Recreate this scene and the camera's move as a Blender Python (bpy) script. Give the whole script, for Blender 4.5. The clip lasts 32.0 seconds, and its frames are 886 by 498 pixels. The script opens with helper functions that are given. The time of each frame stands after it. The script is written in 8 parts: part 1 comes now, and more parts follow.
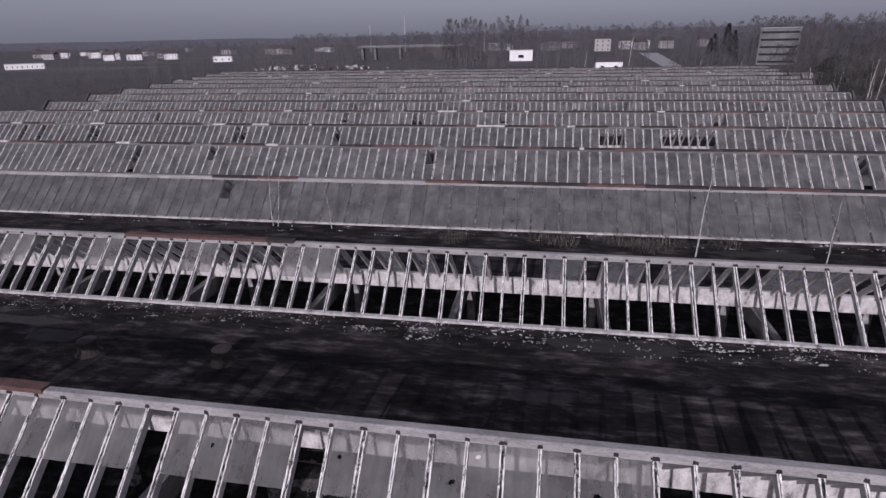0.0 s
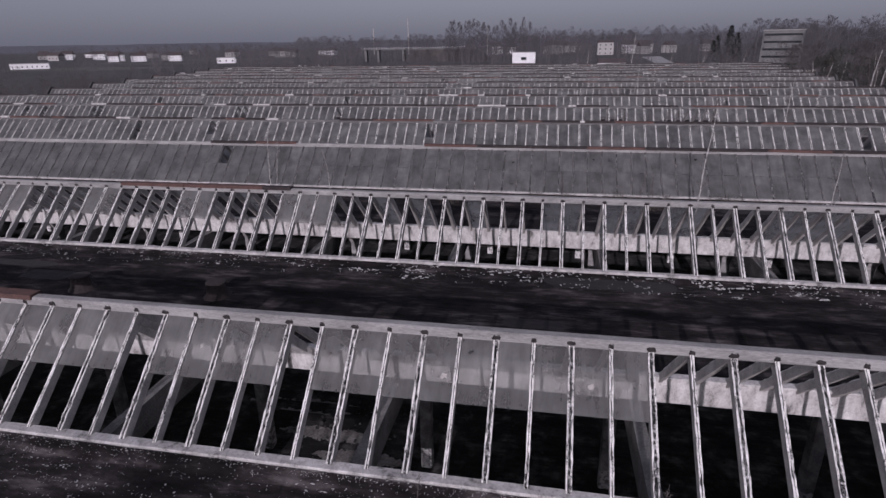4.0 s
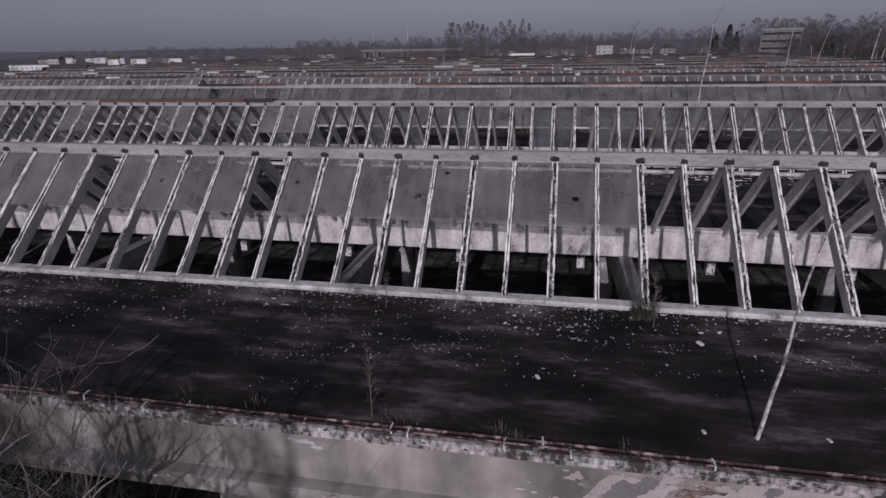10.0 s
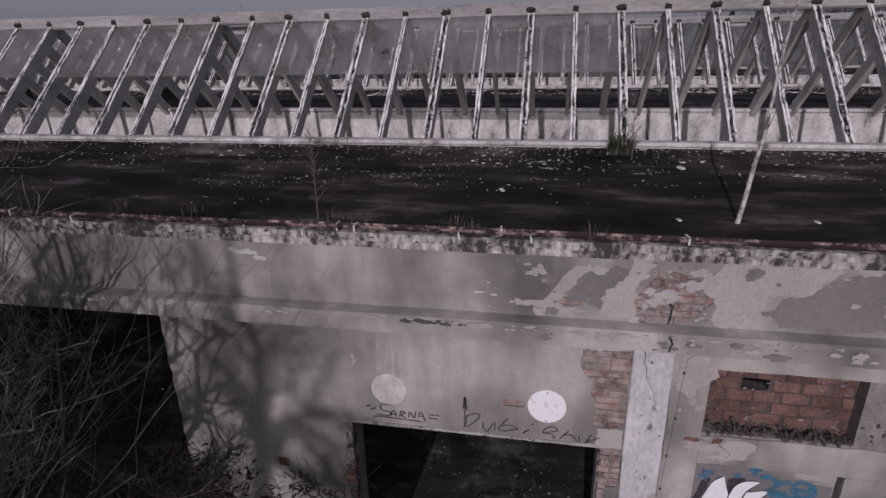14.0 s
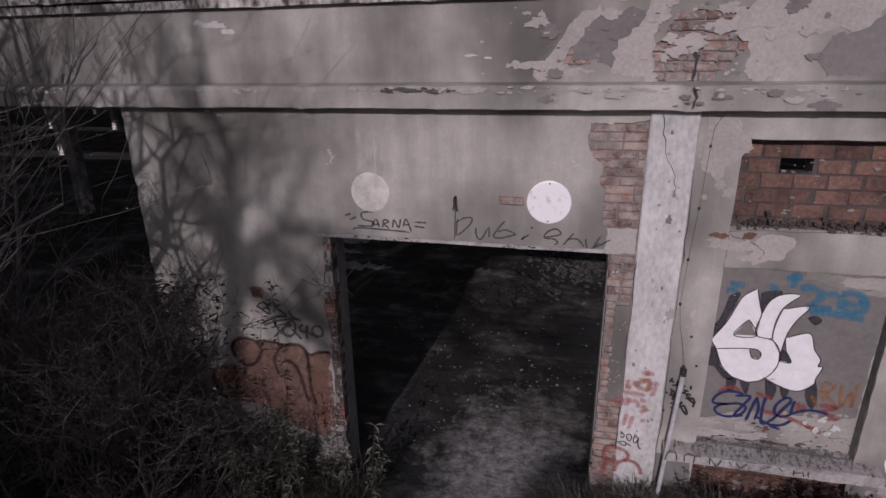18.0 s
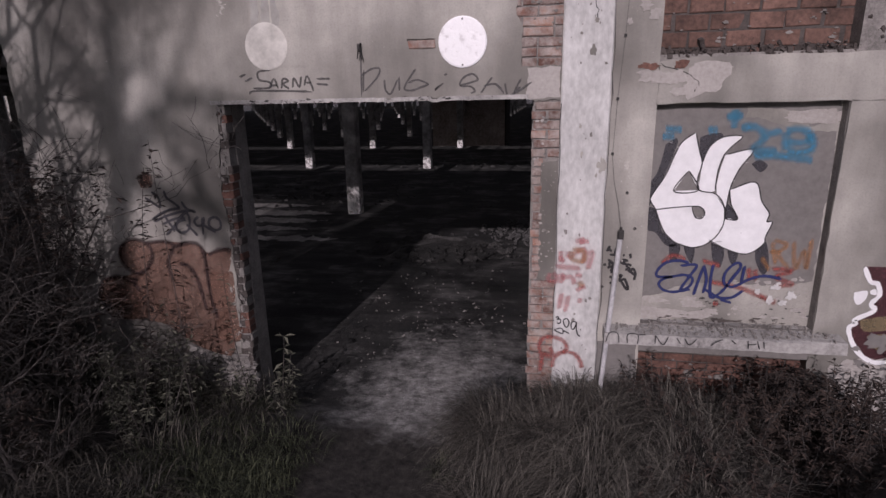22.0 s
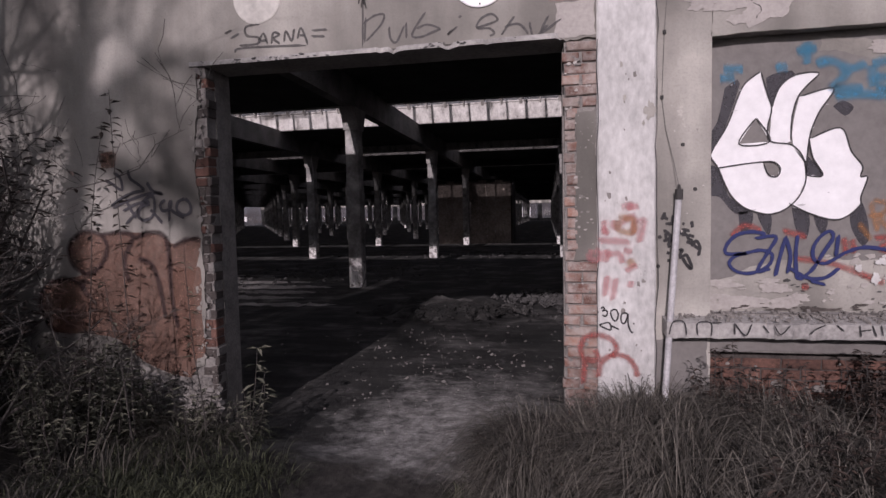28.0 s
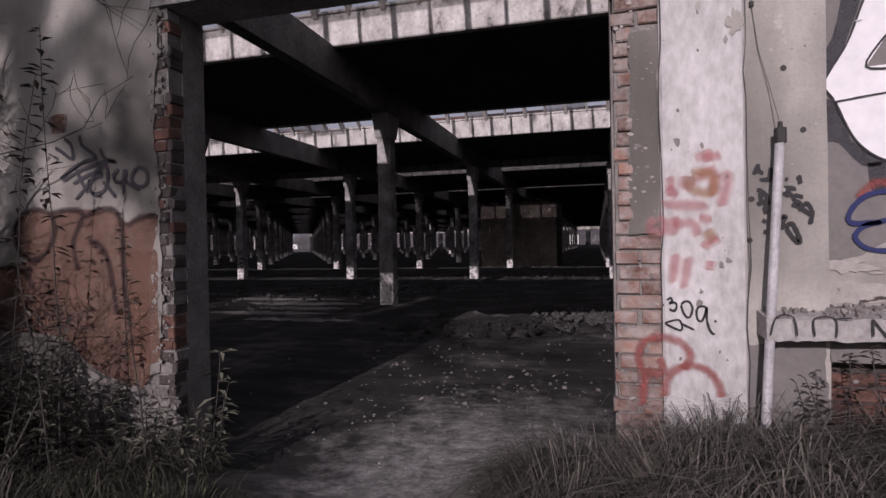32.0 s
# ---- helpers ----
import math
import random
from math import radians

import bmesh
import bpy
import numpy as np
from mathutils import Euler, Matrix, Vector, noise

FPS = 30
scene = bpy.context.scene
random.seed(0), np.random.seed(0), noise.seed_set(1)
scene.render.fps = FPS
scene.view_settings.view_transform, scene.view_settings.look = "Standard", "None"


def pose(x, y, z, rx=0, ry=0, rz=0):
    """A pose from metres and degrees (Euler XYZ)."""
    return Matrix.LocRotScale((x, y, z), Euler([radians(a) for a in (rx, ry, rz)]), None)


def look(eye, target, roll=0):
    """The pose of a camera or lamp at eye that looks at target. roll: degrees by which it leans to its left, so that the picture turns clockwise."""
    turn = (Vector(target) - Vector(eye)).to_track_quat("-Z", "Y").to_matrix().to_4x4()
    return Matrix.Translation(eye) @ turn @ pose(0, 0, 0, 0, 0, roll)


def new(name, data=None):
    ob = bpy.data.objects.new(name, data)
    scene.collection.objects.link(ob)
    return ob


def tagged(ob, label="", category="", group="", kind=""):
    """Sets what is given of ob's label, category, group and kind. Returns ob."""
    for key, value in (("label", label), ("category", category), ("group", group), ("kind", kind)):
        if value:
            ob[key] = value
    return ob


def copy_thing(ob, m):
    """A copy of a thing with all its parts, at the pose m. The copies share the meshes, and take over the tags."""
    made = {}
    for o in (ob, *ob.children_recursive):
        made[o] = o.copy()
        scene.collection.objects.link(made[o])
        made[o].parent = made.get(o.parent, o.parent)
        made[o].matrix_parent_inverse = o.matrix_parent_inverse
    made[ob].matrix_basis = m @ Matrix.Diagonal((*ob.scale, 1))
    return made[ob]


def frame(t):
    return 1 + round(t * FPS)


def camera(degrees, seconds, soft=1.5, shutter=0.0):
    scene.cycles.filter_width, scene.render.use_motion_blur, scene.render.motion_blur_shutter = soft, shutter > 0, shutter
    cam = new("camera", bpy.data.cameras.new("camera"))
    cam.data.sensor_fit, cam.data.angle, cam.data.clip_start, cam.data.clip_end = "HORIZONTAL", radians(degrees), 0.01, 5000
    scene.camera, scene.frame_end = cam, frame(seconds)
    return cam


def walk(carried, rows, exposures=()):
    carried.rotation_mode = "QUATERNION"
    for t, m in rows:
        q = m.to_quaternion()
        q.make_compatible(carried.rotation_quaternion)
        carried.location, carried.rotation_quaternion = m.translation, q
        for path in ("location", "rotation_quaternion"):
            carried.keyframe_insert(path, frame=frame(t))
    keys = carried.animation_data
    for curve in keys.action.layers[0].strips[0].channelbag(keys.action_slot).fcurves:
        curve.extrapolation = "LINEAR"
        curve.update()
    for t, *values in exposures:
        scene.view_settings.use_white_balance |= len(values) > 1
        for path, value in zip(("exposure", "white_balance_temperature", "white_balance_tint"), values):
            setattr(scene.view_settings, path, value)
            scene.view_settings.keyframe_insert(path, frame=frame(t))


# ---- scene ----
cam = camera(76.8, 32.0)
PATH = [
    (0, (0.979, -3.93, 14.457), (0.636, -2.092, 13.748), -1.2),
    (0.5, (0.981, -3.991, 14.23), (0.638, -2.153, 13.521), -1.2),
    (1, (0.975, -4.076, 13.986), (0.633, -2.238, 13.276), -1.1),
    (1.5, (0.994, -4.156, 13.757), (0.651, -2.318, 13.047), -1.2),
    (2, (1.019, -4.226, 13.505), (0.675, -2.388, 12.796), -1.0),
    (2.5, (1.055, -4.29, 13.273), (0.709, -2.451, 12.567), -1.0),
    (3, (1.102, -4.36, 12.992), (0.754, -2.52, 12.29), -0.9),
    (3.5, (1.159, -4.418, 12.727), (0.809, -2.577, 12.029), -0.9),
    (5.5, (1.338, -4.618, 11.625), (0.987, -2.77, 10.948), -0.9),
    (6, (1.381, -4.65, 11.34), (1.029, -2.8, 10.667), -0.9),
    (6.5, (1.404, -4.691, 11.079), (1.051, -2.84, 10.409), -0.9),
    (7, (1.419, -4.741, 10.806), (1.068, -2.889, 10.137), -0.9),
    (7.5, (1.442, -4.771, 10.543), (1.091, -2.919, 9.873), -0.9),
    (8, (1.475, -4.798, 10.255), (1.125, -2.947, 9.586), -0.9),
    (8.5, (1.513, -4.808, 9.972), (1.161, -2.956, 9.304), -0.9),
    (9, (1.549, -4.826, 9.706), (1.198, -2.974, 9.035), -1.0),
    (9.5, (1.609, -4.837, 9.449), (1.256, -2.987, 8.775), -1.1),
    (10, (1.668, -4.868, 9.159), (1.317, -3.018, 8.486), -0.9),
    (10.5, (1.731, -4.885, 8.911), (1.378, -3.036, 8.233), -1.0),
    (11, (1.791, -4.918, 8.62), (1.438, -3.069, 7.942), -1.0),
    (11.5, (1.849, -4.943, 8.354), (1.493, -3.096, 7.673), -1.0),
    (12, (1.926, -4.961, 8.056), (1.569, -3.114, 7.378), -1.0),
    (12.5, (1.981, -4.991, 7.85), (1.628, -3.149, 7.158), -1.0),
    (13, (2.05, -5.002, 7.559), (1.697, -3.16, 6.866), -1.1),
    (13.5, (2.114, -5.011, 7.297), (1.759, -3.17, 6.601), -1.1),
    (14, (2.165, -4.991, 7.006), (1.809, -3.151, 6.308), -1.2),
    (14.5, (2.192, -5.013, 6.712), (1.835, -3.172, 6.017), -1.1),
    (16.5, (2.373, -5.124, 5.511), (1.939, -3.293, 4.833), -1.0),
    (17, (2.411, -5.098, 5.241), (1.96, -3.271, 4.562), -1.1),
    (17.5, (2.427, -5.062, 4.954), (1.978, -3.231, 4.289), -0.9),
    (18, (2.465, -4.992, 4.704), (2.028, -3.156, 4.042), -0.9),
    (18.5, (2.499, -4.962, 4.437), (2.096, -3.109, 3.8), -0.9),
    (19, (2.59, -4.906, 4.204), (2.208, -3.048, 3.571), -1.1),
    (19.5, (2.662, -4.888, 3.939), (2.301, -3.017, 3.332), -1.1),
    (20, (2.759, -4.863, 3.693), (2.404, -2.985, 3.101), -1.1),
    (20.5, (2.826, -4.829, 3.537), (2.476, -2.951, 2.944), -1.1),
    (21, (2.886, -4.793, 3.344), (2.537, -2.91, 2.771), -1.2),
    (21.5, (2.936, -4.769, 3.165), (2.583, -2.879, 2.612), -1.1),
    (22, (2.952, -4.748, 3.004), (2.6, -2.852, 2.474), -1.2),
    (22.5, (2.94, -4.719, 2.852), (2.587, -2.814, 2.357), -1.2),
    (23, (2.907, -4.685, 2.687), (2.551, -2.769, 2.237), -1.2),
    (23.5, (2.883, -4.65, 2.521), (2.527, -2.723, 2.12), -1.2),
    (24, (2.875, -4.603, 2.337), (2.516, -2.667, 1.986), -1.2),
    (24.5, (2.86, -4.55, 2.191), (2.498, -2.609, 1.874), -1.2),
    (25, (2.825, -4.472, 2.061), (2.458, -2.526, 1.781), -1.2),
    (25.5, (2.781, -4.398, 1.97), (2.411, -2.449, 1.721), -1.2),
    (26, (2.75, -4.316, 1.914), (2.377, -2.363, 1.697), -1.2),
    (26.5, (2.731, -4.244, 1.88), (2.358, -2.288, 1.693), -1.2),
    (28.5, (2.735, -3.945, 1.707), (2.36, -1.983, 1.603), -1.2),
    (29, (2.748, -3.848, 1.648), (2.372, -1.885, 1.56), -1.2),
    (29.5, (2.754, -3.743, 1.586), (2.379, -1.78, 1.516), -1.2),
    (30, (2.756, -3.616, 1.518), (2.381, -1.652, 1.466), -1.1),
    (30.5, (2.755, -3.483, 1.462), (2.378, -1.52, 1.42), -1.2),
    (31, (2.76, -3.333, 1.417), (2.377, -1.37, 1.386), -1.1),
    (31.5, (2.757, -3.195, 1.4), (2.321, -1.244, 1.374), -1.1),
    (32, (2.753, -3.02, 1.389), (2.219, -1.093, 1.372), -1.1),
]
walk(cam, [(t, look(eye, target, roll)) for t, eye, target, roll in PATH],
     [(0, 0.15, 5850, 25), (3, 0.0, 5850, 25), (8, -0.2, 5850, 25), (13, -0.33, 5950, 25), (19, -0.24, 6150, 25), (26, 0.24, 6200, 25), (32, 0.2, 6250, 26)])
# ---- light ----
world = bpy.data.worlds.new("sky")
scene.world = world
world.use_nodes = True
wn, wl = world.node_tree.nodes, world.node_tree.links
sky = wn.new("ShaderNodeTexSky")
sky.sky_type, sky.sun_disc = "NISHITA", False
sky.sun_elevation, sky.sun_rotation = radians(20.6), radians(184)
sky.air_density, sky.dust_density, sky.ozone_density = 1.0, 2.5, 1.5
grey = wn.new("ShaderNodeHueSaturation")
grey.inputs["Saturation"].default_value = 0.35
wl.new(sky.outputs[0], grey.inputs["Color"])
haze = wn.new("ShaderNodeMix")
haze.data_type = "RGBA"
haze.inputs[0].default_value = 0.55
haze.inputs[7].default_value = (3.22, 3.33, 3.75, 1)
wl.new(grey.outputs[0], haze.inputs[6])
wl.new(haze.outputs[2], wn["Background"].inputs["Color"])
wn["Background"].inputs["Strength"].default_value = 0.07
sun = new("sun", bpy.data.lights.new("sun", "SUN"))
sun.data.energy, sun.data.angle, sun.data.color = 2.45, radians(0.6), (1.0, 0.93, 0.88)
sun.matrix_world = look((-0.065, -0.936, 0.352), (0, 0, 0))
scene.view_settings.exposure = 0.0

# ---- materials ----
def mat(name, build):
    m = bpy.data.materials.new(name)
    m.use_nodes = True
    build(m.node_tree, m.node_tree.nodes["Principled BSDF"])
    return m


def node(t, kind, **kw):
    n = t.nodes.new(kind)
    for k, v in kw.items():
        if k == "operation":
            n.operation = v
        elif k == "blend":
            n.blend_type = v
        elif k == "feature":
            n.feature = v
        else:
            n.inputs[k.replace("_", " ")].default_value = v
    return n


def world_coords(t, scale=(1, 1, 1)):
    g = node(t, "ShaderNodeNewGeometry")
    m = node(t, "ShaderNodeMapping", Scale=scale)
    t.links.new(g.outputs["Position"], m.inputs["Vector"])
    return m.outputs["Vector"]


def noise_tex(t, vec, scale, detail=6.0, rough=0.6):
    n = node(t, "ShaderNodeTexNoise", Scale=scale, Detail=detail, Roughness=rough)
    t.links.new(vec, n.inputs["Vector"])
    return n.outputs["Fac"]


def ramp(t, fac, stops):
    r = node(t, "ShaderNodeValToRGB")
    while len(r.color_ramp.elements) < len(stops):
        r.color_ramp.elements.new(0.5)
    for e, (p, c) in zip(r.color_ramp.elements, stops):
        e.position, e.color = p, (*c, 1) if len(c) == 3 else c
    t.links.new(fac, r.inputs["Fac"])
    return r.outputs["Color"]


def mix(t, fac, a, b, blend="MIX"):
    n = t.nodes.new("ShaderNodeMix")
    n.data_type, n.blend_type = "RGBA", blend
    for value, slot in ((fac, n.inputs[0]), (a, n.inputs[6]), (b, n.inputs[7])):
        if isinstance(value, bpy.types.NodeSocket):
            t.links.new(value, slot)
        elif isinstance(value, (int, float)):
            slot.default_value = value
        else:
            slot.default_value = (*value, 1)
    return n.outputs[2]


def bump(t, b, height, strength=0.4, distance=0.02):
    n = node(t, "ShaderNodeBump", Strength=strength, Distance=distance)
    t.links.new(height, n.inputs["Height"])
    t.links.new(n.outputs["Normal"], b.inputs["Normal"])


def varied(name, dark, light, scale=3.0, fine=40.0, rough=0.85, metal=0.0, relief=0.3, stretch=(1, 1, 1), spread=0.0, low=0.35, high=0.65):
    """A weathered surface: two scales of noise between two colours, with fine relief."""
    def build(t, b):
        v = world_coords(t, stretch)
        big, small = noise_tex(t, v, scale, 8), noise_tex(t, v, fine, 5)
        both = node(t, "ShaderNodeMath", operation="MULTIPLY_ADD")
        t.links.new(small, both.inputs[0])
        both.inputs[1].default_value = 0.45
        half = node(t, "ShaderNodeMath", operation="MULTIPLY")
        t.links.new(big, half.inputs[0])
        half.inputs[1].default_value = 0.55
        t.links.new(half.outputs[0], both.inputs[2])
        col = ramp(t, both.outputs[0], [(low, dark), (high, light)])
        if spread:
            info = node(t, "ShaderNodeObjectInfo")
            hsv = node(t, "ShaderNodeHueSaturation")
            r = node(t, "ShaderNodeMapRange")
            t.links.new(info.outputs["Random"], r.inputs["Value"])
            r.inputs["To Min"].default_value, r.inputs["To Max"].default_value = 1 - spread, 1 + spread
            t.links.new(r.outputs[0], hsv.inputs["Value"])
            t.links.new(col, hsv.inputs["Color"])
            col = hsv.outputs[0]
        t.links.new(col, b.inputs["Base Color"])
        b.inputs["Roughness"].default_value, b.inputs["Metallic"].default_value = rough, metal
        bump(t, b, both.outputs[0], relief)
    return mat(name, build)


def plain(name, colour, rough=0.8, metal=0.0):
    def build(t, b):
        v = world_coords(t)
        col = mix(t, noise_tex(t, v, 25, 4), tuple(c * 0.75 for c in colour), tuple(min(1, c * 1.15) for c in colour))
        t.links.new(col, b.inputs["Base Color"])
        b.inputs["Roughness"].default_value, b.inputs["Metallic"].default_value = rough, metal
    return mat(name, build)


def plaster_mat(t, b):
    v = world_coords(t)
    soft = noise_tex(t, world_coords(t, (1, 1, 0.75)), 0.9, 3, 0.45)
    base = ramp(t, soft, [(0.36, (0.15, 0.141, 0.128)), (0.5, (0.285, 0.271, 0.247)), (0.64, (0.47, 0.449, 0.412))])
    runs = ramp(t, noise_tex(t, world_coords(t, (2.6, 2.6, 0.45)), 1.7, 5), [(0.4, (0.62, 0.61, 0.61)), (0.62, (1, 1, 1))])
    col = mix(t, 0.42, base, runs, "MULTIPLY")
    mid = ramp(t, noise_tex(t, v, 6, 8, 0.65), [(0.32, (0.72, 0.71, 0.71)), (0.7, (1.12, 1.1, 1.08))])
    col = mix(t, 0.5, col, mid, "MULTIPLY")
    grain = noise_tex(t, v, 60, 5)
    col = mix(t, ramp(t, grain, [(0.32, (0.2, 0.2, 0.2)), (0.52, (0, 0, 0))]), col, (0.14, 0.13, 0.125))
    flake = ramp(t, noise_tex(t, v, 2.3, 9, 0.7), [(0.655, (0, 0, 0)), (0.67, (0.8, 0.8, 0.8))])
    col = mix(t, flake, col, (0.5, 0.472, 0.436))
    t.links.new(col, b.inputs["Base Color"])
    b.inputs["Roughness"].default_value = 0.92
    bump(t, b, noise_tex(t, v, 14, 9, 0.65), 0.4, 0.015)


def felt_mat(t, b):
    v = world_coords(t, (0.32, 1.1, 1))
    w = world_coords(t)
    base = ramp(t, noise_tex(t, v, 2.6, 10, 0.7), [(0.36, (0.0105, 0.009, 0.0092)), (0.52, (0.03, 0.026, 0.0264)), (0.66, (0.12, 0.107, 0.105))])
    blot = ramp(t, noise_tex(t, w, 0.7, 6, 0.6), [(0.4, (0.45, 0.45, 0.45)), (0.65, (1.3, 1.25, 1.25))])
    base = mix(t, 1.0, base, blot, "MULTIPLY")
    specks = ramp(t, noise_tex(t, w, 38, 8, 0.8), [(0.63, (0, 0, 0)), (0.69, (1, 1, 1))])
    col = mix(t, specks, base, (0.12, 0.11, 0.105))
    t.links.new(col, b.inputs["Base Color"])
    b.inputs["Roughness"].default_value = 0.95
    b.inputs["Specular IOR Level"].default_value = 0.15
    bump(t, b, noise_tex(t, w, 22, 9, 0.75), 0.9, 0.02)


def putty_mat(t, b):
    v = world_coords(t)
    long = noise_tex(t, world_coords(t, (1.6, 0.4, 0.4)), 8, 7, 0.75)
    fine = noise_tex(t, v, 34, 6, 0.8)
    both = node(t, "ShaderNodeMath", operation="MULTIPLY_ADD")
    t.links.new(fine, both.inputs[0])
    both.inputs[1].default_value = 0.7
    t.links.new(long, both.inputs[2])
    col = ramp(t, both.outputs[0], [(0.735, (0.012, 0.011, 0.011)), (0.79, (0.55, 0.53, 0.5)), (0.95, (0.9, 0.87, 0.83))])
    t.links.new(col, b.inputs["Base Color"])
    b.inputs["Roughness"].default_value = 0.8
    bump(t, b, noise_tex(t, v, 30, 6), 0.5, 0.01)


def glass_mat(clear, dark, light):
    def build(t, b):
        v = world_coords(t)
        info = node(t, "ShaderNodeObjectInfo")
        col = ramp(t, noise_tex(t, v, 1.3, 8, 0.6), [(0.35, dark), (0.7, light)])
        wash = ramp(t, noise_tex(t, world_coords(t, (5, 0.7, 0.7)), 1.5, 6, 0.6), [(0.38, (0.62, 0.61, 0.61)), (0.62, (1, 1, 1))])
        col = mix(t, 0.4, col, wash, "MULTIPLY")
        g = node(t, "ShaderNodeNewGeometry")
        both = node(t, "ShaderNodeMath", operation="ADD")
        t.links.new(info.outputs["Random"], both.inputs[0])
        t.links.new(g.outputs["Random Per Island"], both.inputs[1])
        hsv = node(t, "ShaderNodeHueSaturation")
        r = node(t, "ShaderNodeMapRange")
        t.links.new(both.outputs[0], r.inputs["Value"])
        r.inputs["From Max"].default_value = 2.0
        r.inputs["To Min"].default_value, r.inputs["To Max"].default_value = 0.72, 1.2
        t.links.new(r.outputs[0], hsv.inputs["Value"])
        t.links.new(col, hsv.inputs["Color"])
        t.links.new(hsv.outputs[0], b.inputs["Base Color"])
        b.inputs["Roughness"].default_value = 0.35
        tr = node(t, "ShaderNodeBsdfTransparent", Color=(0.84, 0.84, 0.84, 1))
        lu = node(t, "ShaderNodeBsdfTranslucent")
        t.links.new(hsv.outputs[0], lu.inputs["Color"])
        m1 = node(t, "ShaderNodeMixShader", Fac=0.7)
        t.links.new(b.outputs[0], m1.inputs[1])
        t.links.new(lu.outputs[0], m1.inputs[2])
        m2 = node(t, "ShaderNodeMixShader", Fac=clear)
        t.links.new(m1.outputs[0], m2.inputs[1])
        t.links.new(tr.outputs[0], m2.inputs[2])
        t.links.new(m2.outputs[0], t.nodes["Material Output"].inputs["Surface"])
        bump(t, b, noise_tex(t, v, 3, 4), 0.1)
    return build


def concrete_streaked(t, b):
    v = world_coords(t, (1.5, 1.5, 0.7))
    w = world_coords(t)
    col = ramp(t, noise_tex(t, v, 2.1, 9, 0.72), [(0.34, (0.12, 0.113, 0.106)), (0.44, (0.47, 0.447, 0.424)), (0.68, (0.76, 0.735, 0.705))])
    smudge = ramp(t, noise_tex(t, w, 17, 7, 0.7), [(0.36, (0.35, 0.34, 0.34)), (0.52, (1, 1, 1))])
    col = mix(t, 0.4, col, smudge, "MULTIPLY")
    t.links.new(col, b.inputs["Base Color"])
    b.inputs["Roughness"].default_value = 0.9
    bump(t, b, noise_tex(t, w, 18, 6), 0.4)


def brick_mat(t, b):
    w = world_coords(t)
    info = node(t, "ShaderNodeObjectInfo")
    col = ramp(t, info.outputs["Random"], [(0.0, (0.14, 0.072, 0.056)), (0.3, (0.23, 0.115, 0.088)), (0.55, (0.3, 0.16, 0.12)), (0.75, (0.36, 0.21, 0.16)), (0.88, (0.2, 0.13, 0.11)), (1.0, (0.33, 0.25, 0.21))])
    dirt = ramp(t, noise_tex(t, w, 11, 8, 0.7), [(0.38, (0.0, 0.0, 0.0)), (0.58, (0.85, 0.85, 0.85))])
    col = mix(t, dirt, col, (0.42, 0.37, 0.34))
    soot = ramp(t, noise_tex(t, w, 4, 7, 0.65), [(0.35, (0.45, 0.43, 0.43)), (0.6, (1, 1, 1))])
    col = mix(t, 0.9, col, soot, "MULTIPLY")
    t.links.new(col, b.inputs["Base Color"])
    b.inputs["Roughness"].default_value = 0.92
    bump(t, b, noise_tex(t, w, 35, 7), 0.6, 0.012)


M = {}
M["plaster"] = mat("plaster", plaster_mat)
M["felt"] = mat("roofing_felt", felt_mat)
M["putty"] = mat("flaking_putty", putty_mat)
M["curb"] = mat("streaked_concrete", concrete_streaked)
M["brick"] = mat("brick", brick_mat)
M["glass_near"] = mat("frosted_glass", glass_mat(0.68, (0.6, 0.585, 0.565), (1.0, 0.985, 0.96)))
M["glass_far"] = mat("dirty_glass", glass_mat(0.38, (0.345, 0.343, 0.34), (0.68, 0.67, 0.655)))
M["rafter"] = varied("rafter_concrete", (0.28, 0.262, 0.245), (0.62, 0.585, 0.55), 2.5, 30)
M["concrete"] = varied("concrete", (0.20, 0.19, 0.185), (0.5, 0.48, 0.46), 2.5, 30)
M["dark_concrete"] = varied("dark_grey_concrete", (0.03, 0.0285, 0.028), (0.1, 0.096, 0.094), 1.5, 25)


def column_mat(t, b):
    """Plain grey concrete, with a flaked white dado at the foot."""
    w = world_coords(t)
    grey = ramp(t, noise_tex(t, w, 2.2, 9, 0.7), [(0.32, (0.1, 0.096, 0.093)), (0.5, (0.3, 0.29, 0.28)), (0.68, (0.58, 0.565, 0.55))])
    flaky = ramp(t, noise_tex(t, w, 7, 8, 0.7), [(0.45, (0.2, 0.19, 0.185)), (0.52, (0.72, 0.7, 0.68))])
    xyz = node(t, "ShaderNodeSeparateXYZ")
    t.links.new(w, xyz.inputs[0])
    up = node(t, "ShaderNodeMath", operation="MULTIPLY_ADD")
    t.links.new(noise_tex(t, w, 5, 5), up.inputs[0])
    up.inputs[1].default_value = 0.6
    t.links.new(xyz.outputs["Z"], up.inputs[2])
    t.links.new(mix(t, ramp(t, up.outputs[0], [(0.95, (1, 1, 1)), (1.0, (0, 0, 0))]), grey, flaky), b.inputs["Base Color"])
    b.inputs["Roughness"].default_value = 0.85
    bump(t, b, noise_tex(t, w, 20, 6), 0.3)


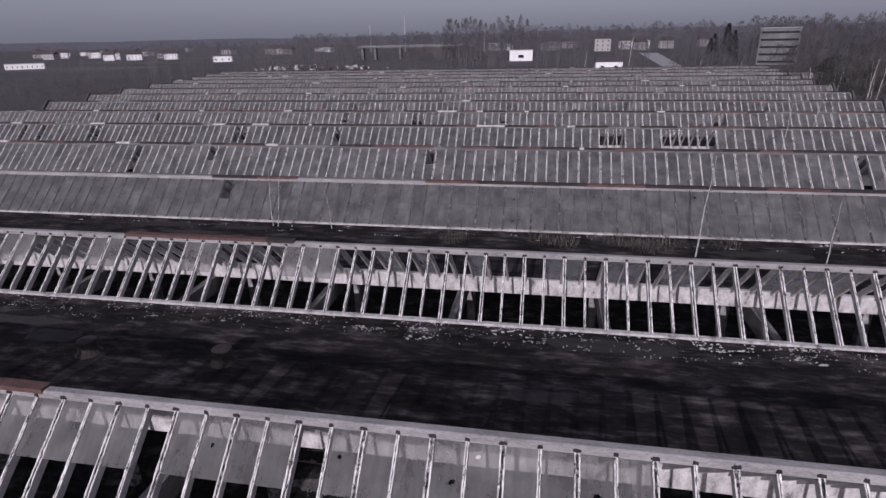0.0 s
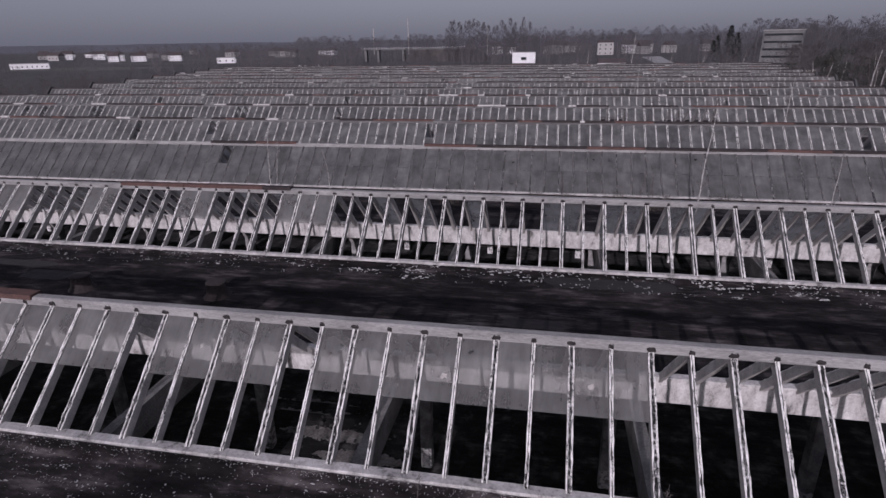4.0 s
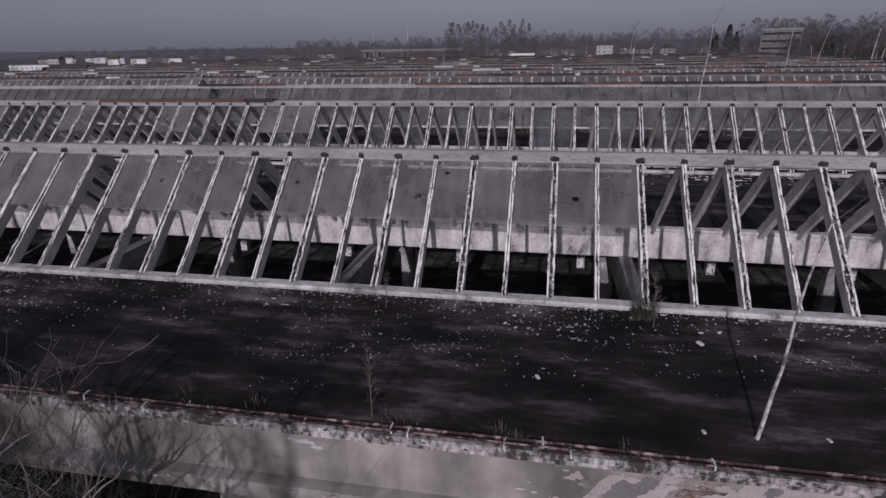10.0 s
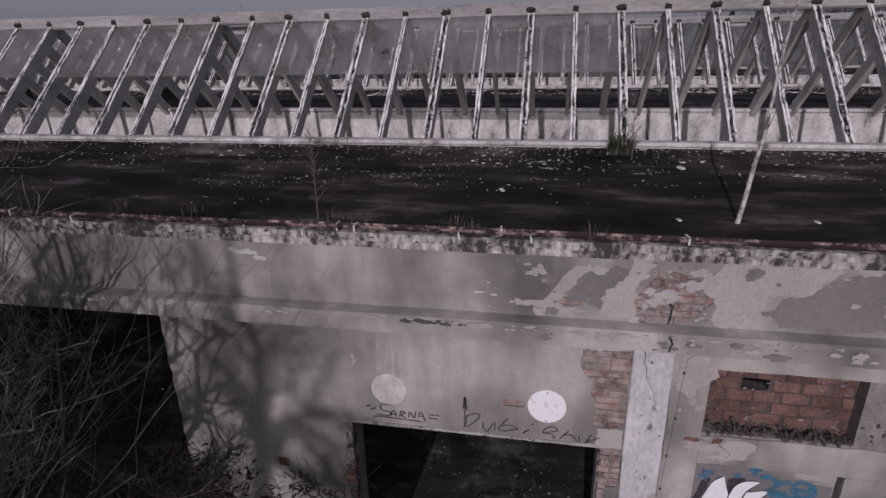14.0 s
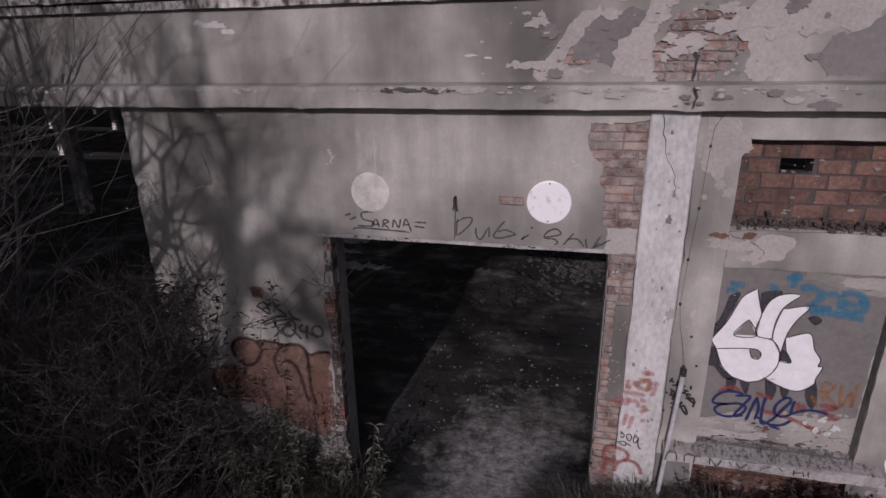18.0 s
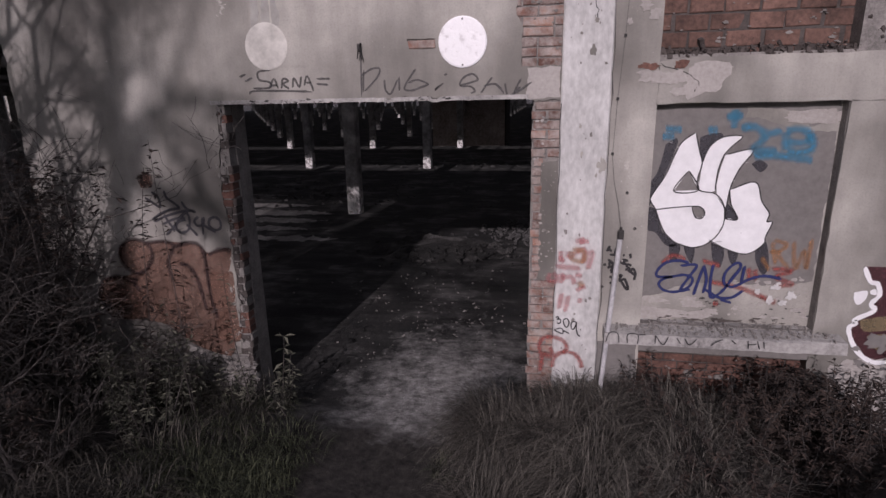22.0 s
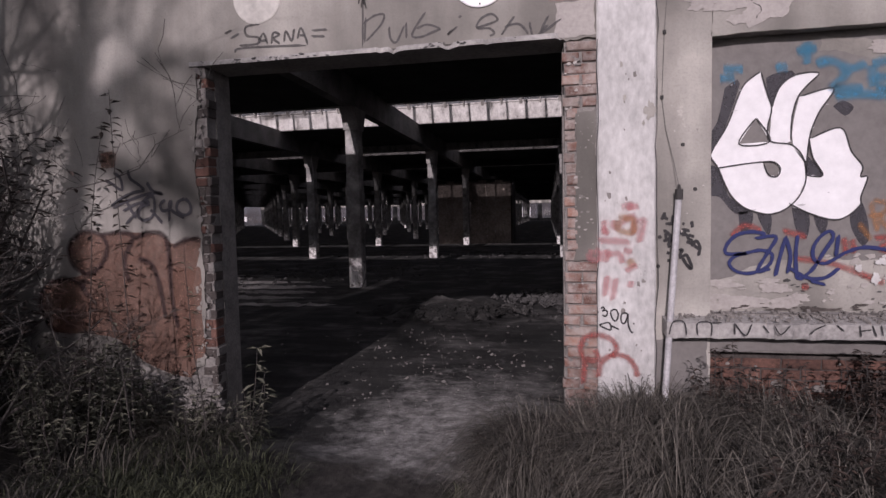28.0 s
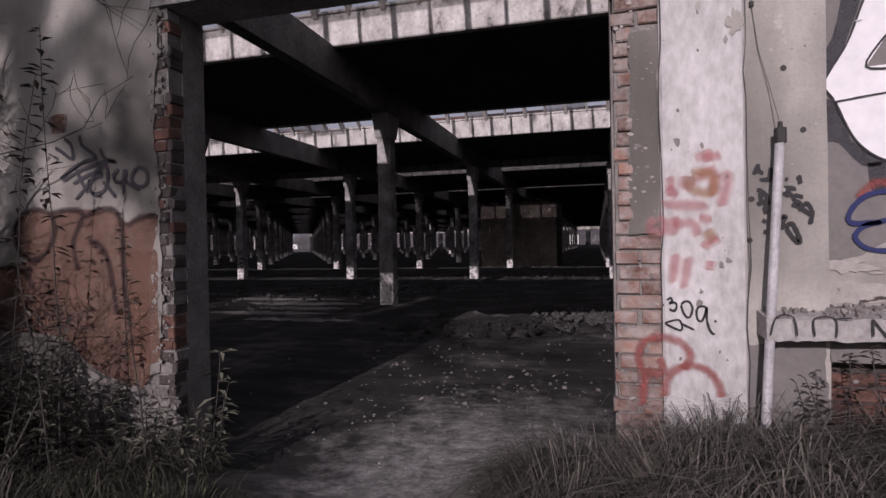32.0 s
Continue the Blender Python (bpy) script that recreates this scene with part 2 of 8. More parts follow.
M["column"] = mat("worn_column_paint", column_mat)
M["mortar"] = varied("mortar", (0.12, 0.11, 0.103), (0.30, 0.278, 0.26), 6, 60)
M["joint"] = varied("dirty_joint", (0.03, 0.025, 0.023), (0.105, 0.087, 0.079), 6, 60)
M["pale_bark"] = varied("pale_bark", (0.09, 0.083, 0.078), (0.36, 0.335, 0.31), 7, 40)
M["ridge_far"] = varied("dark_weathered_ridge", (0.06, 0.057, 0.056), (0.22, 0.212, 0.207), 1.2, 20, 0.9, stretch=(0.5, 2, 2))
# Darkened brick: old and dirty; in the low recess it holds the sill's shade.
M["old_brick"] = varied("dirty_shaded_brick", (0.05, 0.027, 0.022), (0.19, 0.096, 0.073), 4, 40, 0.92, spread=0.35, relief=0.8)
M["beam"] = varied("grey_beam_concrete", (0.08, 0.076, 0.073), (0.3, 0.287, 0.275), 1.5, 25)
M["rust"] = varied("rusted_sheet", (0.05, 0.03, 0.026), (0.15, 0.078, 0.064), 3, 30, 0.85)
M["dark_metal"] = varied("dark_sheet_metal", (0.014, 0.011, 0.011), (0.05, 0.038, 0.036), 3, 30, 0.9)
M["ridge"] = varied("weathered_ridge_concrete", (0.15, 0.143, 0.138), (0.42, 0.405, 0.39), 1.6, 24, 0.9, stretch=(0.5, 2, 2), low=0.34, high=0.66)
M["bitumen"] = varied("black_flaked_bitumen", (0.004, 0.004, 0.004), (0.5, 0.485, 0.47), 12, 46, 0.85, low=0.5, high=0.62)
M["soot_iron"] = varied("black_rusted_iron", (0.006, 0.0055, 0.0055), (0.05, 0.043, 0.04), 9, 60, 0.9)
M["cable"] = plain("grey_cable", (0.11, 0.105, 0.1), 0.6)
M["iron"] = plain("dark_iron", (0.03, 0.027, 0.026), 0.7)
M["soil"] = varied("soil", (0.022, 0.02, 0.017), (0.075, 0.066, 0.056), 0.8, 14, 0.95, relief=0.8)
M["whitewash"] = varied("whitewashed_plaster", (0.3, 0.292, 0.285), (0.68, 0.668, 0.655), 2.2, 26, 0.9, low=0.3, high=0.66, stretch=(1, 1, 0.5), relief=0.6)
M["chip"] = plain("white_chips", (0.6, 0.59, 0.57))
M["bark"] = varied("bark", (0.045, 0.04, 0.037), (0.19, 0.168, 0.155), 6, 50)
M["birch"] = varied("birch_bark", (0.10, 0.095, 0.09), (0.55, 0.53, 0.5), 9, 30, low=0.4, high=0.55)
# Far woods and hills: distance haze put into the colour, paler and bluer.
M["hazed_farwood"] = varied("hazed_far_wood", (0.05, 0.046, 0.05), (0.105, 0.097, 0.104), 0.03, 0.25)
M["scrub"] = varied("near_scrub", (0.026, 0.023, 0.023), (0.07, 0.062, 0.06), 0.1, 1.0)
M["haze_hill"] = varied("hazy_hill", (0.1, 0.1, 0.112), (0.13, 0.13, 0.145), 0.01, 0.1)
M["evergreen"] = varied("ivy_leaves", (0.025, 0.026, 0.023), (0.085, 0.082, 0.068), 0.5, 5)
M["conifer"] = varied("conifer_needles", (0.018, 0.021, 0.019), (0.05, 0.055, 0.046), 0.4, 4)
M["field"] = varied("winter_field", (0.04, 0.036, 0.035), (0.09, 0.081, 0.076), 0.02, 0.4)
M["white_wall"] = varied("white_render", (0.68, 0.67, 0.66), (0.85, 0.84, 0.83), 0.4, 3)
M["tiles"] = varied("roof_tiles", (0.05, 0.04, 0.04), (0.1, 0.078, 0.074), 0.4, 6)
M["window_dark"] = plain("dark_window", (0.02, 0.022, 0.026), 0.15)
M["shrub"] = varied("shrub_twigs", (0.016, 0.014, 0.0135), (0.095, 0.082, 0.075), 4, 40)


def spray(name, colour, cover=0.75, scale=14.0, soft=0):
    """Sprayed paint, worn through in places."""
    def build(t, b):
        v = world_coords(t)
        col = mix(t, noise_tex(t, v, 9, 5), tuple(c * 0.8 for c in colour), tuple(min(1, c * 1.2) for c in colour))
        t.links.new(col, b.inputs["Base Color"])
        b.inputs["Roughness"].default_value = 0.7
        a = ramp(t, noise_tex(t, v, scale, 8, 0.7), [(0.25, (cover * (0.94 if cover > 0.97 else 0.55),) * 3), (0.6, (cover,) * 3)])
        if soft:
            at = node(t, "ShaderNodeAttribute")
            at.attribute_name = "core"
            rim = ramp(t, at.outputs["Fac"], [(0.08, (0, 0, 0)), (0.3 if soft == 1 else 0.75, (1, 1, 1))])
            a = mix(t, 1.0, a, rim, "MULTIPLY")
        t.links.new(a, b.inputs["Alpha"])
    return mat(name, build)


for nm, c, cover in (("white", (0.8, 0.79, 0.8), 1.0), ("black", (0.02, 0.018, 0.02), 0.95), ("dark", (0.045, 0.042, 0.05), 0.95), ("blue", (0.012, 0.019, 0.1), 0.9), ("cyan", (0.03, 0.2, 0.33), 0.55), ("orange", (0.38, 0.17, 0.06), 0.45),
                     ("red", (0.32, 0.07, 0.06), 0.6), ("pink", (0.5, 0.16, 0.17), 0.42), ("brown", (0.2, 0.105, 0.075), 0.52), ("rust", (0.04, 0.02, 0.02), 0.7), ("purple", (0.08, 0.035, 0.05), 0.75), ("grey", (0.075, 0.07, 0.07), 0.72), ("wine", (0.07, 0.02, 0.025), 0.85), ("ochre", (0.2, 0.15, 0.085), 0.8)):
    M["graffiti_" + nm] = spray("spray_" + nm, c, cover)
    M["stroke_" + nm] = spray("stroke_" + nm, c, min(1, cover * 1.15), soft=2 if nm in ("cyan", "orange", "red", "pink", "rust", "purple") else 1)
M["grey_paint"] = varied("grey_wall_paint", (0.125, 0.115, 0.11), (0.225, 0.21, 0.2), 1.2, 20, 0.85, low=0.3, high=0.7)
M["pale_plaster"] = varied("pale_plaster", (0.26, 0.24, 0.225), (0.47, 0.436, 0.41), 1.8, 34, 0.9, low=0.28, high=0.72, relief=0.5)
M["enamel"] = varied("scratched_enamel", (0.5, 0.48, 0.48), (0.85, 0.84, 0.85), 9, 22, 0.35, low=0.3, high=0.45)
M["pale_mark"] = varied("scuffed_white_paint", (0.4, 0.39, 0.4), (0.62, 0.61, 0.62), 8, 40)
M["ghost"] = spray("pale_disc", (0.72, 0.69, 0.64), 0.9, 5.0)
M["ghost_run"] = spray("pale_run", (0.8, 0.775, 0.73), 0.45, 5.0)
M["pipe_paint"] = varied("pale_pipe_paint", (0.33, 0.32, 0.33), (0.58, 0.57, 0.58), 5, 40, 0.5)
M["gutter"] = varied("rusted_gutter", (0.028, 0.013, 0.011), (0.42, 0.31, 0.275), 3, 14, 0.8, low=0.5, high=0.62)
M["felt_strip"] = varied("lapped_felt", (0.009, 0.0078, 0.008), (0.042, 0.0366, 0.037), 2.4, 26, 0.95, relief=0.8, stretch=(0.3, 1.6, 1), spread=0.2, low=0.34, high=0.68)


def leaf_mat(name, a, b_):
    """Blades and leaves, each its own tone between two colours."""
    def build(t, b):
        g = node(t, "ShaderNodeNewGeometry")
        col = ramp(t, g.outputs["Random Per Island"], [(0.0, a), (0.6, tuple((x + y) / 2 for x, y in zip(a, b_))), (1.0, b_)])
        t.links.new(col, b.inputs["Base Color"])
        b.inputs["Roughness"].default_value = 0.8
    return mat(name, build)


M["grass_dry"] = leaf_mat("dry_grass", (0.01, 0.009, 0.0074), (0.2, 0.179, 0.152))
M["grass_green"] = leaf_mat("green_grass", (0.012, 0.0155, 0.009), (0.1, 0.108, 0.06))
M["dead_leaf"] = leaf_mat("dead_leaves", (0.012, 0.009, 0.008), (0.07, 0.047, 0.037))
M["weed_leaf"] = leaf_mat("weed_leaves", (0.03, 0.033, 0.022), (0.17, 0.165, 0.125))
M["grass_dark"] = leaf_mat("dark_grass", (0.008, 0.0074, 0.0066), (0.11, 0.098, 0.08))
M["booth"] = varied("rusty_booth_sheet", (0.12, 0.1, 0.09), (0.5, 0.42, 0.37), 0.8, 9, 0.8)
# Pale tone for the sun patches laid on the hall floor.
M["sun_pale_floor"] = varied("sunlit_pale_concrete", (0.13, 0.122, 0.116), (0.52, 0.495, 0.47), 1.6, 12, 0.95, low=0.36, high=0.66, relief=0.5)
M["putty_dark"] = varied("dark_weathered_putty", (0.05, 0.048, 0.048), (0.3, 0.29, 0.285), 7, 25, 0.85, low=0.45, high=0.68)
M["eave"] = varied("flaking_eave_paint", (0.05, 0.043, 0.04), (0.56, 0.53, 0.505), 2.4, 16, 0.9, low=0.44, high=0.6, stretch=(1.0, 1.0, 0.5), relief=0.8)
M["far_block"] = varied("far_grey_block", (0.10, 0.098, 0.098), (0.19, 0.186, 0.184), 0.3, 3)
M["meadow"] = varied("winter_meadow", (0.075, 0.07, 0.06), (0.14, 0.132, 0.112), 0.03, 0.5)


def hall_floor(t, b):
    """Black dirt with tree shadows painted as bands, over concrete worn bare and painted lighter at the door, passing
    into dark soil before the wall.
    """
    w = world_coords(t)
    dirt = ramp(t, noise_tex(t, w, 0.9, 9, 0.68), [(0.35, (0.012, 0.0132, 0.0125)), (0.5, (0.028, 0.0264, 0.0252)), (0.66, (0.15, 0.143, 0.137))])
    # Dark bands across the floor stand in for the shadows of tree limbs.
    shadow_band = ramp(t, noise_tex(t, world_coords(t, (0.5, 2.2, 1)), 1.6, 8, 0.65), [(0.42, (0.35, 0.35, 0.35)), (0.58, (1.15, 1.15, 1.15))])
    dirt = mix(t, 0.85, dirt, shadow_band, "MULTIPLY")
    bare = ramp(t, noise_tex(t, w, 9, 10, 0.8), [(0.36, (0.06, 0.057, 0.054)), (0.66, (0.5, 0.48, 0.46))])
    # Pale round the doorway: bare concrete plus the light there, put into the colour.
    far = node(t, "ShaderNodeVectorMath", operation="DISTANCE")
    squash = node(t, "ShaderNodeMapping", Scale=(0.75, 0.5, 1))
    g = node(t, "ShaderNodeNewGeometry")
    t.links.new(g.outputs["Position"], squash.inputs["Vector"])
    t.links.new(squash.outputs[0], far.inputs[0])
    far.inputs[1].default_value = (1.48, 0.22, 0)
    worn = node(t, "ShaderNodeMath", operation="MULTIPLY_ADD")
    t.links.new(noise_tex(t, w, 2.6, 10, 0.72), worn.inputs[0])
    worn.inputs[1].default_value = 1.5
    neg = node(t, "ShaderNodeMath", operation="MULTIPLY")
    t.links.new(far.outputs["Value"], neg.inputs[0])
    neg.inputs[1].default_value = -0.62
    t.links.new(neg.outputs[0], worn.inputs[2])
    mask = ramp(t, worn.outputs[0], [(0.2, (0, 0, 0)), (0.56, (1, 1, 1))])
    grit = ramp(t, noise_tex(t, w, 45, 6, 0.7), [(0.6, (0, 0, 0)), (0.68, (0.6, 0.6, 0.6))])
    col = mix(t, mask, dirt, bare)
    col = mix(t, grit, col, (0.17, 0.16, 0.15))
    sep = node(t, "ShaderNodeSeparateXYZ")
    t.links.new(w, sep.inputs[0])
    out = node(t, "ShaderNodeMath", operation="MULTIPLY_ADD")
    t.links.new(noise_tex(t, w, 2.5, 7, 0.7), out.inputs[0])
    out.inputs[1].default_value = 1.1
    t.links.new(sep.outputs["Y"], out.inputs[2])
    earth = ramp(t, noise_tex(t, w, 12, 9, 0.75), [(0.35, (0.012, 0.0106, 0.0098)), (0.65, (0.06, 0.053, 0.047))])
    edge = ramp(t, out.outputs[0], [(0.0, (1, 1, 1)), (0.3, (0, 0, 0))])
    col = mix(t, edge, col, earth)
    t.links.new(col, b.inputs["Base Color"])
    b.inputs["Roughness"].default_value = 0.95
    bump(t, b, noise_tex(t, w, 7, 9, 0.7), 0.7, 0.03)


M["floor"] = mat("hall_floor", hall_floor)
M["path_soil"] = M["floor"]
M["block"] = varied("dark_hollow_brick", (0.06, 0.035, 0.028), (0.21, 0.118, 0.092), 4.5, 30, 0.9, spread=0.3, low=0.36, high=0.66, relief=0.9)

# ---- geometry helpers ----
class Build:
    """Collects boxes, beams and strips into one mesh."""

    def __init__(self):
        self.v, self.f, self.m = [], [], []

    def add(self, verts, faces, slot=0):
        n = len(self.v)
        self.v += [tuple(p) for p in verts]
        self.f += [tuple(i + n for i in f) for f in faces]
        self.m += [slot] * len(faces)
        return self

    def box(self, x0, y0, z0, x1, y1, z1, slot=0, b=0.0):
        """A box; with b its edges along the longest way are chamfered."""
        if b <= 0:
            v = [(x0, y0, z0), (x1, y0, z0), (x1, y1, z0), (x0, y1, z0), (x0, y0, z1), (x1, y0, z1), (x1, y1, z1), (x0, y1, z1)]
            return self.add(v, [(0, 3, 2, 1), (4, 5, 6, 7), (0, 1, 5, 4), (1, 2, 6, 5), (2, 3, 7, 6), (3, 0, 4, 7)], slot)
        d = (x1 - x0, y1 - y0, z1 - z0)
        a = d.index(max(d))
        lo, hi = (x0, y0, z0), (x1, y1, z1)
        p, q = [i for i in range(3) if i != a]
        ring = [(lo[p] + b, lo[q]), (hi[p] - b, lo[q]), (hi[p], lo[q] + b), (hi[p], hi[q] - b), (hi[p] - b, hi[q]), (lo[p] + b, hi[q]), (lo[p], hi[q] - b), (lo[p], lo[q] + b)]
        v = []
        for end in (lo[a], hi[a]):
            for u, w in ring:
                c = [0, 0, 0]
                c[a], c[p], c[q] = end, u, w
                v.append(tuple(c))
        f = [tuple(range(7, -1, -1)), tuple(range(8, 16))] + [(i, (i + 1) % 8, 8 + (i + 1) % 8, 8 + i) for i in range(8)]
        return self.add(v, f, slot)

    def beam(self, p, q, w, h, up=(0, 0, 1), slot=0, w2=None, h2=None):
        """A square bar from p to q, w wide and h deep, hung below the line p-q."""
        p, q, up = Vector(p), Vector(q), Vector(up)
        d = (q - p).normalized()
        s = d.cross(up).normalized()
        u = s.cross(d)
        w2, h2 = w2 or w, h2 or h
        v = []
        for c, ww, hh in ((p, w, h), (q, w2, h2)):
            v += [c - s * ww / 2 - u * hh, c + s * ww / 2 - u * hh, c + s * ww / 2, c - s * ww / 2]
        return self.add(v, [(3, 2, 1, 0), (4, 5, 6, 7), (0, 1, 5, 4), (1, 2, 6, 5), (2, 3, 7, 6), (3, 0, 4, 7)], slot)

    def tube(self, pts, radii, n=6, slot=0):
        rings = []
        pts = [Vector(p) for p in pts]
        for i, p in enumerate(pts):
            d = (pts[min(i + 1, len(pts) - 1)] - pts[max(i - 1, 0)]).normalized()
            s = d.cross(Vector((0.3, 0.9, 0.31))).normalized()
            u = s.cross(d)
            rings += [p + (s * math.cos(2 * math.pi * k / n) + u * math.sin(2 * math.pi * k / n)) * radii[i] for k in range(n)]
        f = [(i * n + k, i * n + (k + 1) % n, (i + 1) * n + (k + 1) % n, (i + 1) * n + k) for i in range(len(pts) - 1) for k in range(n)]
        f += [tuple(range(n - 1, -1, -1)), tuple((len(pts) - 1) * n + k for k in range(n))]
        return self.add(rings, f, slot)

    def mesh(self, name, mats):
        me = bpy.data.meshes.new(name)
        me.from_pydata(self.v, [], self.f)
        for m in mats if isinstance(mats, (list, tuple)) else [mats]:
            me.materials.append(m)
        me.polygons.foreach_set("material_index", self.m)
        me.validate()
        me.update()
        return me


def part(name, shape, mats, parent=None, label="", at=None, kind=""):
    """One mesh object under a thing or a part."""
    me = shape if isinstance(shape, bpy.types.Mesh) else shape.mesh(name, mats)
    ob = new(name, me)
    if parent is not None:
        ob.parent = parent
    if at is not None:
        ob.matrix_local = at
    return tagged(ob, label, kind=kind)


def thing(name, label, category, group="", kind="", at=None):
    ob = new(name)
    if at is not None:
        ob.matrix_world = at
    return tagged(ob, label, category, group, kind)


def solid(name, shape, mats, label, category, group="", kind=""):
    return tagged(part(name, shape, mats), label, category, group, kind)

# ---- the hall: measures ----
BAY, RIDGE0, RIDGE_Z = 9.52, 4.6, 7.46
ROWS_N = 14
FOOT_Y, FOOT_Z = 1.88, 5.72
PITCH = 0.669
BAR0 = 3.142
SOFFIT, ROOF_Z = 5.1, 5.55
COL_X, COL_STEP, COL_Y0 = -2.02, 5.35, 9.36


def ridge_y(k):
    return RIDGE0 + BAY * k


def row_ends(k):
    y = ridge_y(k)
    lo = BAR0 + PITCH * round((-50 - 0.22 * y - BAR0) / PITCH)
    hi = BAR0 + PITCH * round((23.5 + 0.175 * y - BAR0) / PITCH)
    return lo, hi


# roof slabs between the skylights
for k in range(ROWS_N + 1):
    y0 = -0.1 if k == 0 else ridge_y(k - 1) + FOOT_Y - 0.02
    y1 = ridge_y(k) - FOOT_Y + 0.06 if k < ROWS_N else ridge_y(k - 1) + 6.5
    lo, hi = row_ends(min(k, ROWS_N - 1))
    s = Build()
    if k == 0:
        n = 60
        prof = [(-0.01, 5.325), (0.5, 5.40), (1.2, 5.47), (2.78, ROOF_Z)]
        xs = np.linspace(lo, hi, n + 1)
        verts = [(x, y, z) for x in xs for y, z in prof]
        faces = [(i * 4 + j, (i + 1) * 4 + j, (i + 1) * 4 + j + 1, i * 4 + j + 1) for i in range(n) for j in range(3)]
        s.add(verts, faces)
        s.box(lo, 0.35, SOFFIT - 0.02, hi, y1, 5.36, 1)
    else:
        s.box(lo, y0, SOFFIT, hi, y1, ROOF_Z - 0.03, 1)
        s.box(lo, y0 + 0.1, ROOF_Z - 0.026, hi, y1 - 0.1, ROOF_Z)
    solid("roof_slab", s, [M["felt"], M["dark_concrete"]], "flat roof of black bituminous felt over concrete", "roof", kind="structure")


# rafters: a concrete bar with two lines of old putty
def rafter_mesh(wide):
    s = Build()
    w = 0.1 if wide else 0.06
    length = math.hypot(FOOT_Y, RIDGE_Z - FOOT_Z)
    s.box(-w / 2, 0, -0.17, w / 2, length, 0.0, 0)
    e = 0.03 if wide else 0.024
    s.box(-w / 2 - 0.004, 0, 0.003, -w / 2 + e, length, 0.02, 1)
    s.box(w / 2 - e, 0, 0.003, w / 2 + 0.004, length, 0.022, 1)
    s.box(-w / 2 + e, 0, 0.001, w / 2 - e, length, 0.008, 2)
    return s


def ragged_rafter(wide, seed):
    """The same bar seen near: its putty uneven, broken away in places."""
    r = random.Random(seed)
    s = Build()
    w = 0.1 if wide else 0.06
    length = math.hypot(FOOT_Y, RIDGE_Z - FOOT_Z)
    s.box(-w / 2, 0, -0.17, w / 2, length, 0.0, 0)
    e = 0.026 if wide else 0.022
    for side in (-1, 1):
        n = 26
        v = []
        for i in range(n + 1):
            y = length * i / n
            gone = r.random() < 0.1
            a = side * (w / 2 + r.uniform(-0.003, 0.008))
            b = side * (w / 2 - e * (0.35 if gone else r.uniform(0.75, 1.35)))
            h = 0.006 if gone else r.uniform(0.014, 0.026)
            v += [(a, y, 0.002), (a, y, h), (b, y, h * r.uniform(0.7, 1)), (b, y, 0.002)]
        f = [(4 * i + j, 4 * i + 4 + j, 4 * i + 5 + j, 4 * i + 1 + j) for i in range(n) for j in range(3)]
        s.add(v, f if side < 0 else [q[::-1] for q in f], 1)
    s.box(-w / 2 + e * 0.6, 0, 0.0005, w / 2 - e * 0.6, length, 0.006, 2)
    return s


RAFTER = {True: rafter_mesh(True), False: rafter_mesh(False)}
RAFTER_ME = {(w, dull): [ragged_rafter(w, 10 * w + q).mesh("rafter", [M["rafter"], M["putty_dark" if dull else "putty"], M["bitumen"]]) for q in range(4)] for w in RAFTER for dull in (False, True)}
SLOPE = math.degrees(math.atan2(RIDGE_Z - FOOT_Z, FOOT_Y))


def clip_mesh(half, seed):
    """A rusted clip: a thick strap with bent tabs and crusts on it."""
    r = random.Random(seed)
    n = 14
    ring = []
    for q in range(n):
        a = 6.283 * q / n
        c, d = math.cos(a), math.sin(a)
        k = 1 / max(abs(c), abs(d)) * r.uniform(0.8, 1.2)
        ring.append((half * c * k, 0.01 + 0.045 * d * k))
    v = [(x, y, -0.01) for x, y in ring] + [(x, y, r.uniform(0.02, 0.035)) for x, y in ring] + [(x * 0.7, y * 0.7, r.uniform(0.035, 0.055)) for x, y in ring]
    f = [(p * n + q, p * n + (q + 1) % n, p * n + n + (q + 1) % n, p * n + n + q) for p in range(2) for q in range(n)]
    s = Build().add(v, f + [tuple(range(2 * n, 3 * n))])
    return s.mesh("clip", M["soot_iron"])


CLIP_ME = [clip_mesh(0.078, 3 + q) for q in range(3)]
SMALL_CLIP_ME = [clip_mesh(0.05, 8 + q) for q in range(3)]


def pane_mesh(a, b):
    """A pane over the slope from a to b of its length."""
    length = math.hypot(FOOT_Y, RIDGE_Z - FOOT_Z)
    return Build().box(0.045, a * length, -0.012, PITCH - 0.045, b * length, -0.005)


PANES = {"upper": (0.48, 0.985), "lower": (0.01, 0.475), "long": (0.01, 0.985)}
PANE_SHAPE = {n: pane_mesh(*r) for n, r in PANES.items()}
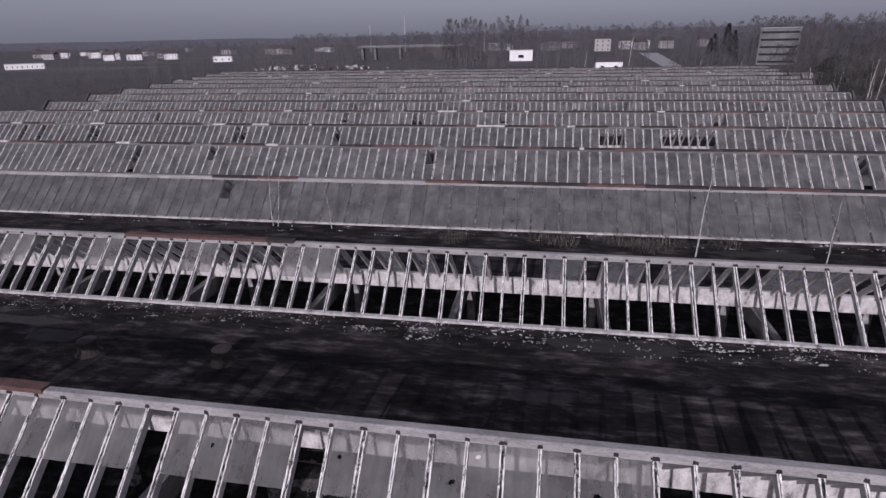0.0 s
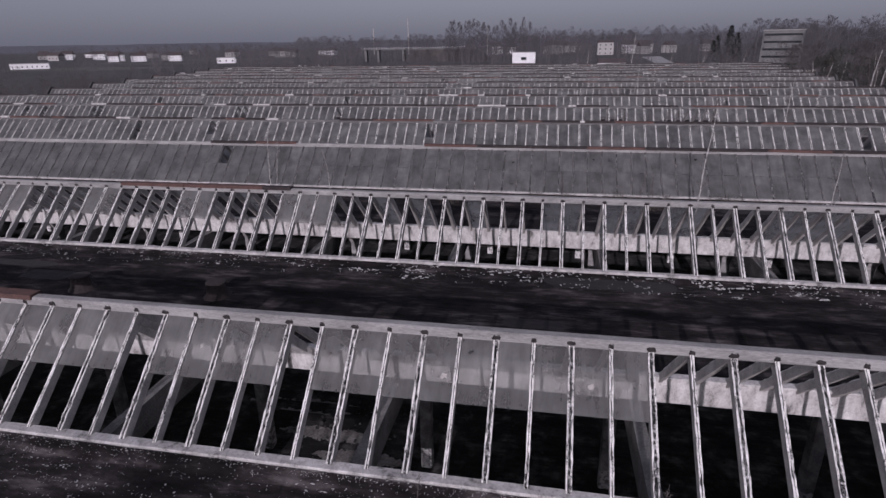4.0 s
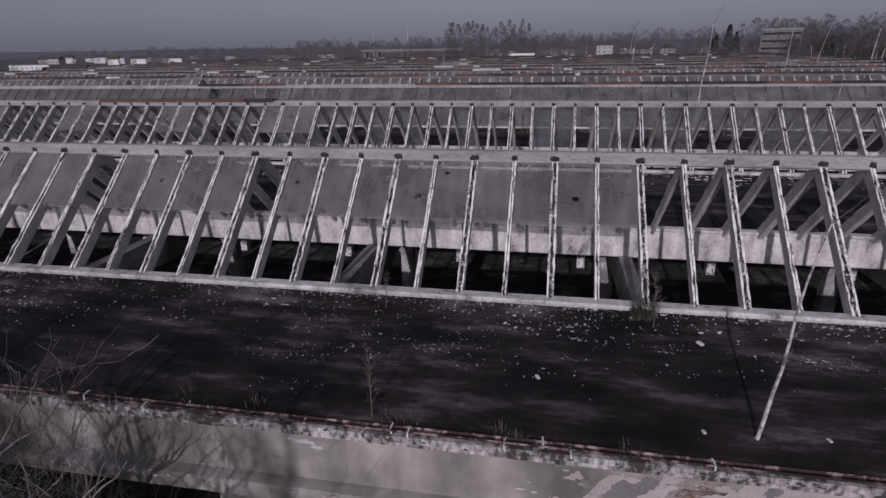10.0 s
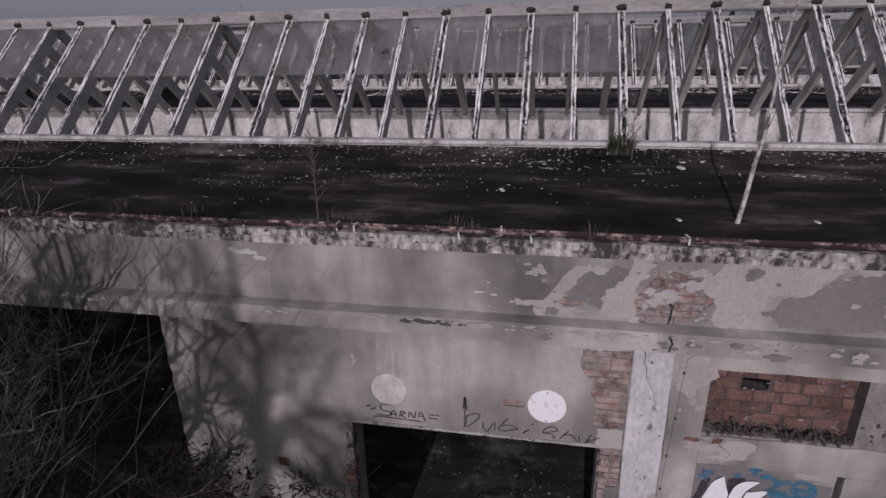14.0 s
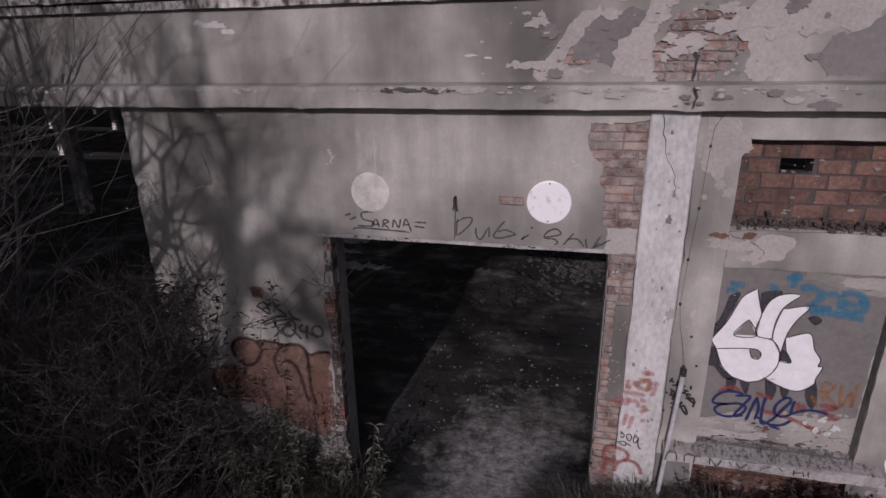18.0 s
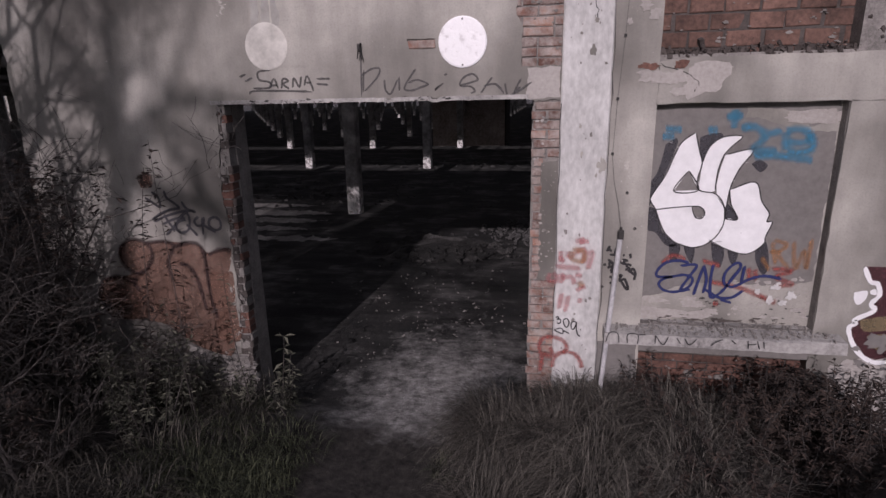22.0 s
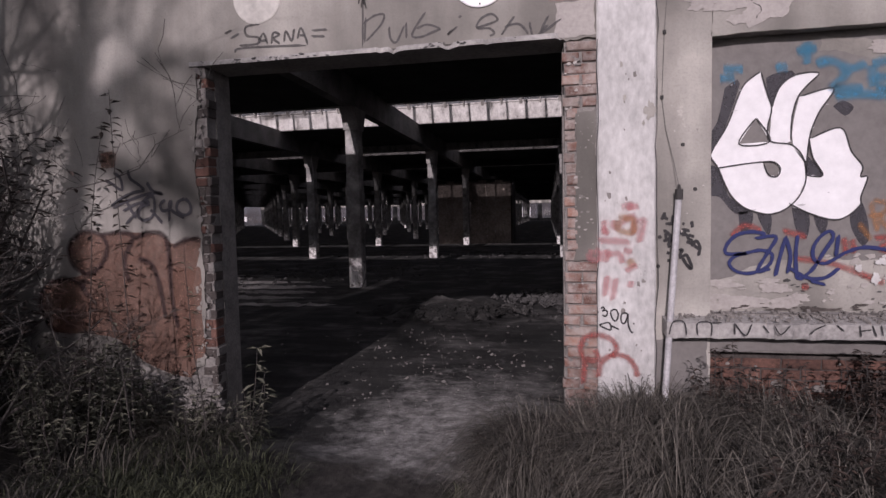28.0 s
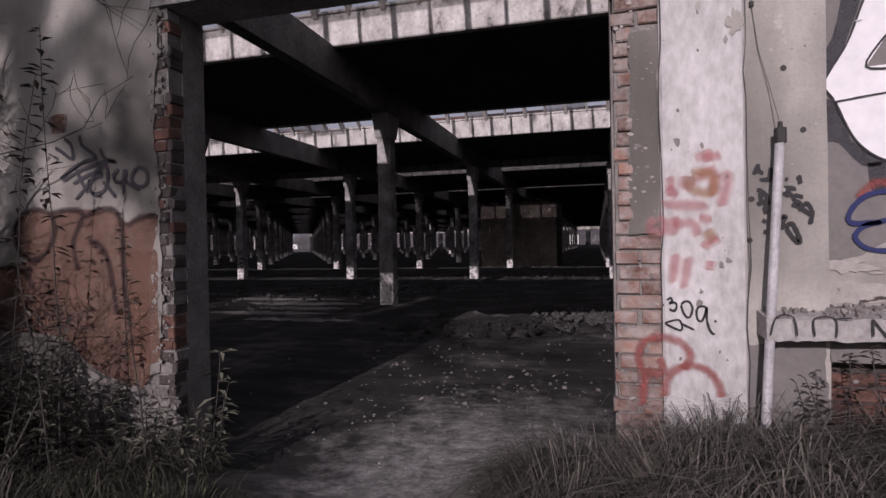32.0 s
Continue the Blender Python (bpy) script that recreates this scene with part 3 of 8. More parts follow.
def holed_pane(a, b, seed, m):
    """A pane with a star-shaped hole knocked through it."""
    r = random.Random(seed)
    length = math.hypot(FOOT_Y, RIDGE_Z - FOOT_Z)
    cx, cy = r.uniform(0.2, PITCH - 0.2), length * (a + (b - a) * r.uniform(0.3, 0.75))
    size = r.uniform(0.045, 0.09)
    hole = [(cx + size * q * math.cos(6.283 * i / 11), cy + size * q * math.sin(6.283 * i / 11)) for i, q in ((i, r.uniform(0.35, 1.1)) for i in range(11))]
    edge = [(0.045, a * length), (PITCH - 0.045, a * length), (PITCH - 0.045, b * length), (0.045, b * length)]
    bm = bmesh.new()
    edges = []
    for loop in (edge, hole):
        vs = [bm.verts.new((x, y, -0.008)) for x, y in loop]
        edges += [bm.edges.new((p, q)) for p, q in zip(vs, vs[1:] + vs[:1])]
    bmesh.ops.triangle_fill(bm, use_beauty=True, use_dissolve=False, edges=edges, normal=(0, 0, 1))
    got = bmesh.ops.extrude_face_region(bm, geom=list(bm.faces))
    bmesh.ops.translate(bm, vec=(0, 0, -0.005), verts=[e for e in got["geom"] if isinstance(e, bmesh.types.BMVert)])
    me = bpy.data.meshes.new("pane")
    bm.to_mesh(me)
    bm.free()
    me.materials.append(M[m])
    return me


PANE_ME = {(n, g): PANE_SHAPE[n].mesh("pane", M[g]) for n in PANES for g in ("glass_near", "glass_far")}


def placed(shape, m):
    return [m @ Vector(p) for p in shape.v]


def front_pose(x, y):
    return pose(x, y - FOOT_Y, FOOT_Z, SLOPE, 0, 0)


def back_pose(x, y):
    return pose(x, y + FOOT_Y, FOOT_Z, SLOPE, 0, 180)


# stretches of glass that have fallen out of the rows behind
GAPS = ((4, 9.8, 14.1), (4, 5.2, 7.2), (4, -26, -24.8), (4, -41.2, -40.0), (4, -46.6, -45.6), (4, -48.6, -47.6), (4, -17.2, -16.2), (3, -29, -28.3), (3, 19, 19.8), (5, -12, -11.2), (6, -20, -18.6), (6, 4, 4.8), (5, 16, 17.2))
rng = random.Random(4)
LABELS = {0: "row skylight of concrete rafters, only its upper frosted panes remain", 1: "row skylight with bare concrete rafters and a few panes", 2: "row skylight fully covered with dirty grey glass", 3: "row skylight with grey panes and pale putty bars"}
for k in range(ROWS_N):
    y = ridge_y(k)
    lo, hi = row_ends(k)
    sk = thing("skylight", LABELS.get(k, "distant row skylight of dirty grey glass and pale bars"), "skylight", "rows of roof skylights")
    # curbs along both feet
    for side, nm in ((-1, "front"), (1, "back")):
        c = Build()
        yc = y + side * FOOT_Y
        c.box(lo, yc - 0.09, SOFFIT - 0.03, hi, yc + 0.09, FOOT_Z - 0.06, 0, 0.02)
        if side < 0 and k > 1:
            c.box(lo, yc - 0.2, SOFFIT - 0.33, hi, yc + 0.06, SOFFIT - 0.035)
        c.box(lo, yc - 0.12, FOOT_Z - 0.058, hi, yc + 0.1, FOOT_Z + 0.0, 0, 0.015)
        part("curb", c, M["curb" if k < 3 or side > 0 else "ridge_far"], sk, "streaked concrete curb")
        if side < 0 and k < 5:
            f = Build()
            f.add([(e, yc + dy, z) for e in (lo, hi) for dy, z in ((-0.42, ROOF_Z - 0.03), (-0.11, ROOF_Z - 0.03), (-0.11, FOOT_Z - 0.075), (-0.3, ROOF_Z + 0.03))], [(0, 1, 5, 4), (1, 2, 6, 5), (2, 3, 7, 6), (3, 0, 4, 7), (0, 3, 2, 1), (4, 5, 6, 7)])
            part("felt_fillet", f, M["felt"], sk)
    r = Build().box(lo, y - 0.11, RIDGE_Z - 0.13, hi, y + 0.11, RIDGE_Z + 0.075, 0, 0.03)
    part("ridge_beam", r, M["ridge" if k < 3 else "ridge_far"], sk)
    # sheet metal caps on the ridge
    caps = {0: [(lo, -9.36, "rust")], 1: [(-14.9, -11.7, "rust"), (-11.7, -7.9, "dark_metal")], 2: [(-17, -12, "dark_metal"), (-5.0, hi, "dark_metal")]}.get(k, [(lo, hi, "dark_metal")] if k > 2 else [])
    for a, b, mm in caps:
        x = a
        while x < b - 0.1:
            e = min(b, x + (2.7 if k < 3 else rng.uniform(0.8, 2.7)))
            if k > 2 and rng.random() < 0.1:
                x = e
                continue
            m2 = "rust" if (mm == "dark_metal" and rng.random() < (0.3 if k in (2, 3, 4, 5) else 0.12)) else mm
            if k > 2 and rng.random() < (0.16 if k < 6 else 0.06):
                m2, e = "curb", min(e, x + rng.uniform(0.25, 1.3))
            g = Build().beam((x, y, RIDGE_Z + 0.125 + rng.random() * 0.02), (e - 0.02, y, RIDGE_Z + 0.125 + rng.random() * 0.02), 0.28, 0.11)
            part("ridge_cap", g, M[m2], sk)
            x = e
    near = {0: (-16, 12), 1: (-31, 20), 2: (-42, 27), 3: (-46, 30)}.get(k)
    rest, rest_pane = Build(), Build()
    count = round((hi - lo) / PITCH)
    first = round((BAR0 - lo) / PITCH)
    for i in range(count + 1):
        x = lo + i * PITCH
        wide = (i - first) % 2 == 0
        own = near and near[0] < x < near[1]
        for back in (False, True):
            m = back_pose(x, y) if back else front_pose(x, y)
            if own and (not back or k < 2):
                bar = part("rafter", RAFTER_ME[wide, k == 2][i % 4], None, sk, at=m)
                if not back and k < 2:
                    length = math.hypot(FOOT_Y, RIDGE_Z - FOOT_Z)
                    part("clip", (CLIP_ME if wide else SMALL_CLIP_ME)[i % 3], None, bar, at=pose(0, length - 0.1, 0.03, 12))
            else:
                rest.add(placed(RAFTER[wide], m), RAFTER[wide].f, 0)
                rest.m[-len(RAFTER[wide].f):] = RAFTER[wide].m
        # panes to the right of this bar
        if i == count:
            break
        j = i - first
        tiers, back_tiers = ("upper", "lower"), ("upper", "lower")
        if k == 0:
            tiers = ("upper",) if j < 0 and j not in (-15, -10) and not (j < -19 and rng.random() < 0.25) else ()
            back_tiers = ()
        elif k == 1:
            spot = BAR0 + j * PITCH
            have = any(a - 0.3 < spot < b for a, b in ((-20.2, -19.4), (-16.6, -15.4), (-12.4, -11.1), (-8.2, -6.4)))
            tiers = ("upper",) if have or (spot < -21 and rng.random() < 0.6) else ()
            back_tiers = ("upper", "lower") if rng.random() < 0.5 else ()
        elif rng.random() < (0.02 if k > 2 else 0.01):
            tiers = ("lower",)
        if any(q == k and a < x + PITCH / 2 < b for q, a, b in GAPS):
            tiers, back_tiers = (), ()
        if k == 2 and -16.75 < x < -16.0:
            tiers = ("lower",)
        if k > 1 and rng.random() < 0.65:
            back_tiers = ()
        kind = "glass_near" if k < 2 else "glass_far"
        for back, some in ((False, tiers), (True, back_tiers)):
            for tier in some:
                m = back_pose(x + PITCH, y) if back else front_pose(x, y)
                m = m @ pose(0, 0, rng.uniform(-0.008, 0.004), rng.uniform(-0.15, 0.15))
                if own and not back:
                    broken = (k == 0 and j in (-2, -5, -6, -9, -13)) or (k == 2 and j in (0, 1, 7, -6)) or (k == 1 and j % 9 == 4)
                    part("pane", holed_pane(*PANES[tier], 60 + j, kind) if broken and tier != "long" else PANE_ME[tier, kind], None, sk, at=m)
                else:
                    rest_pane.add(placed(PANE_SHAPE[tier], m), PANE_SHAPE[tier].f)
    if rest.v:
        part("rafters", rest, [M["rafter"], M["putty_dark" if k == 2 else "putty"], M["iron"]], sk, kind="stuff")
    if rest_pane.v:
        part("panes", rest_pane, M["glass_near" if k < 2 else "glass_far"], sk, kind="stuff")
    # gable walls at both ends
    for x, nm in ((lo - 0.25, "end"), (hi, "end")):
        g = Build()
        tri = [(y - FOOT_Y - 0.3, SOFFIT), (y + FOOT_Y + 0.3, SOFFIT), (y + FOOT_Y + 0.3, FOOT_Z + 0.1), (y + 0.25, RIDGE_Z + 0.25), (y - 0.25, RIDGE_Z + 0.25), (y - FOOT_Y - 0.3, FOOT_Z + 0.1)]
        n = len(tri)
        g.add([(x, *p) for p in tri] + [(x + 0.25, *p) for p in tri], [tuple(range(n)), tuple(range(2 * n - 1, n - 1, -1))] + [(i, i + n, (i + 1) % n + n, (i + 1) % n) for i in range(n)])
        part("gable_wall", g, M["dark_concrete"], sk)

# columns and beams
shaft = Build().box(-0.17, -0.17, 0, 0.17, 0.17, 4.0, 0, 0.02)
head = Build()
hw = 0.19
prof = [(-0.2, 3.9), (0.2, 3.9), (0.42, 4.42), (-0.42, 4.42)]
head.add([(-hw, *p) for p in prof] + [(hw, *p) for p in prof], [(0, 3, 2, 1), (4, 5, 6, 7), (0, 1, 5, 4), (1, 2, 6, 5), (2, 3, 7, 6), (3, 0, 4, 7)])
proto = None
far_cols = Build()
for i in range(-11, 5):
    x = COL_X + COL_STEP * i
    for j in range(ROWS_N):
        y = COL_Y0 + BAY * j
        if j > 8 or i < -9:
            far_cols.add([(p[0] + x, p[1] + y, p[2]) for p in shaft.v], shaft.f).add([(p[0] + x, p[1] + y, p[2]) for p in head.v], head.f)
        elif proto is None:
            proto = thing("column", "square concrete column with worn dark and white paint", "column", "hall columns", at=pose(x, y, 0))
            part("shaft", shaft, M["column"], proto)
            part("head", head, M["concrete"], proto, "flared concrete head")
        else:
            copy_thing(proto, pose(x, y, 0))
    b = Build()
    for j in range(ROWS_N):
        y0 = 0.3 if j == 0 else COL_Y0 + BAY * (j - 1)
        y1 = COL_Y0 + BAY * j
        b.box(x - 0.125, y0, 4.42, x + 0.125, y1, SOFFIT)
    solid("roof_beam", b, M["beam"], "grey concrete roof beam on the column heads", "beam", "roof beams")
solid("far_columns", far_cols, M["column"], "distant rows of concrete columns", "columns", kind="stuff")

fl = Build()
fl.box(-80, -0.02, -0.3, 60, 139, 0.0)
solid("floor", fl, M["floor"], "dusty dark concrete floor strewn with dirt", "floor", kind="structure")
w = Build()
for x in np.arange(-75, 55, 5.35):
    w.box(x, 138, 0, x + 1.2, 138.4, 5.5)
    w.box(x + 1.2, 138, 0, x + 5.35, 138.4, 0.6)
    w.box(x + 1.2, 138, 4.2, x + 5.35, 138.4, 5.5)
solid("wall_north", w, M["plaster"], "far concrete wall with window openings", "wall", kind="structure")
for nm, xa, xb in (("wall_west", -64, -78), ("wall_east", 27.5, 46)):
    w = Build()
    for j in range(ROWS_N):
        y0, y1 = COL_Y0 + BAY * (j - 1) + 0.1, COL_Y0 + BAY * j + 0.1
        x = xa + (xb - xa) * j / (ROWS_N - 1)
        if nm == "wall_west":
            x = row_ends(j)[0] - 0.3
        else:
            x = row_ends(j)[1] + 0.0
        w.box(x, y0, 0, x + 0.3, y1, 1.0)
        w.box(x, y0, 4.0, x + 0.3, y1, 5.5)
        w.box(x, y0, 1.0, x + 0.3, y0 + 4.0, 4.0)
    solid(nm, w, M["plaster"], "plastered side wall with open window bays", "wall", kind="structure")

# ---- the south wall ----
WEST, EAST = -52.0, 27.0
wall = thing("wall_south", "weathered grey plastered wall with bare brick patches and graffiti", "wall", kind="structure")
DOOR_W, DOOR_H = 2.845, 2.965
core = Build()
T = 0.35
for x0, z0, x1, z1 in (
    (-2.1, 0, 0.08, 4.2), (0.08, DOOR_H + 0.02, DOOR_W, 4.2), (DOOR_W, 0, 3.79, 4.2), (5.17, 0, 5.6, 4.2),
    (3.79, 2.91, 5.17, 3.27), (3.79, 0.79, 5.17, 1.05), (3.79, 4.02, 5.6, 4.2),
    (WEST, 0, -7.5, 4.2), (5.6, 0, EAST, 4.2), (WEST, 4.2, EAST, 5.14)):
    core.box(x0, 0.022, z0, x1, T, z1)
part("core", core, M["mortar"], wall)
part("panel", Build().box(3.79, 0.12, 1.05, 5.17, T, 2.91), M["plaster"], wall, "grey painted recessed panel")
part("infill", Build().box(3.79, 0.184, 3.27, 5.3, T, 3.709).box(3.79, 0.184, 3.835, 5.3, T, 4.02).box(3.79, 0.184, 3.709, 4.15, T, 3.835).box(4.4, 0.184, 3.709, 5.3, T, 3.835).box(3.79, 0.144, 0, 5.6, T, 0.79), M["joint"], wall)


def rough_loop(pts, step=0.05, amp=0.02, seed=0):
    """A closed outline through pts (x, z), broken into short uneven steps."""
    r = random.Random(seed)
    out = []
    for (x0, z0), (x1, z1) in zip(pts, pts[1:] + pts[:1]):
        if amp >= 0.01:
            step = min(step, 0.028)
        n = max(1, int(math.hypot(x1 - x0, z1 - z0) / step))
        for i in range(n):
            f = i / n
            x, z = x0 + (x1 - x0) * f, z0 + (z1 - z0) * f
            c = noise.noise_vector((x * 5, seed * 3.7, z * 5)) * 1.9 + noise.noise_vector((x * 19, seed * 1.3, z * 19)) * 1.1
            out.append((x + amp * (c.x + r.uniform(-0.3, 0.3)), z + amp * (c.z + r.uniform(-0.3, 0.3))))
    return out


def sheet(outer, holes, y0, y1):
    """A flat coat with holes, its front at y0 and its back at y1."""
    bm = bmesh.new()
    edges = []
    for loop in [outer, *holes]:
        vs = [bm.verts.new((x, y0, z)) for x, z in loop]
        edges += [bm.edges.new((a, b)) for a, b in zip(vs, vs[1:] + vs[:1])]
    bmesh.ops.triangle_fill(bm, use_beauty=True, use_dissolve=False, edges=edges, normal=(0, -1, 0))
    got = bmesh.ops.extrude_face_region(bm, geom=list(bm.faces))
    bmesh.ops.translate(bm, vec=(0, y1 - y0, 0), verts=[e for e in got["geom"] if isinstance(e, bmesh.types.BMVert)])
    bmesh.ops.recalc_face_normals(bm, faces=bm.faces)
    me = bpy.data.meshes.new("coat")
    bm.to_mesh(me)
    bm.free()
    return me


def coat(name, outer, holes, y0, y1, m, parent, label=""):
    me = sheet(outer, holes, y0, y1)
    me.materials.append(m)
    return part(name, me, None, parent, label)


# the coat of plaster, in bays, with the peeled patches left open
PATCH = {
    "above": [(2.60, 4.12), (3.07, 4.16), (3.07, 3.22), (2.76, 3.22), (2.74, 3.55), (2.70, 3.62), (2.72, 3.75), (2.60, 3.84), (2.58, 3.98)],
    "single": [(1.81, 3.455), (2.04, 3.45), (2.04, 3.375), (1.82, 3.37)],
}
coat("plaster", rough_loop([(-2.1, 0.25), (-2.1, 4.25), (3.06, 4.25), (3.06, 2.95), (2.85, 2.95), (2.8, 2.985), (0.03, 2.99), (0.0, 2.55), (-0.03, 2.2), (0.02, 1.4), (-0.02, 0.6), (-0.25, 0.5), (-0.5, 0.55), (-0.8, 0.62), (-0.95, 0.42), (-1.2, 0.25)], 0.06, 0.012, 1),
     [rough_loop(PATCH["above"], 0.045, 0.014, 2), rough_loop(PATCH["single"], 0.05, 0.006, 3)], 0.0, 0.021, M["plaster"], wall, "stained grey plaster")
coat("plaster", rough_loop([(2.91, 1.42), (2.92, 2.44), (3.05, 2.46), (3.05, 1.42)], 0.05, 0.01, 5), [], 0.0, 0.021, M["plaster"], wall)
coat("plaster", rough_loop([(3.44, 0.2), (3.44, 4.25), (3.80, 4.25), (3.80, 0.2)], 0.2, 0.003, 6), [], 0.0, 0.021, M["plaster"], wall)
coat("plaster", rough_loop([(3.80, 2.905), (3.80, 3.22), (4.1, 3.25), (5.6, 3.25), (5.6, 2.905)], 0.08, 0.006, 7), [], 0.0, 0.021, M["plaster"], wall)
# Grey under the sill: dirt and the sill's shadow put into the colour.
coat("plaster", rough_loop([(3.80, 0.80), (3.80, 0.98), (5.17, 0.98), (5.17, 0.80)], 0.1, 0.004, 8), [], 0.0, 0.021, M["grey_paint"], wall)
coat("plaster", rough_loop([(5.17, 0.55), (5.17, 2.905), (EAST, 2.905), (EAST, 0.1), (5.6, 0.1), (5.45, 0.3)], 0.1, 0.006, 9), [], 0.0, 0.021, M["plaster"], wall)
coat("plaster", rough_loop([(3.80, 4.01), (3.80, 4.25), (EAST, 4.25), (EAST, 2.91), (5.6, 2.91), (5.6, 4.01)], 0.2, 0.004, 10), [], 0.0, 0.021, M["plaster"], wall)
coat("plaster", rough_loop([(WEST, 0), (WEST, 4.25), (-7.5, 4.25), (-7.5, 0)], 1.0, 0.0, 11), [], 0.0, 0.021, M["plaster"], wall)
# pilaster beside the door
part("pilaster", Build().box(3.06, -0.045, 0.0, 3.445, 0.0, 4.26, 0, 0.012), M["whitewash"], wall, "whitewashed pilaster")
# lintel edge over the door
part("jamb", Build().box(0.076, 0.14, 0, 0.09, T, 2.96).box(DOOR_W - 0.012, 0.13, 0, DOOR_W + 0.004, T, 2.96), M["mortar"], wall, "cracked door reveal")

# band above the cornice
coat("plaster", rough_loop([(WEST, 4.4), (WEST, 5.14), (EAST, 5.14), (EAST, 4.4)], 0.6, 0.002, 12),
     [rough_loop([(3.05, 4.46), (3.02, 4.7), (3.2, 4.98), (3.75, 5.0), (3.85, 4.8), (3.62, 4.62), (3.5, 4.46)], 0.06, 0.02, 13),
      rough_loop([(2.25, 4.6), (2.4, 4.9), (2.7, 4.85), (2.55, 4.6)], 0.05, 0.02, 14)], 0.0, 0.021, M["plaster"], wall)


def run(x0, x1, prof, amp, seed, step=0.07, chip=0.06, ends=False):
    """A moulding of the given (y, z) section along the wall, its outer edge worn and chipped."""
    r = random.Random(seed)
    n = len(prof)
    xs = np.arange(x0, x1 + step, step)
    outer = min(y for y, _ in prof)
    v = []
    bite = 0.0
    for x in xs:
        bite = r.uniform(0.01, 0.035) if r.random() < chip else bite * 0.45
        for j, (y, z) in enumerate(prof):
            c = noise.noise_vector((x * 1.3, seed + j * 2.1, 0)) * 1.2 + noise.noise_vector((x * 9, seed + j * 2.1, 4)) * 0.9
            edge = y < outer + 0.04
            v.append((x, y + (amp * c.x + bite * r.uniform(0.4, 1) if edge else 0), z + amp * 0.7 * c.z - (bite * 0.4 if edge and j else 0)))
    f = [(i * n + j, (i + 1) * n + j, (i + 1) * n + (j + 1) % n, i * n + (j + 1) % n) for i in range(len(xs) - 1) for j in range(n)]
    f += [tuple(range(n)), tuple((len(xs) - 1) * n + j for j in range(n - 1, -1, -1))]
    return Build().add(v, f)


part("cornice", run(WEST, EAST, [(0.0, 4.25), (-0.18, 4.25), (-0.18, 4.405), (-0.15, 4.44), (0.0, 4.46)], 0.006, 3), M["plaster"], wall, "chipped projecting concrete cornice")
part("eave", run(WEST, EAST, [(0.36, 5.21), (-0.12, 5.21), (-0.12, 5.285), (0.36, 5.292)], 0.009, 5, 0.06, 0.12), M["eave"], wall, "crumbling concrete eave with flaking paint")
part("eave", run(WEST, EAST, [(0.1, 5.12), (-0.07, 5.12), (-0.07, 5.195), (0.1, 5.2)], 0.007, 6, 0.08, 0.05), M["eave"], wall)
part("sill", run(3.49, 5.36, [(0.1, 0.93), (-0.17, 0.93), (-0.168, 1.02), (-0.15, 1.028), (0.13, 1.055)], 0.011, 7, 0.025, 0.14), M["concrete"], wall, "broken concrete window sill")


def flakes(name, n, x0, x1, z0, z1, y, small, large, m, seed, parent, label="", flat=1.6):
    """Loose chips and smears of plaster, scattered unevenly over a stretch of the wall."""
    r = random.Random(seed)
    s = Build()
    made = tries = 0
    while made < n and tries < n * 12:
        tries += 1
        x, z = r.uniform(x0, x1), r.uniform(z0, z1)
        if noise.noise((x * 3.1, seed, z * 3.1)) + 0.5 * noise.noise((x * 11, seed, z * 11)) < r.uniform(-0.25, 0.35):
            continue
        made += 1
        e = small + (large - small) * r.random() ** 2.5
        k = r.randint(6, 10)
        ph = r.uniform(0, 6.28)
        ring = []
        for i in range(k):
            a = ph + 6.283 * i / k
            q = e * r.uniform(0.45, 1.15)
            ring.append((x + q * flat * math.cos(a), z + q * math.sin(a)))
        yy = y - r.uniform(0, 0.002)
        s.add([(a, yy, b) for a, b in ring] + [(x + (a - x) * 1.06, yy + 0.008, z + (b - z) * 1.06) for a, b in ring],
              [tuple(range(k))] + [(i, k + i, k + (i + 1) % k, (i + 1) % k) for i in range(k)])
    return part(name, s, M[m], parent, label, kind="stuff")


part("lintel", run(-0.03, 2.83, [(T, 2.962), (-0.014, 2.962), (-0.014, 2.998), (T, 3.0)], 0.003, 9, 0.03, 0.03), M["concrete"], wall, "rough edge of the door lintel")
flakes("loose_flake", 40, 0.0, 2.8, 2.965, 2.995, -0.018, 0.003, 0.012, "dark_concrete", 340, wall, "", 2.5)

# ---- ground and distance ----
g = Build()
xs = np.concatenate([np.linspace(-3000, -90, 12), np.linspace(-80, -12, 18), np.linspace(-10, 14, 61), np.linspace(18, 90, 14), np.linspace(120, 3000, 12)])
ys = np.concatenate([np.linspace(-400, -30, 8), np.linspace(-24, -6, 7), np.linspace(-5, 0.0, 20)])


def ground_z(x, y):
    """Height of the earth before the wall: low at the door, heaped at both sides."""
    path = math.exp(-((x - 1.7 + 0.25 * y) / 1.0) ** 2)
    base = 0.16 + 0.1 * noise.noise((x * 0.7, y * 0.7, 3)) + (0.12 if x > 3 else 0.0)
    near = min(1.0, -y / 0.5)
    return (base * (1 - path) * near + 0.004) if y > -6 else base


verts = [(x, y, ground_z(x, y) if abs(x) < 90 and y > -30 else -0.2) for x in xs for y in ys]
n = len(ys)
g.add(verts, [(i * n + j, (i + 1) * n + j, (i + 1) * n + j + 1, i * n + j + 1) for i in range(len(xs) - 1) for j in range(n - 1)])
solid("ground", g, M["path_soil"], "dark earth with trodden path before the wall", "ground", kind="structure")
g = Build()
g.add([(-3000, -0.05, -0.32), (3000, -0.05, -0.32), (3000, 4000, -0.32), (-3000, 4000, -0.32)], [(0, 1, 2, 3)])
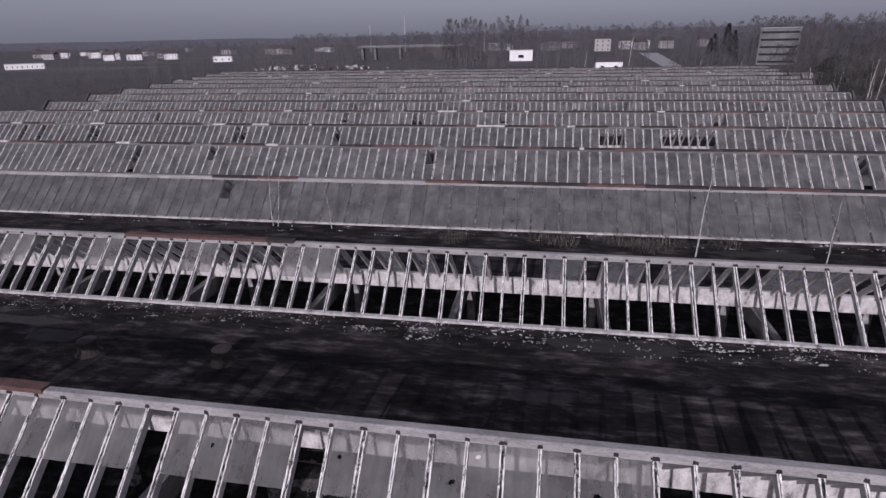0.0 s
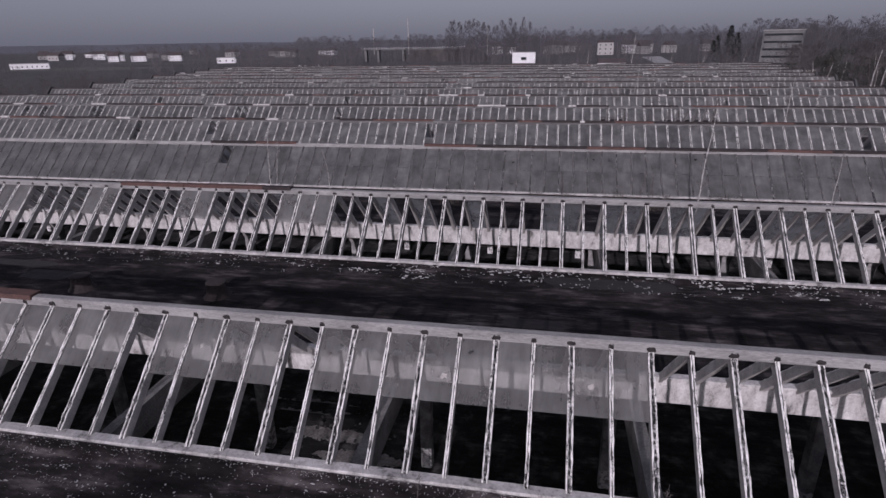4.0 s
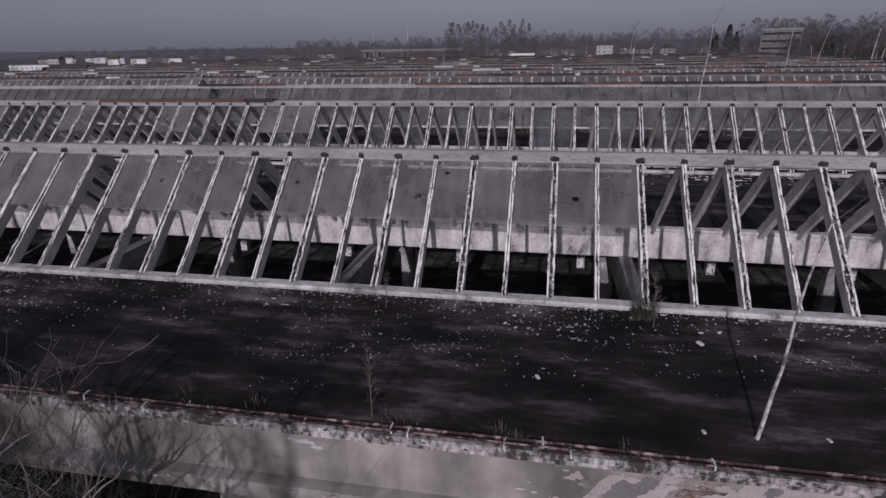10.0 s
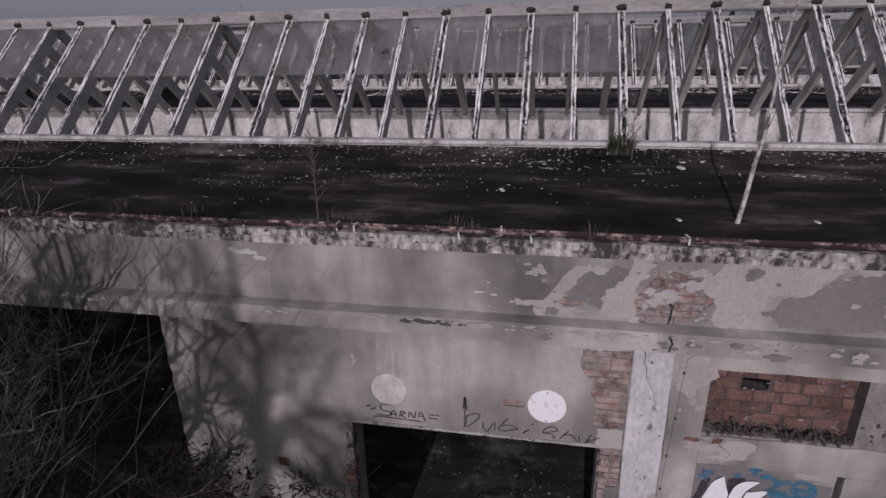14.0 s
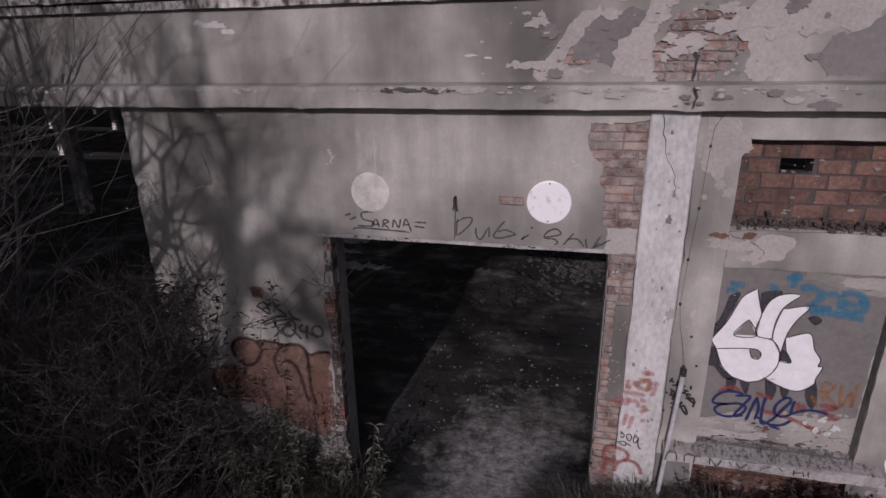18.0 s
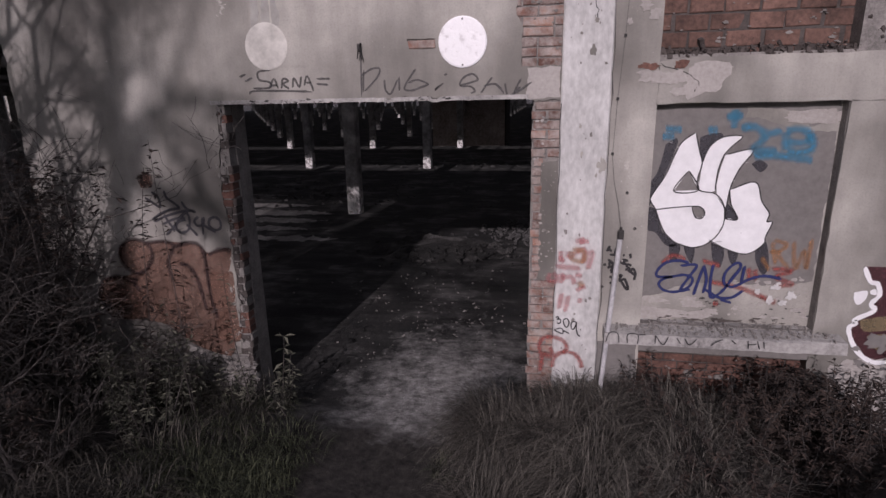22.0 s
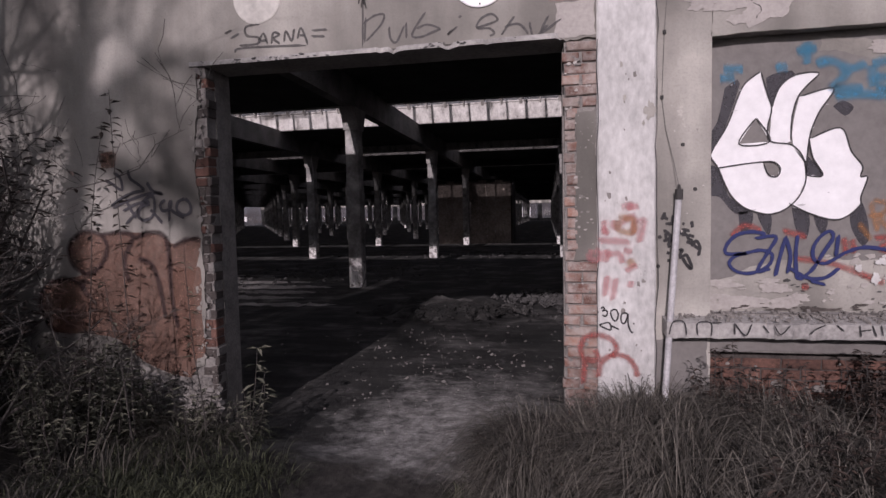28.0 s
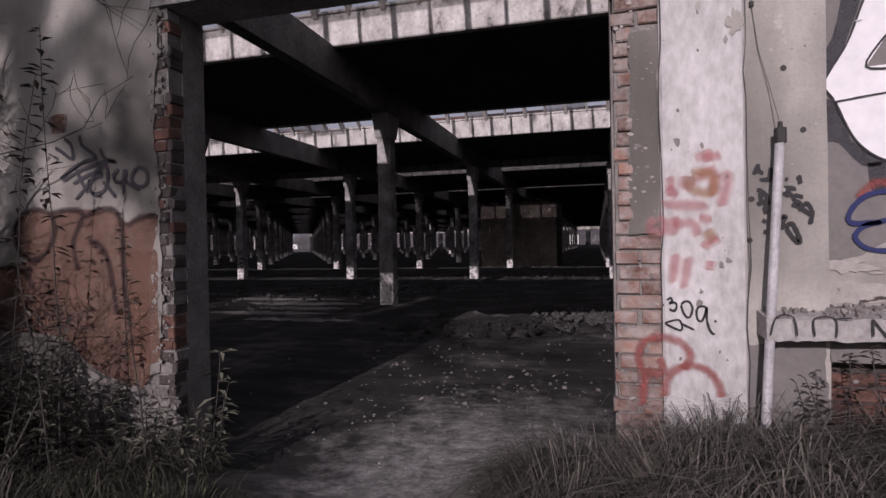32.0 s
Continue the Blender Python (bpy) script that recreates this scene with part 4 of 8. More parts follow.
solid("field", g, M["field"], "dull brown winter land behind the hall", "ground", kind="structure")

# ---- bricks where the plaster has come off ----
def brick_me(w, h, d, seed, name="brick", m="brick"):
    """A worn brick, its front at y = 0, with uneven chamfered corners."""
    r = random.Random(seed)
    c = 0.006
    outer = [(0, 0), (w, 0), (w, h), (0, h)]
    inner = [(c, c), (w - c, c), (w - c, h - c), (c, h - c)]
    j = lambda a: r.uniform(-a, a)
    v = [(x + j(0.003), c + r.uniform(0, 0.005), z + j(0.003)) for x, z in outer] + [(x + j(0.003), r.uniform(0, 0.004), z + j(0.003)) for x, z in inner] + [(x, d, z) for x, z in outer]
    f = [(4, 5, 6, 7)] + [(i, (i + 1) % 4, 4 + (i + 1) % 4, 4 + i) for i in range(4)] + [(8 + i, 8 + (i + 1) % 4, (i + 1) % 4, i) for i in range(4)]
    return Build().add(v, f).mesh(name, M[m])


STRETCH = [brick_me(0.24, 0.066, 0.05, s) for s in range(5)]
HEADER = [brick_me(0.115, 0.066, 0.05, 20 + s) for s in range(4)]
LOW = [brick_me(0.24, 0.066, 0.05, 70 + s, "brick", "old_brick") for s in range(4)]
BLOCK = [brick_me(0.242, 0.108 + 0.004 * s, 0.08, 40 + s, "brick", "block") for s in range(4)]
DULL = [brick_me(0.115, 0.066, 0.05, 50 + s, "brick", ("old_brick", "joint", "mortar", "joint")[s]) for s in range(4)]
ZROT = random.Random(15)


def brick_field(x0, z0, x1, z1, y, parent, pitch=0.0765, block=False, miss=(), gap=0.012, low=False):
    n = int((z1 - z0) / pitch)
    for i in range(n):
        z = z0 + i * pitch
        x = x0 - (0.0 if i % 2 else 0.127)
        while x < x1:
            if block:
                kind, w = BLOCK, 0.25
            else:
                kind, w = (LOW, 0.24) if low else (HEADER, 0.115) if ZROT.random() < 0.35 else (STRETCH, 0.24)
            if x > x0 - 0.2 and not any(a < x + w / 2 < b and c < z + 0.03 < d for a, b, c, d in miss):
                part("brick", ZROT.choice(kind), None, parent, at=pose(x, y + ZROT.uniform(-0.004, 0.006), z, ZROT.uniform(-1, 1) * (2 if block else 1), ZROT.uniform(-0.8, 0.8) * (2.2 if block else 1), ZROT.uniform(-1, 1) * (2 if block else 1)))
            x += w + gap + (ZROT.uniform(-0.012, 0.012) if block and not 3.6 < z < 3.8 else 0)


brick_field(2.62, 3.21, 3.03, 4.17, 0.004, wall)
brick_field(3.02, 4.46, 3.72, 5.0, 0.004, wall)
brick_field(2.3, 4.6, 2.6, 4.88, 0.004, wall)
part("brick", STRETCH[2], None, wall, at=pose(1.8, 0.004, 3.378))
for i in range(37):
    z = 0.12 + i * 0.0765
    full = z < 1.36 or z > 2.42
    if full and i % 2:
        part("brick", HEADER[i % 4], None, wall, at=pose(2.832 + ZROT.uniform(-0.012, 0.01), ZROT.uniform(-0.008, 0.01), z, ZROT.uniform(-2, 2), ZROT.uniform(-1.5, 1.5), ZROT.uniform(-4, 4)))
        part("brick", HEADER[(i + 1) % 4], None, wall, at=pose(2.966, 0.003, z, ZROT.uniform(-1, 1), 0, ZROT.uniform(-2, 2)) @ Matrix.Diagonal((0.82, 1, 1, 1)))
    else:
        part("brick", STRETCH[i % 5], None, wall, at=pose(2.852 + ZROT.uniform(-0.014, 0.012), ZROT.uniform(-0.006, 0.01), z, ZROT.uniform(-2, 2), ZROT.uniform(-1, 1), ZROT.uniform(-2, 2)) @ Matrix.Diagonal((0.89 if full else 0.3, 1, 1, 1)))
for i in range(32):
    z = 0.5 + i * 0.0765
    if i not in (25, 26):
        part("brick", ZROT.choice(DULL), None, wall, at=pose(-0.045 + ZROT.uniform(-0.012, 0.006), 0.003 + ZROT.uniform(0, 0.012), z, 0, ZROT.uniform(-2, 2), ZROT.uniform(-3, 3)) @ Matrix.Diagonal((ZROT.uniform(0.75, 1.12), 1, ZROT.uniform(0.9, 1.05), 1)))
for i in range(36):
    z = 0.2 + i * 0.0765
    if i not in (29, 30) and ZROT.random() < 0.85:
        part("brick", ZROT.choice(DULL), None, wall, at=pose(0.092 + ZROT.uniform(-0.01, 0.012), 0.012 + ZROT.uniform(-0.01, 0.01), z, 0, ZROT.uniform(-2, 2), 90 + ZROT.uniform(-3, 3)))
# the blocked-up window and the low recess
brick_field(3.501, 3.197, 5.22, 4.1, 0.17, wall, 0.128, True, ((4.15, 4.41, 3.68, 3.8),), 0.016)
# Bricks under the sill, their colour darkened for its shade.
brick_field(3.8, 0.12, 5.5, 0.79, 0.13, wall, low=True)
flakes("mortar_smear", 70, 3.8, 5.25, 3.3, 3.93, 0.166, 0.004, 0.016, "mortar", 301, wall, "mortar smeared over the bricks", 2.2)
flakes("mortar_smear", 40, 3.8, 5.4, 0.3, 0.76, 0.127, 0.006, 0.03, "mortar", 302, wall)
flakes("mortar_smear", 40, 2.62, 3.05, 3.22, 4.15, -0.001, 0.003, 0.016, "mortar", 303, wall)
flakes("mortar_smear", 55, 2.95, 3.85, 4.46, 5.02, -0.002, 0.004, 0.022, "mortar", 304, wall)
flakes("mortar_smear", 60, 2.95, 3.8, 4.46, 5.02, -0.004, 0.003, 0.015, "pale_plaster", 345, wall)
flakes("mortar_smear", 40, 2.95, 3.85, 4.46, 5.02, -0.003, 0.004, 0.03, "mortar", 305, wall)
flakes("mortar_smear", 25, 2.2, 2.75, 4.55, 4.92, -0.002, 0.004, 0.02, "mortar", 306, wall)
flakes("mortar_smear", 90, 2.85, 3.05, 0.2, 2.95, -0.003, 0.002, 0.013, "pale_plaster", 307, wall)
flakes("mortar_smear", 50, 2.85, 3.05, 0.2, 2.95, -0.004, 0.003, 0.016, "mortar", 308, wall)
flakes("plaster_bit", 60, -0.07, 0.085, 0.45, 2.95, -0.004, 0.004, 0.026, "mortar", 309, wall, "ragged plaster left on the door edge", 0.9)
flakes("plaster_bit", 70, -0.07, 0.085, 0.45, 2.95, -0.006, 0.004, 0.022, "plaster", 310, wall, "", 0.9)
flakes("loose_flake", 160, -4.5, 6.5, 4.38, 4.43, -0.186, 0.004, 0.02, "pale_plaster", 311, wall, "flaking paint along the cornice", 3.0)
flakes("loose_flake", 110, 0.5, 1.7, 4.385, 4.425, -0.187, 0.004, 0.022, "pale_plaster", 312, wall, "", 3.0)
flakes("loose_flake", 60, 0.5, 1.7, 4.385, 4.42, -0.189, 0.003, 0.014, "dark_concrete", 313, wall, "", 4.0)
flakes("loose_flake", 40, -3.0, 3.0, 3.0, 5.05, -0.002, 0.002, 0.011, "pale_plaster", 314, wall)
flakes("loose_flake", 50, 1.6, 6.0, 4.5, 5.05, -0.006, 0.003, 0.018, "pale_plaster", 315, wall)
flakes("loose_flake", 35, 3.5, 3.8, 0.3, 4.2, -0.004, 0.002, 0.012, "pale_plaster", 316, wall, "", 0.9)
flakes("loose_flake", 45, 4.4, 5.17, 1.1, 1.5, 0.116, 0.004, 0.03, "pale_plaster", 317, wall)
flakes("loose_flake", 30, 4.3, 5.17, 1.08, 1.3, 0.115, 0.004, 0.016, "dark_concrete", 318, wall, "", 2.4)
flakes("loose_flake", 120, -6.5, 6.5, 5.21, 5.28, -0.128, 0.004, 0.028, "dark_concrete", 319, wall, "", 1.8)
flakes("loose_flake", 120, -6.5, 6.5, 5.22, 5.29, -0.13, 0.003, 0.014, "pale_plaster", 320, wall, "", 2.5)
flakes("loose_flake", 60, 3.08, 3.44, 0.2, 4.2, -0.047, 0.003, 0.025, "mortar", 321, wall, "", 0.7)
coat("pale_patch", rough_loop([(3.8, 1.075), (3.82, 1.175), (4.05, 1.16), (4.22, 1.14), (4.37, 1.185), (4.4, 1.1), (4.38, 1.07)], 0.04, 0.014, 330), [rough_loop([(3.86, 1.13), (3.875, 1.14), (3.885, 1.125), (3.87, 1.115)], 0.01, 0.002, 331), rough_loop([(4.2, 1.115), (4.215, 1.125), (4.225, 1.11), (4.21, 1.1)], 0.01, 0.002, 332)], 0.112, 0.119, M["pale_plaster"], wall, "pale broken plaster strip")
rub = Build()
r = random.Random(31)
for _ in range(900):
    x, y, z, s = r.uniform(3.8, 5.55), r.uniform(0.02, 0.2), 3.25 + abs(r.gauss(0, 0.03)), 0.005 + 0.024 * r.random() ** 3
    if x > 5.2:
        z += r.uniform(0, 0.25)
    m = pose(x, y, z, r.uniform(0, 90), r.uniform(0, 90), r.uniform(0, 90))
    q = Build().box(-s, -s * r.uniform(0.4, 1), -s * r.uniform(0.3, 0.8), s, s, s * 0.6)
    rub.add([m @ Vector(p) for p in q.v], q.f)
part("crumbled_brick", rub, M["joint"], wall, kind="stuff")
crumbs = Build()
for _ in range(700):
    x, y, e = r.uniform(3.5, 5.3), r.uniform(-0.15, 0.11), 0.002 + 0.011 * r.random() ** 3
    m = pose(x, y, 1.031 + (y + 0.15) * 0.096 + e * 0.4, r.uniform(0, 90), r.uniform(0, 90), r.uniform(0, 90))
    q = Build().box(-e, -e * r.uniform(0.5, 1), -e * r.uniform(0.3, 0.8), e, e, e * 0.6)
    crumbs.add([m @ Vector(p) for p in q.v], q.f)
part("crumbled_mortar", crumbs, M["mortar"], wall, kind="stuff")
# rough concrete base left of the door
base = Build()
for _ in range(520):
    x = r.uniform(-0.95, 0.1)
    z = r.uniform(0.06, 0.52 - 0.3 * abs(x + 0.4) + (0.06 if x > -0.2 else 0))
    s = r.uniform(0.006, 0.03)
    m = pose(x, 0.022 + r.uniform(-0.012, 0.008), z, r.uniform(0, 90), r.uniform(0, 90), r.uniform(0, 90))
    q = Build().box(-s, -s * 0.6, -s * 0.7, s, s * 0.6, s * 0.7)
    base.add([m @ Vector(p) for p in q.v], q.f)
part("broken_base", base, M["mortar"], wall, "broken pale concrete base")

# painted layers that have peeled to sharp edges
coat("grey_paint", rough_loop([(4.2, 4.6), (4.3, 4.78), (4.5, 4.82), (4.62, 4.95), (4.75, 5.04), (5.2, 5.06), (6.4, 5.0), (6.4, 4.5), (4.3, 4.5)], 0.07, 0.034, 51), [], -0.0055, 0.0, M["grey_paint"], wall, "dark grey paint layer")
coat("grey_paint", rough_loop([(2.42, 4.66), (2.45, 4.98), (2.85, 5.02), (2.98, 4.9), (2.72, 4.55)], 0.06, 0.034, 52), [], -0.003, 0.0, M["grey_paint"], wall)
coat("pale_patch", rough_loop([(2.72, 4.5), (2.76, 4.75), (2.98, 4.95), (3.0, 5.1), (3.18, 5.1), (3.02, 4.75), (3.03, 4.5)], 0.05, 0.034, 53), [], -0.005, 0.0, M["pale_plaster"], wall)
coat("grey_paint", rough_loop([(3.8, 1.23), (3.8, 2.9), (5.165, 2.9), (5.165, 2.75), (4.95, 2.72), (4.9, 2.84), (4.5, 2.86), (4.5, 2.78), (5.16, 2.66), (5.16, 1.45), (4.9, 1.4), (4.4, 1.42), (4.1, 1.36)], 0.1, 0.012, 54), [], 0.1195, 0.121, M["grey_paint"], wall)
coat("pale_patch", rough_loop([(3.5, 3.75), (3.55, 4.15), (3.72, 4.2), (3.76, 3.95), (3.66, 3.85), (3.62, 3.65)], 0.05, 0.034, 55), [], -0.004, 0.0, M["pale_plaster"], wall)
coat("pale_patch", rough_loop([(4.02, 2.95), (4.05, 3.2), (4.3, 3.22), (4.36, 3.14), (4.2, 3.0)], 0.05, 0.034, 56), [], -0.004, 0.0, M["pale_plaster"], wall)
coat("pale_patch", rough_loop([(5.3, 0.2), (5.35, 0.75), (5.55, 0.85), (5.9, 0.8), (6.4, 0.9), (6.4, 0.2)], 0.06, 0.034, 57), [], -0.004, 0.0, M["pale_plaster"], wall)
coat("pale_patch", rough_loop([(1.8, 4.58), (1.95, 4.63), (2.15, 4.63), (2.28, 4.76), (2.42, 4.98), (2.6, 5.08), (2.5, 4.82), (2.36, 4.62), (2.62, 4.52), (2.1, 4.53)], 0.05, 0.034, 58), [], -0.004, 0.0, M["pale_plaster"], wall)
coat("pale_patch", rough_loop([(3.72, 4.5), (3.7, 4.66), (3.62, 4.9), (3.8, 5.1), (4.75, 5.1), (4.58, 4.96), (4.62, 4.86), (4.35, 4.82), (4.1, 4.8), (4.06, 4.5)], 0.05, 0.034, 59), [], -0.004, 0.0, M["pale_plaster"], wall)
coat("pale_patch", rough_loop([(2.78, 2.97), (2.78, 3.2), (3.06, 3.21), (3.06, 2.97)], 0.06, 0.012, 60), [], -0.004, 0.0, M["pale_plaster"], wall)
# stains and peelings with ragged outlines
def blots(name, spots, y, m, seed, label="", depth=0.002, ragged=0.55):
    """Ragged flat patches; spots are (x, z, half width, half height)."""
    r = random.Random(seed)
    s = Build()
    for q, (x, z, w, h) in enumerate(spots):
        n = 34
        ph = r.uniform(0, 100)
        ring = []
        for i in range(n):
            a = 6.283 * i / n
            c, d = math.cos(a), math.sin(a)
            k = 1 + ragged * (noise.noise((c * 1.6, d * 1.6, ph)) + 0.6 * noise.noise((c * 5, d * 5, ph)) + r.uniform(-0.25, 0.25))
            ring.append((x + w * c * k, z + h * d * k))
        yy = y - 0.0003 * q
        s.add([(a, yy, b) for a, b in ring] + [(a, yy + depth, b) for a, b in ring] + [(x, yy, z)],
              [(2 * n, i, (i + 1) % n) for i in range(n)] + [(i, n + i, n + (i + 1) % n, (i + 1) % n) for i in range(n)])
    return part(name, s, M[m], wall, label, kind="stuff")


def strewn(seed, n, x0, x1, z0, z1, w0, w1, flat):
    r = random.Random(seed)
    out = []
    for _ in range(n):
        w = w0 + (w1 - w0) * r.random() ** 2
        out.append((r.uniform(x0, x1), r.uniform(z0, z1), w, w * flat * r.uniform(0.5, 1.2)))
    return out


blots("stain", strewn(1, 12, 2.2, 4.6, 4.28, 4.39, 0.02, 0.1, 0.5), -0.192, "grey_paint", 501, "dark damp stains on the cornice")
blots("stain", strewn(2, 14, 2.2, 5.6, 4.27, 4.4, 0.015, 0.07, 0.5), -0.194, "pale_plaster", 502, "pale flaked spots on the cornice")
blots("peeling", strewn(3, 26, 1.9, 5.6, 4.5, 5.08, 0.02, 0.13, 0.6), -0.0075, "pale_plaster", 503, "pale plaster peeling in flakes")
blots("peeling", strewn(4, 18, 1.9, 5.6, 4.5, 5.08, 0.015, 0.09, 0.7), -0.0105, "grey_paint", 504, "scraps of dark grey paint")
blots("peeling", strewn(5, 12, 2.9, 3.9, 4.48, 5.05, 0.03, 0.1, 0.8), -0.012, "pale_plaster", 505)
blots("peeling", [(-0.9, 4.98, 0.12, 0.03), (-0.75, 4.92, 0.07, 0.025), (-1.05, 5.0, 0.05, 0.02), (1.55, 4.68, 0.05, 0.012), (1.7, 4.66, 0.03, 0.01)], -0.004, "whitewash", 506, "bright peeled plaster")
blots("peeling", strewn(7, 16, 3.84, 5.13, 1.1, 1.27, 0.02, 0.12, 0.4), 0.111, "pale_plaster", 507, "pale plaster laid bare under the paint")
blots("stain", strewn(8, 26, 3.84, 5.13, 1.065, 1.11, 0.015, 0.07, 0.25), 0.108, "joint", 508, "black dirt along the panel's foot")
blots("stain", strewn(9, 6, 4.7, 5.1, 1.25, 1.45, 0.02, 0.06, 1.0), 0.104, "whitewash", 509, "white scraps of paint")
blots("peeling", [(4.95, 2.79, 0.16, 0.045), (5.1, 2.8, 0.1, 0.05)], 0.113, "pale_plaster", 510)
blots("peeling", strewn(11, 9, 3.48, 3.8, 3.5, 4.2, 0.02, 0.09, 1.2), -0.0065, "pale_plaster", 511)
blots("peeling", strewn(12, 9, 3.1, 3.42, 2.2, 4.2, 0.01, 0.04, 1.8), -0.0485, "plaster", 512, "whitewash worn through")
# This grey also stands for shade at the wall's foot below the sill.
coat("grey_paint", rough_loop([(3.45, 0.25), (3.45, 0.86), (3.6, 0.9), (3.8, 0.92), (3.8, 0.25)], 0.05, 0.02, 61), [], -0.003, 0.0, M["grey_paint"], wall, "wall-foot plaster darkened by dirt and painted-in shade")
blots("stain", strewn(14, 10, 5.25, 6.4, 0.25, 1.0, 0.03, 0.14, 0.9), -0.007, "grey_paint", 514)


blots("scuff", strewn(21, 8, 3.92, 4.7, 1.75, 2.6, 0.006, 0.03, 0.35), 0.1095, "pale_mark", 521, "grey scuffs on the white letters")
blots("peeling", [(3.74, 3.12, 0.1, 0.05), (3.9, 3.1, 0.12, 0.045), (3.98, 3.0, 0.08, 0.035)], -0.005, "pale_plaster", 522, "loosened pale plaster")
blots("peeling", [(3.72, 3.19, 0.09, 0.025), (3.95, 3.2, 0.06, 0.03)], -0.009, "old_brick", 523, "bare brick in the broken plaster")


# cracks
def crack(pts, y, w=0.012, seed=0):
    r = random.Random(seed)
    line = []
    for (x0, z0), (x1, z1) in zip(pts, pts[1:]):
        for i in range(6):
            f = i / 6
            line.append((x0 + (x1 - x0) * f + r.uniform(-0.01, 0.01), z0 + (z1 - z0) * f + r.uniform(-0.01, 0.01)))
    s = Build()
    n = len(line)
    v = []
    for i, (x, z) in enumerate(line):
        h = w * (0.4 + 0.6 * r.random()) / 2
        v += [(x - h, y, z - h * 0.5), (x + h, y, z + h * 0.5)]
    s.add(v, [(2 * i, 2 * i + 1, 2 * i + 3, 2 * i + 2) for i in range(n - 1)])
    part("crack", s, M["iron"], wall)


crack([(3.34, 4.26), (3.36, 4.36), (3.33, 4.45)], -0.187, 0.03, 1)
crack([(3.34, 4.45), (3.36, 4.6), (3.35, 4.72)], -0.003, 0.04, 2)
crack([(3.445, 0.5), (3.45, 1.4), (3.44, 2.2), (3.45, 3.0), (3.44, 3.9)], -0.047, 0.006, 3)
crack([(3.06, 0.9), (3.062, 2.0), (3.06, 3.1)], -0.048, 0.008, 4)
crack([(3.15, 4.2), (3.2, 3.9), (3.3, 3.7), (3.32, 3.5)], -0.048, 0.008, 5)
crack([(3.8, 3.2), (4.02, 3.12), (4.1, 3.05), (4.03, 2.95)], -0.005, 0.008, 6)
crack([(-2.05, 2.9), (-1.6, 3.1), (-1.2, 3.0)], -0.003, 0.006, 7)

# ---- round plates, pipe, cable, gutter ----
def disc(x, z, rad, m, label, y=-0.012):
    s = Build()
    n = 40
    ring = [(x + rad * math.cos(2 * math.pi * i / n), z + rad * math.sin(2 * math.pi * i / n)) for i in range(n)]
    ins = [(x + (rad - 0.012) * math.cos(2 * math.pi * i / n), z + (rad - 0.012) * math.sin(2 * math.pi * i / n)) for i in range(n)]
    s.add([(a, -0.001, b) for a, b in ring] + [(a, y, b) for a, b in ring] + [(a, y - 0.003, b) for a, b in ins],
          [(i, (i + 1) % n, n + (i + 1) % n, n + i) for i in range(n)] + [(n + i, n + (i + 1) % n, 2 * n + (i + 1) % n, 2 * n + i) for i in range(n)] + [tuple(range(2 * n, 3 * n))])
    return s


plate = thing("round_plate", "white enamel round plate, scratched, on the plaster", "sign")
part("plate", disc(2.268, 3.416, 0.198, M["enamel"], ""), M["enamel"], plate)
for z in (3.59, 3.24):
    part("screw", Build().box(2.262, -0.022, z - 0.006, 2.274, -0.013, z + 0.006), M["iron"], plate)
ghost = disc(0.561, 3.44, 0.195, M["ghost"], "", -0.003)
part("ghost_mark", ghost, M["ghost"], wall, "pale round mark where a plate hung")
for i, (dx, h) in enumerate(((-0.08, 0.45), (0.02, 0.5), (0.1, 0.4))):
    coat("run_mark", rough_loop([(0.56 + dx - 0.035, 3.6), (0.56 + dx - 0.02, 3.6 + h), (0.56 + dx + 0.02, 3.6 + h * 0.9), (0.56 + dx + 0.04, 3.6)], 0.08, 0.01, 70 + i), [], -0.0015, 0.0, M["ghost_run"], wall)
hook = thing("wall_hook", "small rusty forked hook in the plaster", "hook")
part("stem", Build().tube([(1.405, 0.0, 3.43), (1.405, -0.05, 3.42), (1.405, -0.06, 3.37)], [0.012, 0.014, 0.01], 6), M["iron"], hook)
part("prong", Build().tube([(1.405, -0.05, 3.4), (1.385, -0.04, 3.31)], [0.008, 0.005], 5), M["iron"], hook)
part("prong", Build().tube([(1.405, -0.05, 3.4), (1.425, -0.04, 3.3)], [0.008, 0.005], 5), M["iron"], hook)

pipe = thing("pipe", "pale metal pipe leaning against the wall", "pipe")
part("tube", Build().tube([(3.45, -0.2, 0.1), (3.515, -0.14, 1.0), (3.578, -0.085, 1.84)], [0.021, 0.021, 0.021], 14), M["pipe_paint"], pipe)
part("cap", Build().box(3.557, -0.108, 1.83, 3.603, -0.062, 1.9, 0, 0.008).tube([(3.58, -0.085, 1.89), (3.58, -0.085, 1.93)], [0.014, 0.009], 8), M["iron"], pipe, "black cap")
cable = thing("cable", "thin cable hanging on clips along the wall", "cable")
path = [(3.62, -0.19, 4.3), (3.56, -0.012, 4.1), (3.545, -0.006, 3.8), (3.53, -0.008, 3.4), (3.50, -0.006, 2.95), (3.485, -0.008, 2.51), (3.51, -0.012, 2.3), (3.555, -0.03, 2.1), (3.58, -0.085, 1.92)]
part("wire", Build().tube(path, [0.002] * len(path), 5), M["cable"], cable)
for x, z in ((3.55, 3.95), (3.53, 3.42), (3.5, 2.95), (3.485, 2.52)):
    part("clip", Build().box(x - 0.01, -0.016, z - 0.011, x + 0.01, -0.001, z + 0.011, 0, 0.003), M["iron"], cable)
